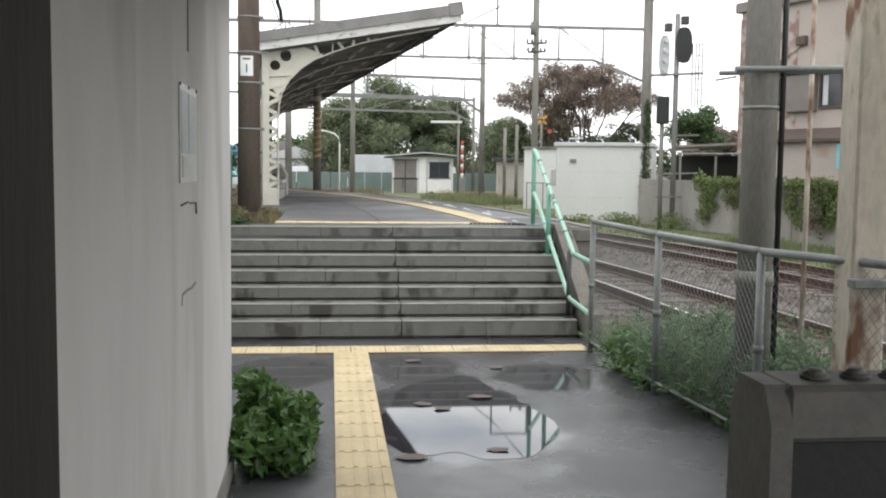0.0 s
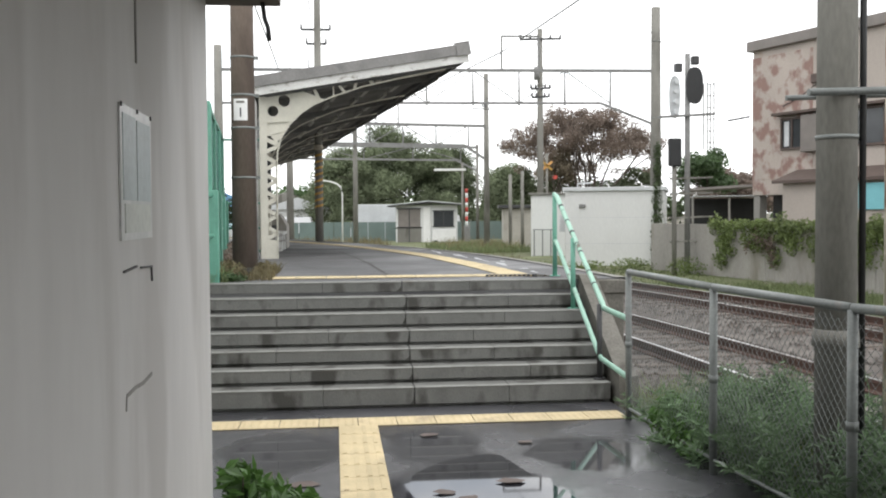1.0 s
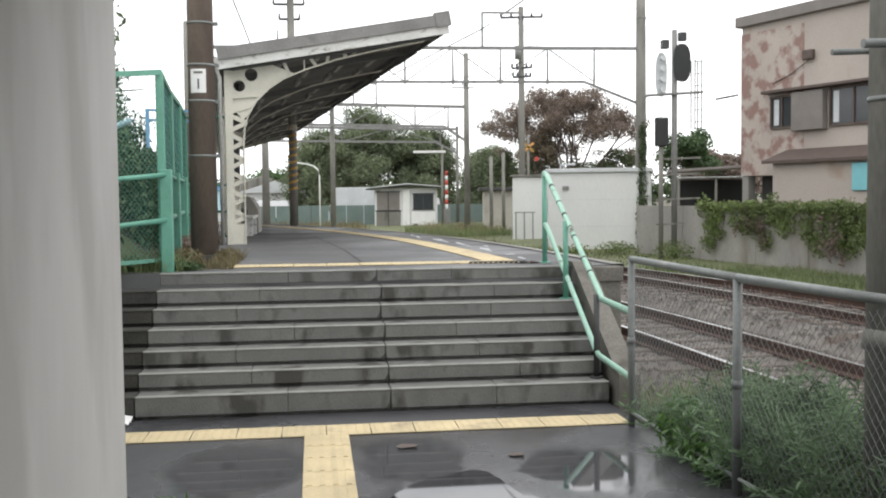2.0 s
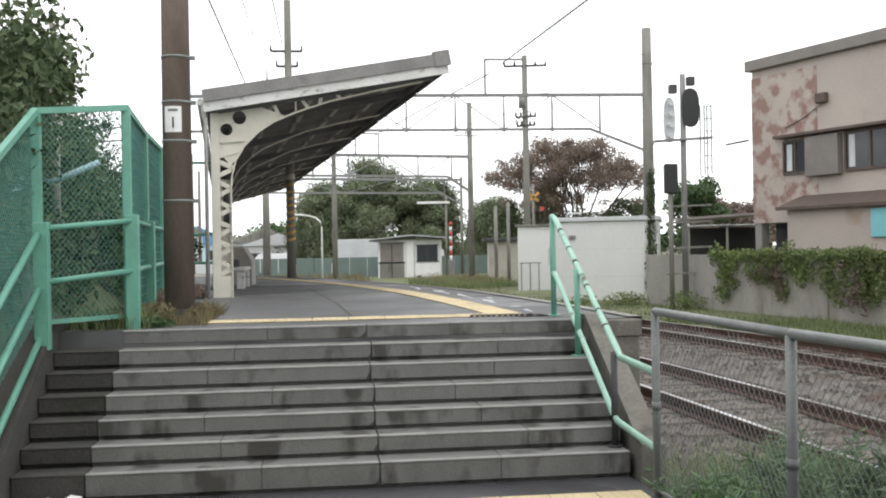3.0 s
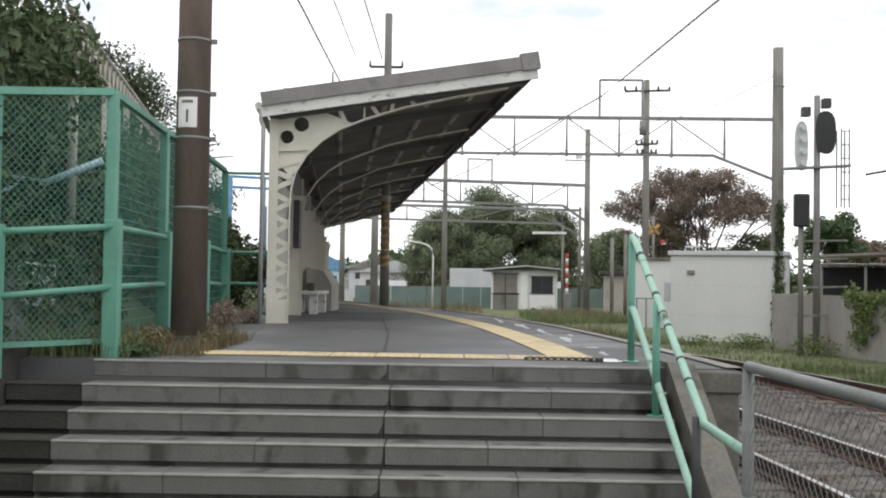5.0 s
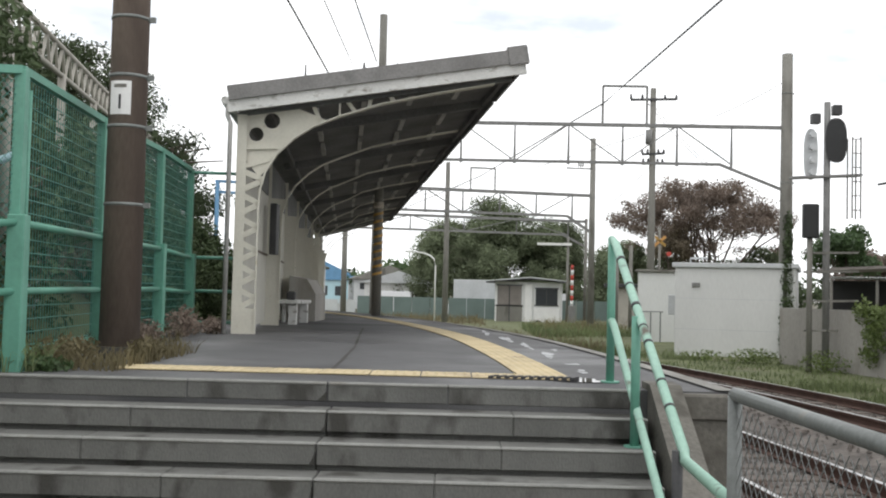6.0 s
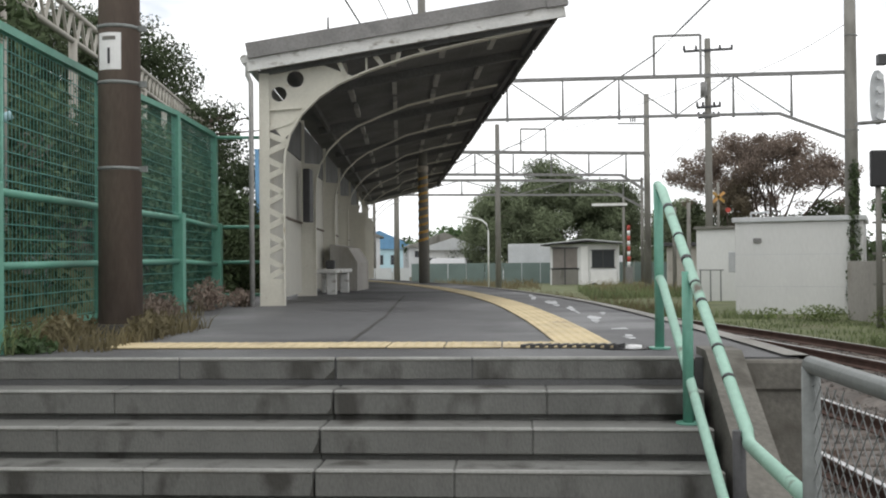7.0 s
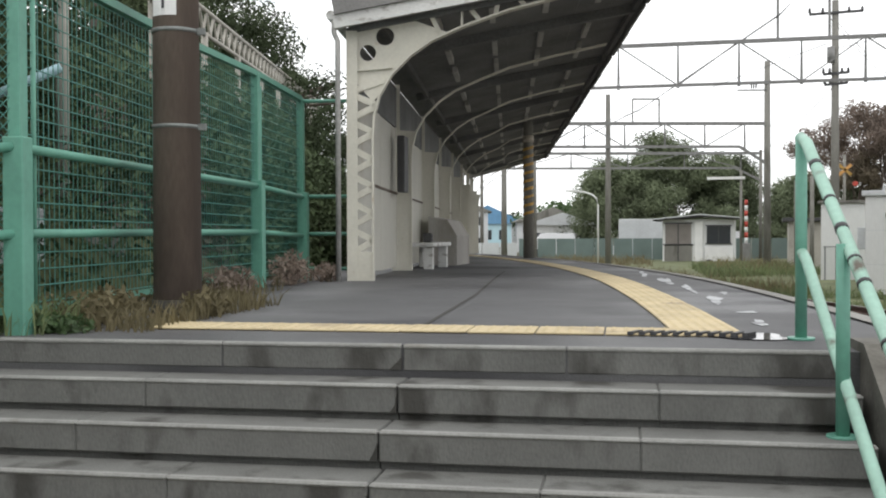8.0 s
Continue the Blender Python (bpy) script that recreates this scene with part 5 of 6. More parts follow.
bm = bmn()
oval_head(bm, 10.32, 19.86, 5.46, 0.52, 1.08, 0.05)
head = part("signal_head", bm, M["black"], sig, "black oval signal plate")
for z in (5.14, 5.46, 5.78):
    bm = bmn()
    rod(bm, (10.34, 19.91, z), (10.34, 20.1, z), 0.11, 0.12, 12)
    part("hood", bm, M["black"], head)
bm = bmn()
oval_head(bm, 9.8, 20.1, 5.15, 0.34, 1.25, 0.05)
for k in range(4):
    rod(bm, (9.8, 20.0, 4.7 + 0.3 * k), (9.8, 19.9, 4.7 + 0.3 * k), 0.08, 0.08, 10)
part("signal_head", bm, M["pale"], sig, "pale grey back of a second signal head")
for x, z in ((9.85, 5.98), (10.36, 6.2)):
    bm = bmn()
    box(bm, x - 0.1, x + 0.1, 19.85, 20.05, z - 0.12, z + 0.12, 0.01)
    part("box", bm, M["dark_steel"], sig)
bm = bmn()
box(bm, 9.52, 9.9, 19.75, 19.9, 3.1, 3.92, 0.03)
part("lower_head", bm, M["black"], sig, "black lower signal box")
bm = bmn()
beam(bm, (9.3, 20, 4.55), (10.95, 20, 4.65), 0.3, 0.05)
part("platform_plate", bm, M["grey_steel"], sig)
for x in (10.7, 10.9):
    for y in (19.85, 20.15):
        bm = bmn()
        rod(bm, (x, y, 3.6), (x, y, 5.55), 0.02, 0.02, 6)
        part("ladder_stile", bm, M["grey_steel"], sig)
for i in range(6):
    bm = bmn()
    rod(bm, (10.7, 19.85, 3.8 + 0.34 * i), (10.9, 19.85, 3.8 + 0.34 * i), 0.013, 0.013, 6)
    part("rung", bm, M["grey_steel"], sig)
for z in (0.9, 1.6, 2.3, 2.75):
    bm = bmn()
    beam(bm, (9.6, 19.95, z), (10.9, 19.95, z + 0.04), 0.06, 0.05)
    part("tie_bar", bm, M["pole_grey"], sig)

# ---- sheds and small buildings beyond the tracks ----
def turned(x, y, yaw):
    return pose(x, y, 0, 0, 0, yaw)


shed = thing("shed", "pale windowless equipment shed with a flat roof", "shed", m=pose(7.83, 25.79, -0.2, 0, 0, -20))
bm = bmn()
box(bm, 0, 3.38, 0, 4.2, 0, 2.72, 0.02)
part("wall", bm, M["shed"], shed, local=True)
bm = bmn()
box(bm, -0.08, 3.46, -0.08, 4.28, 2.72, 2.86, 0.015)
part("roof", bm, M["pale"], shed, "thin flat roof edge", local=True)
bm = bmn()
box(bm, 3.05, 3.25, 0.3, 0.5, 2.86, 3.0, 0.02)
part("roof_box", bm, M["pale"], shed, local=True)
bm = bmn()
pipe(bm, [(0.4, 0.4, 2.86), (0.4, 0.4, 3.0), (0.9, 0.4, 3.02)], 0.03, 8)
part("roof_vent", bm, M["pale"], shed, local=True)
bm = bmn()
box(bm, -0.26, 0.0, 0.5, 0.9, 1.3, 1.9, 0.02)
part("meter_box", bm, M["pale"], shed, local=True)
for z in (0.9, 1.8):
    bm = bmn()
    box(bm, 0.01, 3.37, -0.004, 0.01, z, z + 0.012)
    part("siding_joint", bm, M["pale"], shed, local=True)
bm = bmn()
box(bm, 0.5, 0.72, -0.06, 0.0, 2.15, 2.27, 0.01)
part("lamp", bm, M["grey_steel"], shed, local=True)

annex = thing("outbuilding", "low white outbuilding behind the equipment shed", "outbuilding", m=pose(8.15, 33.5, -0.2, 0, 0, -14))
bm = bmn()
box(bm, 0, 3.0, 0, 3, 0, 2.75, 0.02)
part("wall", bm, M["shed"], annex, local=True)
bm = bmn()
box(bm, -0.1, 3.1, -0.1, 3.1, 2.75, 2.84, 0.01)
part("roof", bm, M["pole_grey"], annex, local=True)
for x in (0.15, 0.5, 0.85):
    bm = bmn()
    rod(bm, (x, -0.3, 0), (x, -0.3, 1.3), 0.025, 0.025, 6)
    part("rail_post", bm, M["galv"], annex, local=True)
bm = bmn()
rod(bm, (0.1, -0.3, 1.28), (0.95, -0.3, 1.28), 0.025, 0.025, 6)
part("rail", bm, M["galv"], annex, local=True)

blockhouse = thing("outbuilding", "weathered pale block outbuilding with a dark flat roof", "outbuilding", m=pose(8.75, 44, -0.3, 0, 0, -8))
bm = bmn()
box(bm, 0, 2.9, 0, 3.4, 0, 2.35, 0.02)
part("wall", bm, M["block_wall"], blockhouse, local=True)
bm = bmn()
box(bm, -0.25, 3.15, -0.25, 3.6, 2.35, 2.52, 0.02)
part("roof", bm, M["dark_steel"], blockhouse, local=True)
for x in (1.9, 2.25):
    bm = bmn()
    box(bm, x, x + 0.14, -0.02, 0.05, 0.7, 1.1, 0.01)
    part("vent", bm, M["dark_steel"], blockhouse, local=True)

hut = thing("crossing_hut", "old flat-roofed crossing keeper's hut with boarded windows", "hut", m=pose(3.65, 56.5, -0.35, 0, 0, -8))
bm = bmn()
box(bm, 0.15, 4.1, 0, 2.8, 0, 2.7, 0.02)
part("wall", bm, M["shed"], hut, local=True)
bm = bmn()
prism(bm, [(-0.35, 2.72), (2.3, 2.98), (4.5, 2.78), (4.5, 2.68), (2.3, 2.86), (-0.35, 2.6)], "y", -0.6, 3.3)
part("roof", bm, M["dark_steel"], hut, "sagging dark flat roof", local=True)
bm = bmn()
prism(bm, [(-0.36, 2.735), (2.3, 2.995), (4.51, 2.795), (4.51, 2.74), (2.3, 2.94), (-0.36, 2.68)], "y", -0.66, -0.6)
part("roof_edge", bm, M["pale"], hut, local=True)
for x0, x1, z0, z1, mname in ((0.3, 1.75, 1.3, 2.45, "shutter"), (2.6, 3.9, 1.35, 2.3, "glass"), (0.25, 1.8, 0.1, 1.22, "pole_grey")):
    bm = bmn()
    box(bm, x0, x1, -0.04, 0.05, z0, z1, 0.01)
    w = part("window" if mname != "pole_grey" else "lower_board", bm, M[mname], hut, local=True)
    bm = bmn()
    box(bm, x0 - 0.06, x1 + 0.06, -0.07, 0.02, z1, z1 + 0.07)
    box(bm, x0 - 0.06, x1 + 0.06, -0.07, 0.02, z0 - 0.07, z0)
    box(bm, (x0 + x1) / 2 - 0.03, (x0 + x1) / 2 + 0.03, -0.06, -0.03, z0, z1)
    part("frame", bm, M["dark_steel"], w, local=True)
bm = bmn()
box(bm, 1.95, 2.4, -0.14, 0.02, 0, 2.6, 0.02)
part("door_pier", bm, M["white"], hut, local=True)
bm = bmn()
box(bm, 2.5, 4.05, -0.12, 0.0, 0.05, 1.15, 0.02)
part("white_board", bm, M["white"], hut, local=True)
bm = bmn()
rod(bm, (2.75, -0.2, 0.22), (2.75, -0.12, 0.22), 0.22, 0.22, 14)
part("hose_reel", bm, M["dark_steel"], hut, local=True)

box_w = thing("container", "pale grey container behind the crossing hut", "container", m=pose(1.3, 64, -0.3, 0, 0, -4))
bm = bmn()
box(bm, 0, 3.0, 0, 2.4, 0.2, 2.8, 0.03)
part("body", bm, M["pale"], box_w, local=True)
for i in range(9):
    bm = bmn()
    box(bm, 0.15 + 0.33 * i, 0.22 + 0.33 * i, -0.03, 0.0, 0.3, 2.7)
    part("rib", bm, M["pale"], box_w, local=True)
bm = bmn()
box(bm, 0, 3.0, 0, 2.4, 0, 0.2)
part("skid", bm, M["dark_steel"], box_w, local=True)


def van(label, x, y, yaw, L, Hh, material, stripe=None):
    t = thing("van", label, "van", m=pose(x, y, -0.3, 0, 0, yaw), group="vehicles on the far road")
    bm = bmn()
    prism(bm, [(0, 0.35), (L, 0.35), (L, 1.0), (L - 0.5, 1.15), (L - 1.1, Hh), (0.1, Hh), (0, 1.2)], "y", 0, 1.7)
    bmesh.ops.bevel(bm, geom=list(bm.edges), offset=0.05, segments=2, affect="EDGES")
    part("body", bm, M[material], t, local=True)
    for x0, x1 in ((0.4, 1.4), (1.55, 2.5), (2.6, L - 1.2)):
        bm = bmn()
        box(bm, x0, x1, -0.01, 0.02, 1.15, Hh - 0.22, 0.005)
        part("window", bm, M["glass"], t, local=True)
    bm = bmn()
    bm.faces.new([bm.verts.new(v) for v in ((L - 0.52, 0.1, 1.18), (L - 0.52, 1.6, 1.18), (L - 1.05, 1.55, Hh - 0.08), (L - 1.05, 0.15, Hh - 0.08))])
    bmesh.ops.translate(bm, vec=(0.02, 0, 0.01), verts=bm.verts)
    part("windscreen", bm, M["glass"], t, local=True)
    for wx in (0.8, L - 0.85):
        for wy in (-0.02, 1.52):
            bm = bmn()
            rod(bm, (wx, wy, 0.33), (wx, wy + 0.2, 0.33), 0.33, 0.33, 16)
            wh = part("wheel", bm, M["rubber"], t, local=True)
            bm = bmn()
            rod(bm, (wx, wy - 0.01, 0.33), (wx, wy + 0.05, 0.33), 0.18, 0.18, 12)
            part("rim", bm, M["galv"], wh, local=True)
    if stripe:
        bm = bmn()
        box(bm, 0.05, L - 0.05, -0.012, 0.01, 0.5, 1.0)
        part("side_panel", bm, M[stripe], t, local=True)
    return t


van("white van parked beyond the crossing hut", 10.5, 76, 172, 4.2, 2.0, "van_white", "blue_sheet")
van("white truck cab parked on the far road", 4.6, 70, 175, 3.6, 2.2, "van_white")
van("small white van parked at the end of the platform road", -2.0, 78, 178, 3.8, 1.9, "van_white")

# crossing gear
barrier = thing("crossing_barrier", "raised red and white crossing barrier pole", "barrier", (8.3, 55.5, -0.3))
for i in range(8):
    bm = bmn()
    rod(bm, (8.3, 55.5, 1.0 + 0.3 * i), (8.3, 55.5, 1.3 + 0.3 * i), 0.09, 0.09, 8)
    part("boom_band", bm, M["red"] if i % 2 else M["white"], barrier)
bm = bmn()
box(bm, 8.1, 8.5, 55.3, 55.7, -0.3, 1.0, 0.03)
part("motor_box", bm, M["grey_steel"], barrier)
bm = bmn()
beam(bm, (6.1, 54.2, 4.55), (8.1, 54.4, 4.57), 0.16, 0.14)
cross = solid("signal_bar", bm, M["white"], "white horizontal bar above the hut", "sign", at=(6, 54.2, 5.0))
bm = bmn()
rod(bm, (7.9, 54.4, -0.3), (7.9, 54.4, 5.0), 0.08, 0.07, 10)
solid("sign_post", bm, M["pole_grey"], "grey post carrying the white bar", "post", at=(7.7, 54.35, -0.3))
warn = thing("crossing_warning", "orange and yellow crossing warning sign on a post", "warning sign", (10.9, 43, -0.3))
bm = bmn()
rod(bm, (10.9, 43.1, -0.3), (10.9, 43.1, 4.9), 0.06, 0.06, 8)
part("post", bm, M["pole_grey"], warn)
for a in (40, -40):
    bm = bmn()
    d = Vector((math.cos(radians(a)), 0, math.sin(radians(a)))) * 0.34
    c = Vector((10.9, 43.0, 4.25))
    beam(bm, c - d, c + d, 0.04, 0.12)
    part("cross_board", bm, M["orange"] if a > 0 else M["yellow"], warn)
for dx in (-0.4, 0.4):
    bm = bmn()
    rod(bm, (10.9 + dx, 42.98, 3.65), (10.9 + dx, 42.85, 3.65), 0.11, 0.11, 12)
    part("lamp", bm, M["red"], warn)

lamp = thing("street_lamp", "white curved street lamp beside the far fence", "street lamp", (0.3, 49.5, -0.2))
bm = bmn()
pipe(bm, [(0.3, 49.5, -0.2), (0.3, 49.5, 3.0), (0.22, 49.5, 3.35), (0.0, 49.5, 3.55), (-0.4, 49.5, 3.68), (-0.95, 49.5, 3.75)], 0.042, 8)
part("pole", bm, M["white"], lamp)
bm = bmn()
box(bm, -1.35, -0.9, 49.42, 49.58, 3.7, 3.8, 0.02)
part("head", bm, M["white"], lamp)

# far teal fence
far_fence = thing("far_fence", "low teal-grey fence along the far road", "fence", (-4, 62, -0.2))
for i in range(14):
    x = -5.0 + 1.2 * i
    bm = bmn()
    box(bm, x, x + 1.16, 62.0, 62.06, -0.2, 1.25)
    part("panel", bm, M["grass_fence"], far_fence)
for i in range(6):
    x = -11.5 + 1.1 * i
    bm = bmn()
    box(bm, x, x + 1.06, 60.0, 60.06, -0.2, 1.0)
    part("panel", bm, M["pale"], far_fence)

# distant buildings past the platform end
def block(label, x, y, yaw, w, d, h, material, roof_mat, rows=2, cols=4, name="building"):
    t = thing(name, label, "building", m=pose(x, y, -0.3, 0, 0, yaw), group="distant buildings")
    bm = bmn()
    box(bm, 0, w, 0, d, 0, h)
    part("wall", bm, M[material], t, local=True)
    bm = bmn()
    prism(bm, [(-0.4, h), (w / 2, h + 0.18 * d), (w + 0.4, h)], "y", -0.3, d + 0.3)
    part("roof", bm, M[roof_mat], t, local=True)
    for i in range(cols):
        for j in range(rows):
            bm = bmn()
            x0 = w * (i + 0.25) / cols
            z0 = h * (j + 0.35) / rows
            box(bm, x0, x0 + w / cols * 0.5, -0.05, 0.02, z0, z0 + h / rows * 0.4)
            part("window", bm, M["glass"], t, local=True)
    return t


block("low pale blue factory hall in the distance", -21, 130, 5, 10, 14, 3.2, "pale_blue", "blue_sheet", 1, 5)
block("low pale house with a grey roof in the distance", -8.5, 95, 10, 7, 8, 3.0, "pale", "pole_grey", 2, 3, "house")
block("pale house in the distance", -17, 92, 8, 6, 8, 4.0, "pale", "pole_grey", 2, 3, "house")
block("low white building beyond the fence", -6.5, 84, 5, 6, 6, 2.6, "shed", "pale", 1, 3, "house")


# ---- beige building beyond the tracks ----
bldg = thing("building", "two-storey beige mortar building with a peeling reddish corner", "building", m=pose(12.12, 19.9, -0.05, 0, 0, -70.7))
bm = bmn()
box(bm, 0, 15, 0, 9, 2.3, 6.62)
part("wall", bm, M["beige_wall"], bldg, local=True)
# solid dark block: the shade inside the open ground floor, put into its colour
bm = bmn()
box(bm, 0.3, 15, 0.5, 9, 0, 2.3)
part("ground_floor", bm, M["dark_steel"], bldg, "solid dark block standing in for the shaded open ground floor", local=True)
for x in (0.0, 1.7):
    bm = bmn()
    box(bm, x, x + 0.25, 0.02, 0.3, 0, 2.3, 0.01)
    part("pillar", bm, M["concrete"], bldg, local=True)
bm = bmn()
box(bm, -0.03, 2.3, -0.012, 0.3, 2.75, 6.3, 0.004)
box(bm, -0.015, 1.0, -0.008, 0.3, 2.3, 2.75, 0.004)
part("peeling_patch", bm, M["peeling"], bldg, "mortar peeled to reddish backing", local=True)
bm = bmn()
box(bm, -0.15, 15.1, -0.15, 9.1, 6.5, 6.8, 0.02)
part("roof", bm, M["shutter"], bldg, "grey-brown roof edge", local=True)


def bay(x0, x1, z0, z1, kind):
    bm = bmn()
    if kind == "shutter":
        box(bm, x0, x1, -0.2, 0.0, z0 - 0.1, z1 + 0.02, 0.015)
        part("shutter_box", bm, M["shutter"], bldg, "brown shutter case", local=True)
        return
    box(bm, x0 + 0.05, x1 - 0.05, -0.03, 0.02, z0 + 0.05, z1 - 0.05)
    g = part("window", bm, M["glass"], bldg, local=True)
    bm = bmn()
    box(bm, x0, x1, -0.07, 0.0, z0, z0 + 0.06)
    box(bm, x0, x1, -0.07, 0.0, z1 - 0.06, z1)
    for x in (x0, (x0 + x1) / 2 - 0.025, x1 - 0.05):
        box(bm, x, x + 0.05, -0.07, 0.0, z0 + 0.06, z1 - 0.06)
    part("frame", bm, M["brown_trim"], g, local=True)
    bm = bmn()
    box(bm, x0 + 0.12, x0 + 0.3, -0.034, -0.03, z0 + 0.1, z1 - 0.1)
    part("curtain", bm, M["pale"], g, local=True)


for x in (1.15, 5.4, 9.6):
    bay(x, x + 0.85, 3.55, 4.45, "window")
    bay(x + 0.88, x + 1.95, 3.55, 4.45, "shutter")
    bay(x + 2.05, x + 3.6, 3.5, 4.5, "window")
    bm = bmn()
    box(bm, x - 0.15, x + 3.75, -0.28, 0.0, 4.52, 4.6, 0.01)
    part("window_hood", bm, M["brown_trim"], bldg, local=True)
bm = bmn()
box(bm, 2.35, 2.68, -0.16, 0.0, 5.3, 5.55, 0.02)
part("vent_hood", bm, M["brown_trim"], bldg, local=True)
bm = bmn()
pipe(bm, [(2.5, -0.04, 5.3), (1.9, -0.04, 5.0), (1.2, -0.03, 4.8)], 0.012, 5)
part("cable", bm, M["dark_steel"], bldg, local=True)
bm = bmn()
box(bm, 1.95, 12, -0.75, 0.0, 0, 2.68, 0.01)
part("lean_to", bm, M["beige_wall"], bldg, "beige lean-to along the front", local=True)
bm = bmn()
prism(bm, [(-0.95, 2.66), (0.0, 2.98), (0.0, 2.9), (-0.95, 2.58)], "x", 1.75, 12.2)
part("lean_to_roof", bm, M["brown_trim"], bldg, local=True)
bm = bmn()
box(bm, 4.6, 6.1, -0.82, -0.74, 1.85, 2.52, 0.01)
part("teal_board", bm, M["teal_sheet"], bldg, local=True)
bm = bmn()
rod(bm, (-0.75, -0.3, 4.55), (-0.1, -0.05, 4.62), 0.03, 0.03, 6)
part("eave_bracket", bm, M["dark_steel"], bldg, local=True)

# low roofs between the shed and the building
carport = thing("carport", "low open shelter with a corrugated roof", "shelter", m=pose(12.0, 24.6, -0.2, 0, 0, -18))
bm = bmn()
rows = [[bm.verts.new((0.05 * i, y, 2.5 + 0.03 * (i % 2))) for i in range(49)] for y in (-0.2, 2.2)]
for i in range(48):
    bm.faces.new((rows[0][i], rows[0][i + 1], rows[1][i + 1], rows[1][i]))
ext = bmesh.ops.extrude_face_region(bm, geom=list(bm.faces))
bmesh.ops.translate(bm, vec=(0, 0, -0.012), verts=[v for v in ext["geom"] if isinstance(v, bmesh.types.BMVert)])
part("roof", bm, M["pale"], carport, "pale corrugated sheets", local=True)
bm = bmn()
prism(bm, [(-0.2, 2.75), (2.6, 2.9), (2.6, 2.98), (-0.2, 2.83)], "y", 2.3, 6)
part("rear_roof", bm, M["shutter"], carport, local=True)
# black sheet at the back paints the shaded interior of the shelter
bm = bmn()
box(bm, -0.1, 2.5, 2.0, 2.2, 0, 2.45)
part("rear_wall", bm, M["black"], carport, local=True)
for x in (0.0, 1.2, 2.35):
    bm = bmn()
    rod(bm, (x, -0.1, 0), (x, -0.1, 2.48), 0.04, 0.04, 8)
    part("post", bm, M["pole_grey"], carport, local=True)

# boundary wall overgrown with ivy
WP = [(9.9, 22.6), (10.4, 20.0), (11.0, 16.5), (11.5, 12.0), (12.3, 4.0), (13.2, -6.0)]
bwall = thing("boundary_wall", "stained concrete boundary wall beside the tracks", "wall", (11, 16, -0.2))
bwall["kind"] = "structure"
for (x0, y0), (x1, y1) in zip(WP, WP[1:]):
    n = max(1, int(math.hypot(x1 - x0, y1 - y0) / 1.8))
    for i in range(n):
        a, b = i / n, (i + 1) / n - 0.006
        p, q = (x0 + (x1 - x0) * a, y0 + (y1 - y0) * a), (x0 + (x1 - x0) * b, y0 + (y1 - y0) * b)
        bm = bmn()
        prism(bm, [p, q, (q[0] + 0.15, q[1] + 0.02), (p[0] + 0.15, p[1] + 0.02)], "z", -0.2, 1.42 + 0.012 * (i % 2))
        part("panel", bm, M["boundary"], bwall)

# verge beyond the far track
bm = bmn()
ys = [-14 + 1.0 * i for i in range(75)]
strip(bm, ys, lambda y: edge(y) + 6.5, lambda y: max(edge(y) + 9, 12.6 - 0.02 * y) + 1.5, lambda y: -0.16, lambda y: 0.04)
solid("verge", bm, M["verge"], "grassy verge beyond the far track", "verge", "structure")


def stuff(name, verts, faces, material, label, category):
    ob = quads_object(name, verts, faces, material)
    return tagged(ob, label, category, kind="stuff")


rng = np.random.default_rng(21)
# ivy over the wall's top and face
cl = []
for i in range(190):
    s = rng.random() ** 0.9
    y = 18.9 - 20 * s
    x = np.interp(-y, [-p[1] for p in WP], [p[0] for p in WP])
    low = 0.35 + 1.1 * rng.random() ** 0.5
    k = 0.22 + 0.25 * rng.random()
    cl.append(((x - 0.08, y, low), (0.16, k, k * 0.8)))
for i in range(120):
    y = 18.9 - 21 * i / 120
    x = np.interp(-y, [-p[1] for p in WP], [p[0] for p in WP])
    cl.append(((x - 0.04, y, 1.36 + 0.1 * rng.random()), (0.2, 0.24, 0.16)))
v, f = leaves(rng, cl, 42000, 0.045)
stuff("ivy", v, f, M["ivy"], "dense green ivy hanging over the boundary wall", "ivy")

cl = []
for i in range(26):
    y = (16.4, 13.2, 9.5)[i % 3] + rng.normal() * 0.35
    x = np.interp(-y, [-p[1] for p in WP], [p[0] for p in WP])
    cl.append(((x - 0.16, y, 0.35 + 0.8 * rng.random()), (0.12, 0.2, 0.25)))
v, f = leaves(rng, cl, 1200, 0.045)
stuff("ivy", v, f, M["leaf_brown"], "withered brown ivy on the boundary wall", "ivy")

# grass and weeds
def meadow(n, xs, ys, z, h, w, material, label, seed):
    r2 = np.random.default_rng(seed)
    y = r2.uniform(ys[0], ys[1], n)
    lo = np.array([xs[0](t) if callable(xs[0]) else xs[0] for t in y])
    hi = np.array([xs[1](t) if callable(xs[1]) else xs[1] for t in y])
    x = lo + (hi - lo) * r2.random(n)
    # uneven growth
    g = np.array([noise.noise(Vector((a * 0.8, b * 0.8, seed))) for a, b in zip(x, y)])
    keep = g > -0.12
    v, f = blades(r2, x[keep], y[keep], np.full(keep.sum(), z), h, w)
    return stuff("grass", v, f, material, label, "grass")


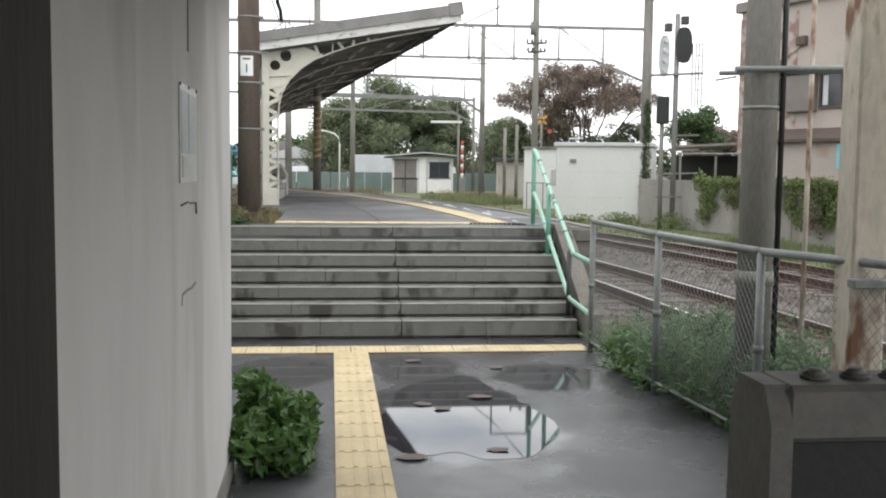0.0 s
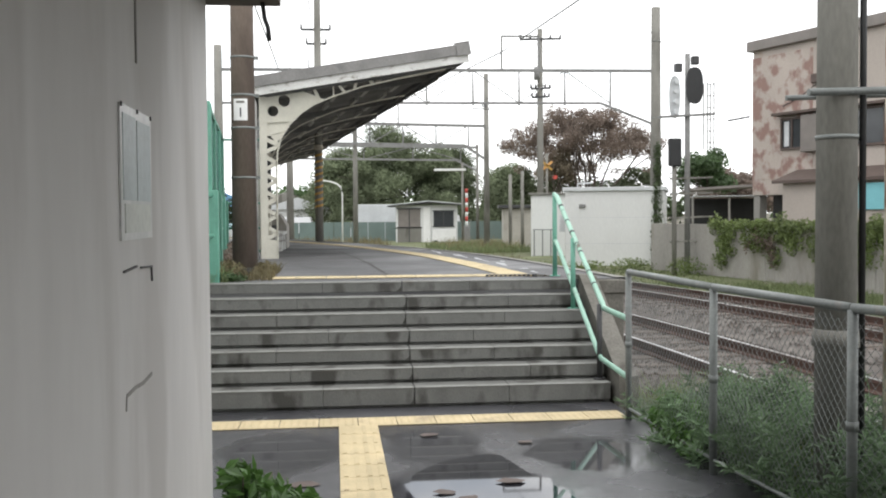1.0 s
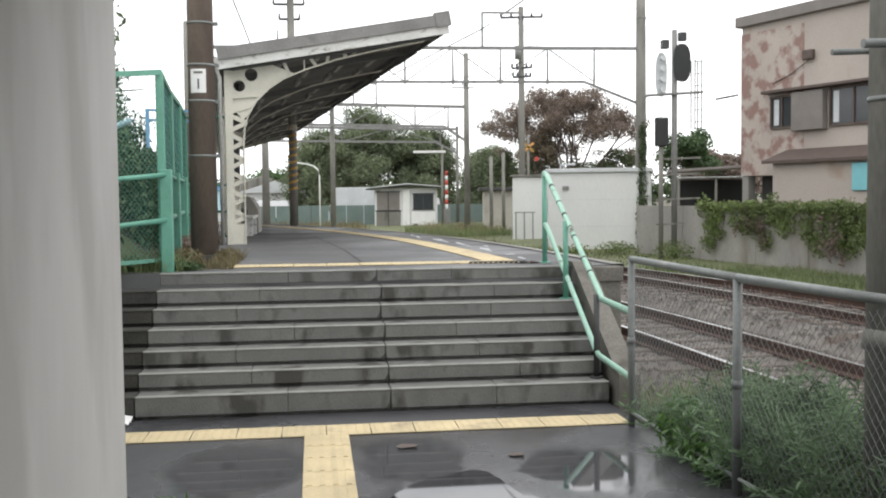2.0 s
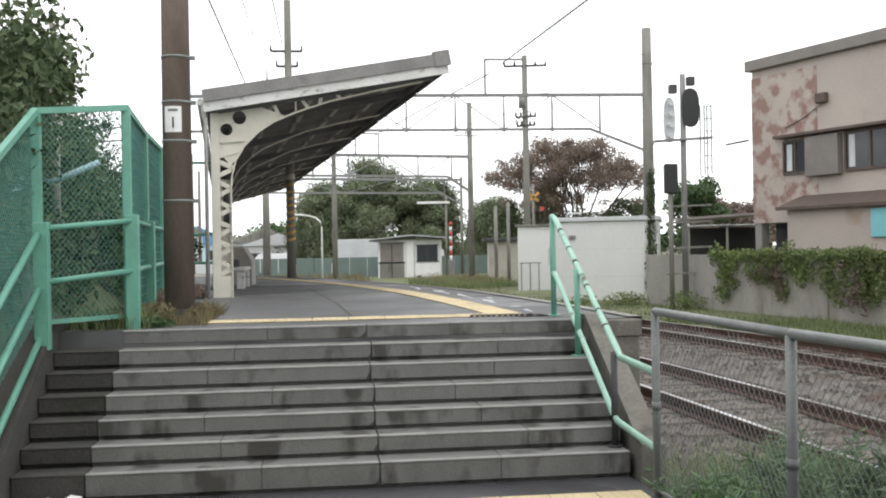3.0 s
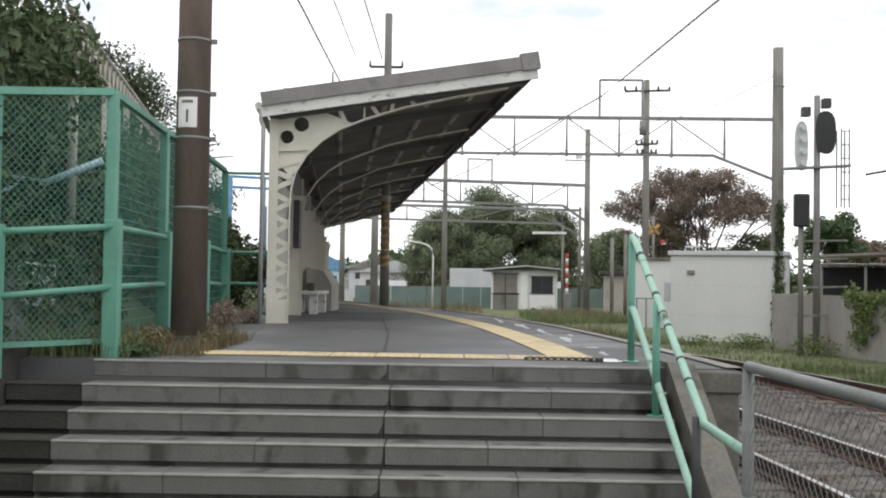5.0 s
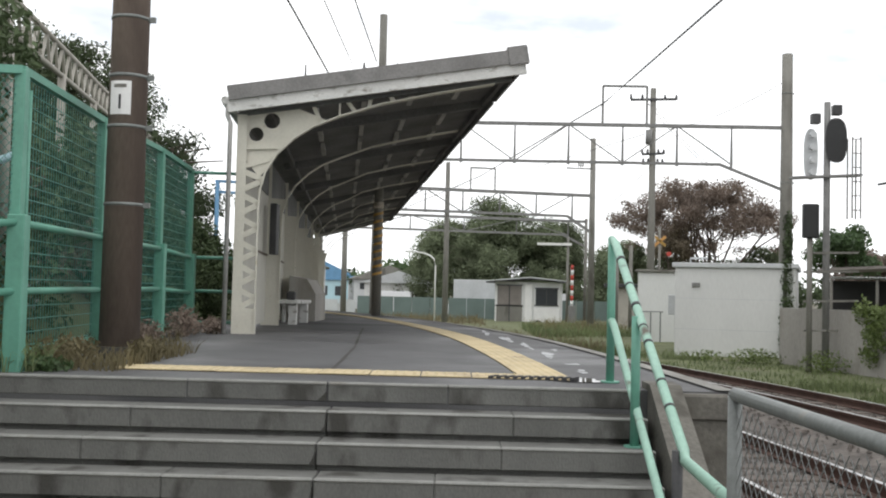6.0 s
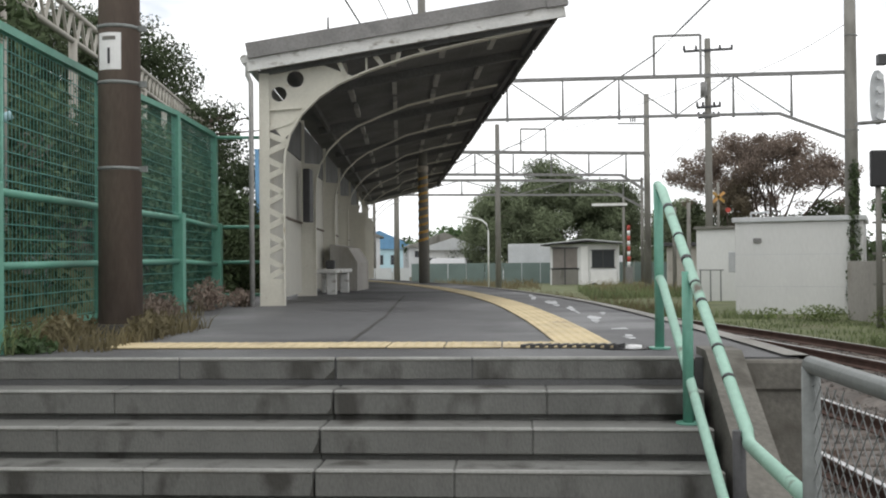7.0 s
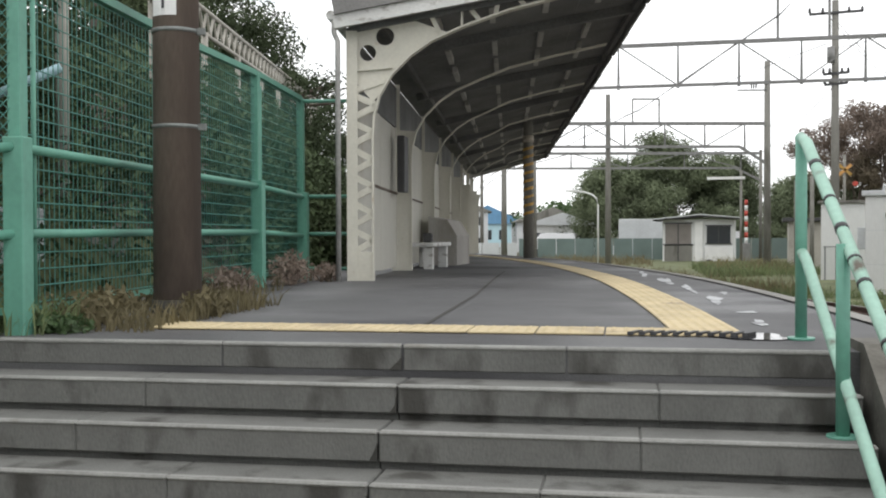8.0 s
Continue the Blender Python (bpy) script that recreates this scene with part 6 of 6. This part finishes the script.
meadow(2200, (lambda y: edge(y) + 6.9, lambda y: 11.9 - 0.06 * y), (16, 24), -0.1, 0.1, 0.011, M["grass"], "sparse rough grass on the verge", 43)
meadow(9000, (lambda y: edge(y) + 6.9, lambda y: 11.9 - 0.06 * y), (6, 16), -0.1, 0.17, 0.011, M["grass"], "rough grass on the verge", 31)
meadow(9000, (lambda y: edge(y) + 7.0, lambda y: 12.6 - 0.06 * y), (-6, 7), -0.1, 0.2, 0.012, M["grass"], "rough grass on the verge", 32)
meadow(2600, (7.6, 11.2), (20.5, 25.2), -0.2, 0.17, 0.012, M["grass"], "rough grass in front of the equipment shed", 33)
meadow(5000, (4.6, 9.0), (36, 46), -0.2, 0.45, 0.02, M["grass"], "tall grass around the crossing hut", 34)
meadow(1600, (5.0, 8.8), (38, 48), -0.2, 0.6, 0.015, M["dry_grass"], "dry grass stalks around the crossing hut", 35)
meadow(2000, (-3.0, 3.0), (48, 60), -0.2, 0.45, 0.02, M["dry_grass"], "dry grass beside the far fence", 36)
meadow(3500, (2.5, 3.6), (-4.6, 0.4), -0.15, 0.36, 0.009, M["grass"], "grass behind the wire fence", 37)
meadow(1500, (-1.55, -0.85), (2.2, 4.2), 1.05, 0.12, 0.006, M["dry_grass"], "dry grass around the brown pole", 38)
meadow(500, (-2.0, -1.3), (1.95, 2.5), 1.05, 0.16, 0.007, M["grass"], "grass at the head of the steps", 39)
meadow(900, (-1.9, -1.45), (3.5, 7.6), 1.05, 0.14, 0.007, M["dry_grass"], "dry grass along the green fence", 40)

meadow(5000, (lambda y: edge(y) + 6.8, lambda y: edge(y) + 9.5), (24, 36), -0.2, 0.3, 0.014, M["grass"], "rough grass beside the far track", 41)
meadow(2500, (lambda y: edge(y) + 6.8, lambda y: edge(y) + 8.6), (25, 40), -0.2, 0.5, 0.012, M["dry_grass"], "tall pale grass stalks beside the far track", 42)


def shrub(name, label, clumps, n, size, material, seed):
    r2 = np.random.default_rng(seed)
    base = np.array([c[0] for c in clumps]).mean(axis=0)
    base[2] = min(c[0][2] - c[1][2] for c in clumps)
    t = thing(name, label, "shrub", tuple(base))
    bm = bmn()
    for c, r in clumps:
        for _ in range(3):
            e = Vector(c) + Vector((r2.normal() * r[0] * 0.5, r2.normal() * r[1] * 0.5, r2.random() * r[2] * 0.6))
            rod(bm, (c[0] + r2.normal() * 0.03, c[1] + r2.normal() * 0.03, c[2] - r[2]), e, 0.008, 0.003, 5)
    part("stem", bm, M["bark"], t)["kind"] = "stuff"
    v, f = leaves(r2, clumps, n, size)
    me = bpy.data.meshes.new("foliage")
    me.from_pydata((np.array(v) - base).tolist(), [], f)
    me.materials.append(material)
    fo = new("foliage", me)
    fo.parent = t
    return t


r3 = np.random.default_rng(50)
cl = []
for _ in range(46):
    u, w = r3.random() ** 1.2, r3.uniform(-1, 1)
    cl.append(((-0.68 + 0.31 * u, -3.5 + 0.6 * w, 0.04 + (0.4 - 0.18 * u - 0.2 * w * w) * r3.random() ** 0.8), (0.12, 0.14, 0.09)))
shrub("shrub", "leafy green shrub at the corner of the white wall", cl, 3600, 0.046, M["leaf_bright"], 51)
shrub("weed_clump", "green weeds growing through the wire fence", [((2.42, -1.25, 0.16), (0.22, 0.35, 0.2)), ((2.38, -1.7, 0.12), (0.15, 0.25, 0.15))], 1100, 0.035, M["leaf_bright"], 52)


def feathery(x, y, h, spread, n, seed):
    """A loose clump of thin arching stems with narrow leaves along them."""
    r2 = np.random.default_rng(seed)
    t = thing("weed_clump", "feathery grey-green weeds behind the wire fence", "weeds", (x, y, -0.15))
    bm = bmn()
    tips = []
    for _ in range(26):
        b0 = Vector((x + r2.normal() * spread * 0.35, y + r2.normal() * spread * 0.5, -0.15))
        lean = Vector((r2.normal() * 0.22, r2.normal() * 0.28, 0))
        k = h * (0.55 + 0.6 * r2.random())
        pts = [b0 + lean * (s * s) + Vector((0, 0, k * s * (1 - 0.12 * s))) for s in (0.0, 0.35, 0.7, 1.0)]
        pipe(bm, pts, 0.003, 4)
        tips.append(pts)
    part("stem", bm, M["weed"], t)["kind"] = "stuff"
    pick = r2.integers(0, len(tips), n)
    s = 0.25 + 0.75 * r2.random(n) ** 0.8
    verts, faces = [], []
    for i in range(n):
        pts = tips[pick[i]]
        u = s[i] * 2.999
        a = pts[int(u)].lerp(pts[int(u) + 1], u - int(u))
        d = Vector((r2.normal(), r2.normal(), r2.normal() * 0.5 + 0.35)).normalized()
        w = d.cross(Vector((r2.normal(), r2.normal(), r2.normal()))).normalized() * 0.007
        e = a + d * (0.06 + 0.08 * r2.random()) * (1.25 - 0.5 * s[i])
        k = len(verts)
        o = Vector((x, y, -0.15))
        verts += [tuple(a - o), tuple(a.lerp(e, 0.45) + w - o), tuple(e - o), tuple(a.lerp(e, 0.45) - w - o)]
        faces.append((k, k + 1, k + 2, k + 3))
    me = bpy.data.meshes.new("foliage")
    me.from_pydata(verts, [], faces)
    me.materials.append(M["weed"])
    fo = new("foliage", me)
    fo.parent = t


for i, (x, y, h, w) in enumerate(((2.6, -1.5, 0.62, 0.5), (2.9, -1.9, 0.78, 0.55), (2.65, -2.35, 0.72, 0.5), (3.05, -2.7, 0.75, 0.55), (2.75, -3.1, 0.7, 0.5), (3.15, -1.2, 0.6, 0.5), (2.85, -3.75, 0.7, 0.5), (3.3, -3.4, 0.75, 0.55), (3.2, -4.2, 0.7, 0.5), (2.6, -0.85, 0.45, 0.4), (3.45, -2.2, 0.55, 0.5), (2.75, -0.45, 0.3, 0.4), (2.55, -1.95, 0.7, 0.4), (2.8, -2.75, 0.8, 0.45), (2.6, -3.55, 0.7, 0.4), (3.1, -2.1, 0.8, 0.5), (2.95, -1.35, 0.7, 0.45), (2.8, -3.35, 0.75, 0.45), (3.3, -3.0, 0.75, 0.5), (2.75, -1.1, 0.55, 0.4), (3.05, -3.9, 0.75, 0.5), (3.55, -2.8, 0.65, 0.5), (3.2, -0.8, 0.5, 0.5))):
    feathery(x, y, h, w, 1500, 60 + i)
for i, (x, y, s) in enumerate(((2.85, -2.6, 0.26), (3.05, -3.5, 0.28))):
    shrub("weed_clump", "leafy green weeds behind the wire fence", [((x, y, s - 0.1), (s, s * 1.3, s * 0.8)), ((x + 0.1, y + 0.3, s * 0.7), (s * 0.8, s * 0.8, s * 0.6))], 900, 0.034, M["ivy"], 90 + i)
shrub("weed_clump", "low pale-leaved weeds at the foot of the fence", [((2.55, -3.3, 0.08), (0.14, 0.35, 0.1)), ((2.62, -3.9, 0.1), (0.16, 0.3, 0.12))], 700, 0.035, M["leaf_bright"], 75)
shrub("weed_clump", "reddish-brown withered weeds at the fence foot", [((-1.62, 5.2, 1.16), (0.16, 0.5, 0.14)), ((-1.7, 6.9, 1.2), (0.16, 0.5, 0.2)), ((-1.55, 7.6, 1.15), (0.14, 0.3, 0.12))], 1500, 0.03, M["leaf_brown"], 76)
shrub("weed_clump", "dry mixed weeds beside the brown pole", [((-1.38, 2.75, 1.14), (0.22, 0.35, 0.12)), ((-0.98, 3.2, 1.13), (0.14, 0.2, 0.1)), ((-1.62, 2.4, 1.13), (0.22, 0.2, 0.12))], 1300, 0.028, M["dry_grass"], 77)
shrub("weed_clump", "low green weeds at the head of the steps", [((-1.75, 2.2, 1.12), (0.22, 0.16, 0.08)), ((-1.3, 2.15, 1.1), (0.2, 0.12, 0.06))], 700, 0.025, M["leaf"], 78)

for i, (x, y, z, w, h) in enumerate(((-3.55, 11.6, 1.9, 1.0, 0.8), (-3.3, 9.6, 1.7, 0.8, 0.7), (-3.6, 14.2, 2.0, 0.9, 0.9))):
    r3 = np.random.default_rng(500 + i)
    shrub("shrub", "dense green bush behind the fence", spread_clumps(r3, (x, y, z), (w, w * 1.3, h), 26, 0.42), 10000, 0.05, M["leaf_dark"], 500 + i)
shrub("climber", "climbing weeds around the foot of the catenary pole", [((10.8, 24.72, 0.5 + 0.55 * k), (0.26 - 0.02 * k, 0.16, 0.4)) for k in range(7)], 2600, 0.05, M["leaf_dark"], 520)
shrub("weed_clump", "green weeds in front of the boundary wall", [((10.0, 19.6, 0.15), (0.6, 0.7, 0.35)), ((9.2, 22.4, 0.1), (0.8, 0.6, 0.25)), ((8.2, 23.8, 0.0), (0.7, 0.5, 0.2))], 1500, 0.045, M["ivy"], 521)
# white plastic sheet on the ground at the steps' foot
bm = bmn()
r = random.Random(12)
g = [[bm.verts.new((-1.95 + 0.075 * i, 0.22 + 0.05 * j, 0.012 + 0.05 * r.random())) for j in range(5)] for i in range(7)]
for i in range(6):
    for j in range(4):
        bm.faces.new((g[i][j], g[i + 1][j], g[i + 1][j + 1], g[i][j + 1]))
solid("plastic_sheet", bm, M["white"], "crumpled white plastic sheet at the foot of the steps", "plastic sheet", at=(-1.75, 0.3, 0.01))

# ---- planted bank behind the green fence ----
def truss_x(y):
    return -3.0 - 0.23 * (y - 6)


bm = bmn()
ys = [-12 + 2.0 * i for i in range(32)]
a = strip(bm, ys, lambda y: min(back(y), -2.3) - 0.25, lambda y: min(back(y), -2.3) - 0.05, lambda y: 0.9 if y > 1 else 0.0, lambda y: 0.85 if y > 1 else -0.1)
b = strip(bm, ys, lambda y: truss_x(max(y, 4)) - 0.4, lambda y: min(back(y), -2.3) - 0.25, lambda y: 2.0, lambda y: 0.9 if y > 1 else 0.0)
strip(bm, ys, lambda y: -40, lambda y: truss_x(max(y, 4)) - 0.4, lambda y: 3.2, lambda y: 2.0)
solid("bank", bm, M["verge"], "steep overgrown bank behind the green fence", "bank", "structure")

truss = thing("lattice_railing", "pale lattice steel railing along the top of the bank", "railing", (truss_x(12), 12, 3.0))
def truss_p(y, dz):
    return Vector((truss_x(y), y, dz - 4.98 + 4.2 + 0.075 * (y - 6)))


for dz in (4.66, 4.98):
    bm = bmn()
    pipe(bm, [truss_p(y, dz) for y in (4, 8, 12, 18, 24, 31)], 0.032, 6)
    part("chord", bm, M["block_wall"], truss)
for i in range(54):
    y = 4 + 0.5 * i
    bm = bmn()
    beam(bm, truss_p(y, 4.66), truss_p(y + 0.25, 4.98), 0.03, 0.035)
    beam(bm, truss_p(y + 0.25, 4.98), truss_p(y + 0.5, 4.66), 0.03, 0.035)
    part("lacing", bm, M["block_wall"], truss)
for i in range(10):
    y = 4.5 + 2.8 * i
    bm = bmn()
    rod(bm, (truss_x(y), y, 1.8), truss_p(y, 4.68), 0.05, 0.05, 8)
    part("post", bm, M["block_wall"], truss)

rng = np.random.default_rng(77)
for i in range(9):
    y = 4.5 + 3.6 * i
    x = truss_x(y) - (2.0 if i < 5 else 1.7)
    if i == 0:
        x, y = -5.0, 6.0
        cl = spread_clumps(rng, (x, y, 4.4), (0.9, 1.5, 0.8), 24, 0.42)
    else:
        cl = spread_clumps(rng, (x, y, 2.4 if i < 5 else 3.3), (1.7, 2.5, 0.9 if i < 5 else 1.8), 40, 0.55)
    tree("tree", "dark evergreen tree on the bank", (x, y, 2.0), 1.0, 0.5, cl, 18000, 0.06, M["leaf_dark"], 200 + i, 0.14, group="trees on the bank")
cl = [((truss_x(y) - 0.4 - 0.4 * rng.random(), y, 1.9 + (1.3 + 0.075 * (y - 6)) * rng.random() ** 0.6), (0.4, 0.45, 0.35)) for y in np.linspace(3.5, 24, 130)]
v, f = leaves(rng, cl, 44000, 0.05)
stuff("hedge", v, f, M["leaf_dark"], "dark hedge under the lattice railing", "hedge")
for i, (x, y, h, w) in enumerate(((-10.5, 30, 8.4, 3.0),)):
    cl = spread_clumps(rng, (x, y, h * 0.62), (w, w * 1.1, h * 0.38), 60, 0.6 + 0.1 * i)
    tree("tree", "tall dark green tree behind the bank", (x, y, 2.1), h * 0.3, 0.6, cl, 20000, 0.08, M["leaf_dark"], 400 + i, 0.3, group="tall trees behind the bank")
cl = dome_clumps(rng, (-10.0, 21.0, 1.4), 5.9, 4.0, 6.5, 460, 0.52, 1.0)
tree("tree", "large dense dark green tree rising behind the bank", (-9.5, 21.0, 2.1), 1.8, 0.6, cl, 130000, 0.052, M["leaf_dense"], 440, 0.35, 10, group="tall trees behind the bank")
# undergrowth on the slope, seen through the fence
cl = []
for i in range(150):
    y = 1.5 + 24 * rng.random()
    t = rng.random()
    x0, x1 = min(back(y), -2.3) - 0.5, truss_x(max(y, 2)) - 0.2
    k = 0.3 + 0.3 * rng.random()
    cl.append(((x0 + (x1 - x0) * t, y, 1.1 + 2.6 * t + 0.3 * rng.random()), (k, k * 1.2, k)))
v, f = leaves(rng, cl, 52000, 0.052)
stuff("undergrowth", v, f, M["leaf_dark"], "dark tangled undergrowth on the bank", "undergrowth")
cl = [((-2.9 - 0.5 * rng.random(), 2.2 + 6 * rng.random(), 1.3 + 1.3 * rng.random()), (0.25, 0.35, 0.3)) for _ in range(18)]
v, f = leaves(rng, cl, 3500, 0.06)
stuff("undergrowth", v, f, M["leaf_brown"], "withered brown creepers on the bank", "undergrowth")
# bare twigs above the bank
bm = bmn()
rr = random.Random(3)
root = Vector((-6.3, 11.5, 4.6))
rod(bm, root, root + Vector((0.1, 0, 1.3)), 0.05, 0.03, 6)
for i in range(16):
    p = root + Vector((0.1 * rr.random(), 0, 0.5 + 0.9 * rr.random()))
    q = p + Vector((rr.uniform(-0.8, 0.8), rr.uniform(-0.5, 0.5), rr.uniform(0.3, 1.0)))
    rod(bm, p, q, 0.018, 0.008, 4)
    for _ in range(4):
        rod(bm, p.lerp(q, rr.uniform(0.4, 1)), q + Vector((rr.uniform(-0.4, 0.4), rr.uniform(-0.3, 0.3), rr.uniform(-0.1, 0.5))), 0.008, 0.004, 4)
solid("bare_sapling", bm, M["bark"], "bare twiggy sapling on the bank", "sapling", at=tuple(root))

# clutter on the bank behind the fence
bm = bmn()
pipe(bm, [(-3.0, 3.3, 2.62), (-2.65, 3.2, 2.42), (-2.35, 3.15, 2.38), (-1.95, 3.3, 2.58)], 0.03, 8)
pipe(bm, [(-2.6, 3.18, 2.4), (-2.75, 3.1, 2.2)], 0.025, 8)
solid("pipe_bracket", bm, M["pale_blue"], "pale blue bent pipes behind the green fence", "pipe", at=(-2.5, 3.2, 2.4))
for i, (x, y, w, h, mname) in enumerate(((-2.75, 3.9, 0.9, 0.62, "pale"), (-2.85, 5.4, 0.7, 0.5, "concrete"), (-2.5, 2.9, 0.35, 0.55, "pole_grey"))):
    bm = bmn()
    box(bm, x - 0.04, x + 0.04, y - w / 2, y + w / 2, 0.85, 1.12 + h, 0.015)
    solid("leaning_sheet", bm, M[mname], "pale sheet leaning against the bank", "sheet", group="sheets on the bank", at=(x, y, 0.9))
frame_blue = thing("blue_frame", "blue steel frame behind the platform", "frame", (-4.0, 19.0, 0))
for x in (-4.25, -3.45):
    bm = bmn()
    rod(bm, (x, 19.0, 0.3), (x, 19.0, 4.05), 0.05, 0.05, 8)
    part("post", bm, M["blue_sheet"], frame_blue)
for z in (4.05, 3.8, 2.2):
    bm = bmn()
    beam(bm, (-4.3, 19.0, z), (-3.2, 19.0, z - 0.04), 0.06, 0.06)
    part("bar", bm, M["blue_sheet"], frame_blue)

# ---- trees beyond the tracks ----
rng = np.random.default_rng(99)
for i, (x, y, h, w) in enumerate(((-2.2, 86, 3.4, 2.0), (1.6, 80, 8.0, 3.9), (5.6, 78, 10.0, 5.0), (9.8, 80, 8.0, 3.2), (14.0, 72, 5.6, 2.2))):
    cl = dome_clumps(rng, (x, y, 0.2), w * 1.05, w * 0.8, h * 0.9, 110, 1.0)
    tree("tree", "broad dark green tree beyond the far road", (x, y, -0.3), h * 0.35, 2.2, cl, 60000, 0.1, M["leaf_far"], 300 + i, 0.3, group="trees beyond the tracks")
cl = spread_clumps(rng, (15.0, 52, 6.1), (5.0, 3.2, 2.7), 150, 0.6)
cl += [((15.2 + 3.6 * rng.normal() * 0.5, 52 + rng.normal(), 4.3 + 0.7 * rng.random()), (0.5, 0.5, 0.35)) for _ in range(14)]
tree("tree", "spreading tree with greyish-brown autumn leaves", (15.2, 52, -0.3), 2.2, 2.6, cl, 40000, 0.07, M["leaf_brown"], 320, 0.2, 14)
cl = spread_clumps(rng, (13.2, 51.0, 4.2), (1.0, 0.9, 1.7), 22, 0.55)
tree("tree", "slim tree with dry beige-brown leaves", (13.2, 51.0, -0.3), 1.8, 0.9, cl, 6000, 0.08, M["leaf_beige"], 325, 0.1)
cl = spread_clumps(rng, (15.5, 54, 3.0), (4.6, 2.0, 1.3), 24, 0.7) + spread_clumps(rng, (11.8, 54, 3.3), (1.0, 1.0, 1.5), 12, 0.6) + spread_clumps(rng, (19.4, 54, 3.8), (1.3, 1.0, 1.3), 12, 0.6)
tree("tree", "low green tree behind the pale shed", (15.5, 54, -0.3), 1.5, 1.5, cl, 11000, 0.1, M["leaf_far"], 321, 0.15)
cl = spread_clumps(rng, (17.6, 38.5, 3.6), (1.2, 1.1, 1.8), 24, 0.5)
tree("tree", "small dense green tree behind the signal", (17.6, 38.5, -0.3), 1.6, 0.9, cl, 5200, 0.1, M["leaf"], 322, 0.12)
cl = spread_clumps(rng, (22.0, 44, 2.4), (3.2, 2.0, 2.2), 30, 0.8)
tree("tree", "brownish hedge tree behind the beige building", (22.0, 44, -0.3), 1.2, 1.4, cl, 4500, 0.16, M["leaf_brown"], 323, 0.14)
cl = spread_clumps(rng, (-12.0, 100, 2.5), (6, 3, 2.8), 30, 1.2)
tree("tree", "distant green tree past the platform end", (-6.5, 100, -0.3), 2, 2, [((c[0][0] + 8, c[0][1], c[0][2]), c[1]) for c in cl], 4000, 0.25, M["leaf"], 324, 0.2)
cl = []
for i in range(160):
    x = -90 + 1.5 * i + rng.normal()
    cl.append(((x, 150 + 10 * rng.random(), 1.5 + 2.5 * rng.random()), (2.4, 2.0, 2.2)))
v, f = leaves(rng, cl, 14000, 0.55)
stuff("far_woods", v, f, M["leaf_dark"], "distant line of dark green woods", "woods")

# ---- tactile paving, tile by tile ----
def tile_mesh(name, bars):
    bm = bmn()
    box(bm, -0.161, 0.161, -0.161, 0.161, 0.0, 0.010, 0.003)
    if bars:
        for i in range(4):
            x = -0.12 + 0.08 * i
            box(bm, x - 0.016, x + 0.016, -0.145, 0.145, 0.009, 0.0145)
    else:
        for i in range(5):
            for j in range(5):
                x, y = -0.124 + 0.062 * i, -0.124 + 0.062 * j
                b = [bm.verts.new((x + 0.016 * a, y + 0.016 * c, 0.0095)) for a, c in ((-1, -1), (1, -1), (1, 1), (-1, 1))]
                tp = bm.verts.new((x, y, 0.016))
                for k in range(4):
                    bm.faces.new((b[k], b[(k + 1) % 4], tp))
    return mesh_of(name, bm, M["tactile"])


bars, dots = tile_mesh("guide_tile", True), tile_mesh("warning_tile", False)
rr = random.Random(2)


def lay(parent, me, x, y, z, yaw=0.0):
    o = new("tile", me)
    o.parent = parent
    o.matrix_basis = up_chain(parent).inverted() @ Matrix.Translation((x, y, z + rr.uniform(0, 0.002))) @ Matrix.Rotation(yaw + rr.uniform(-0.006, 0.006), 4, "Z")


guide = thing("tactile_paving", "yellow ribbed guide tiles leading to the steps", "tactile paving", (0, -4, 0), "tactile paving")
for i in range(30):
    lay(guide, bars, 0.0, -0.33 - 0.165 - 0.33 * i, 0.001)
foot = thing("tactile_paving", "yellow dotted warning tiles at the foot of the steps", "tactile paving", (0, -0.165, 0), "tactile paving")
for i in range(13):
    lay(foot, dots, 2.13 - 0.3275 * i, -0.165, 0.001)
head_strip = thing("tactile_paving", "yellow dotted warning tiles at the head of the steps", "tactile paving", (0, 2.5, 1.06), "tactile paving")
for i in range(8):
    lay(head_strip, dots, -0.77 + 0.33 * i, 2.54, 1.0615)
edge_strip = thing("tactile_paving", "yellow dotted warning tiles curving along the platform edge", "tactile paving", (1.9, 3, 1.06), "tactile paving")
y = 2.54
while y < 36:
    lay(edge_strip, dots, edge(y) - 0.98, y, plat_z(y) + 0.0015, math.atan(-(edge(y + 0.5) - edge(y - 0.5))))
    y += 0.33 * math.cos(math.atan(edge(y + 0.5) - edge(y - 0.5)))
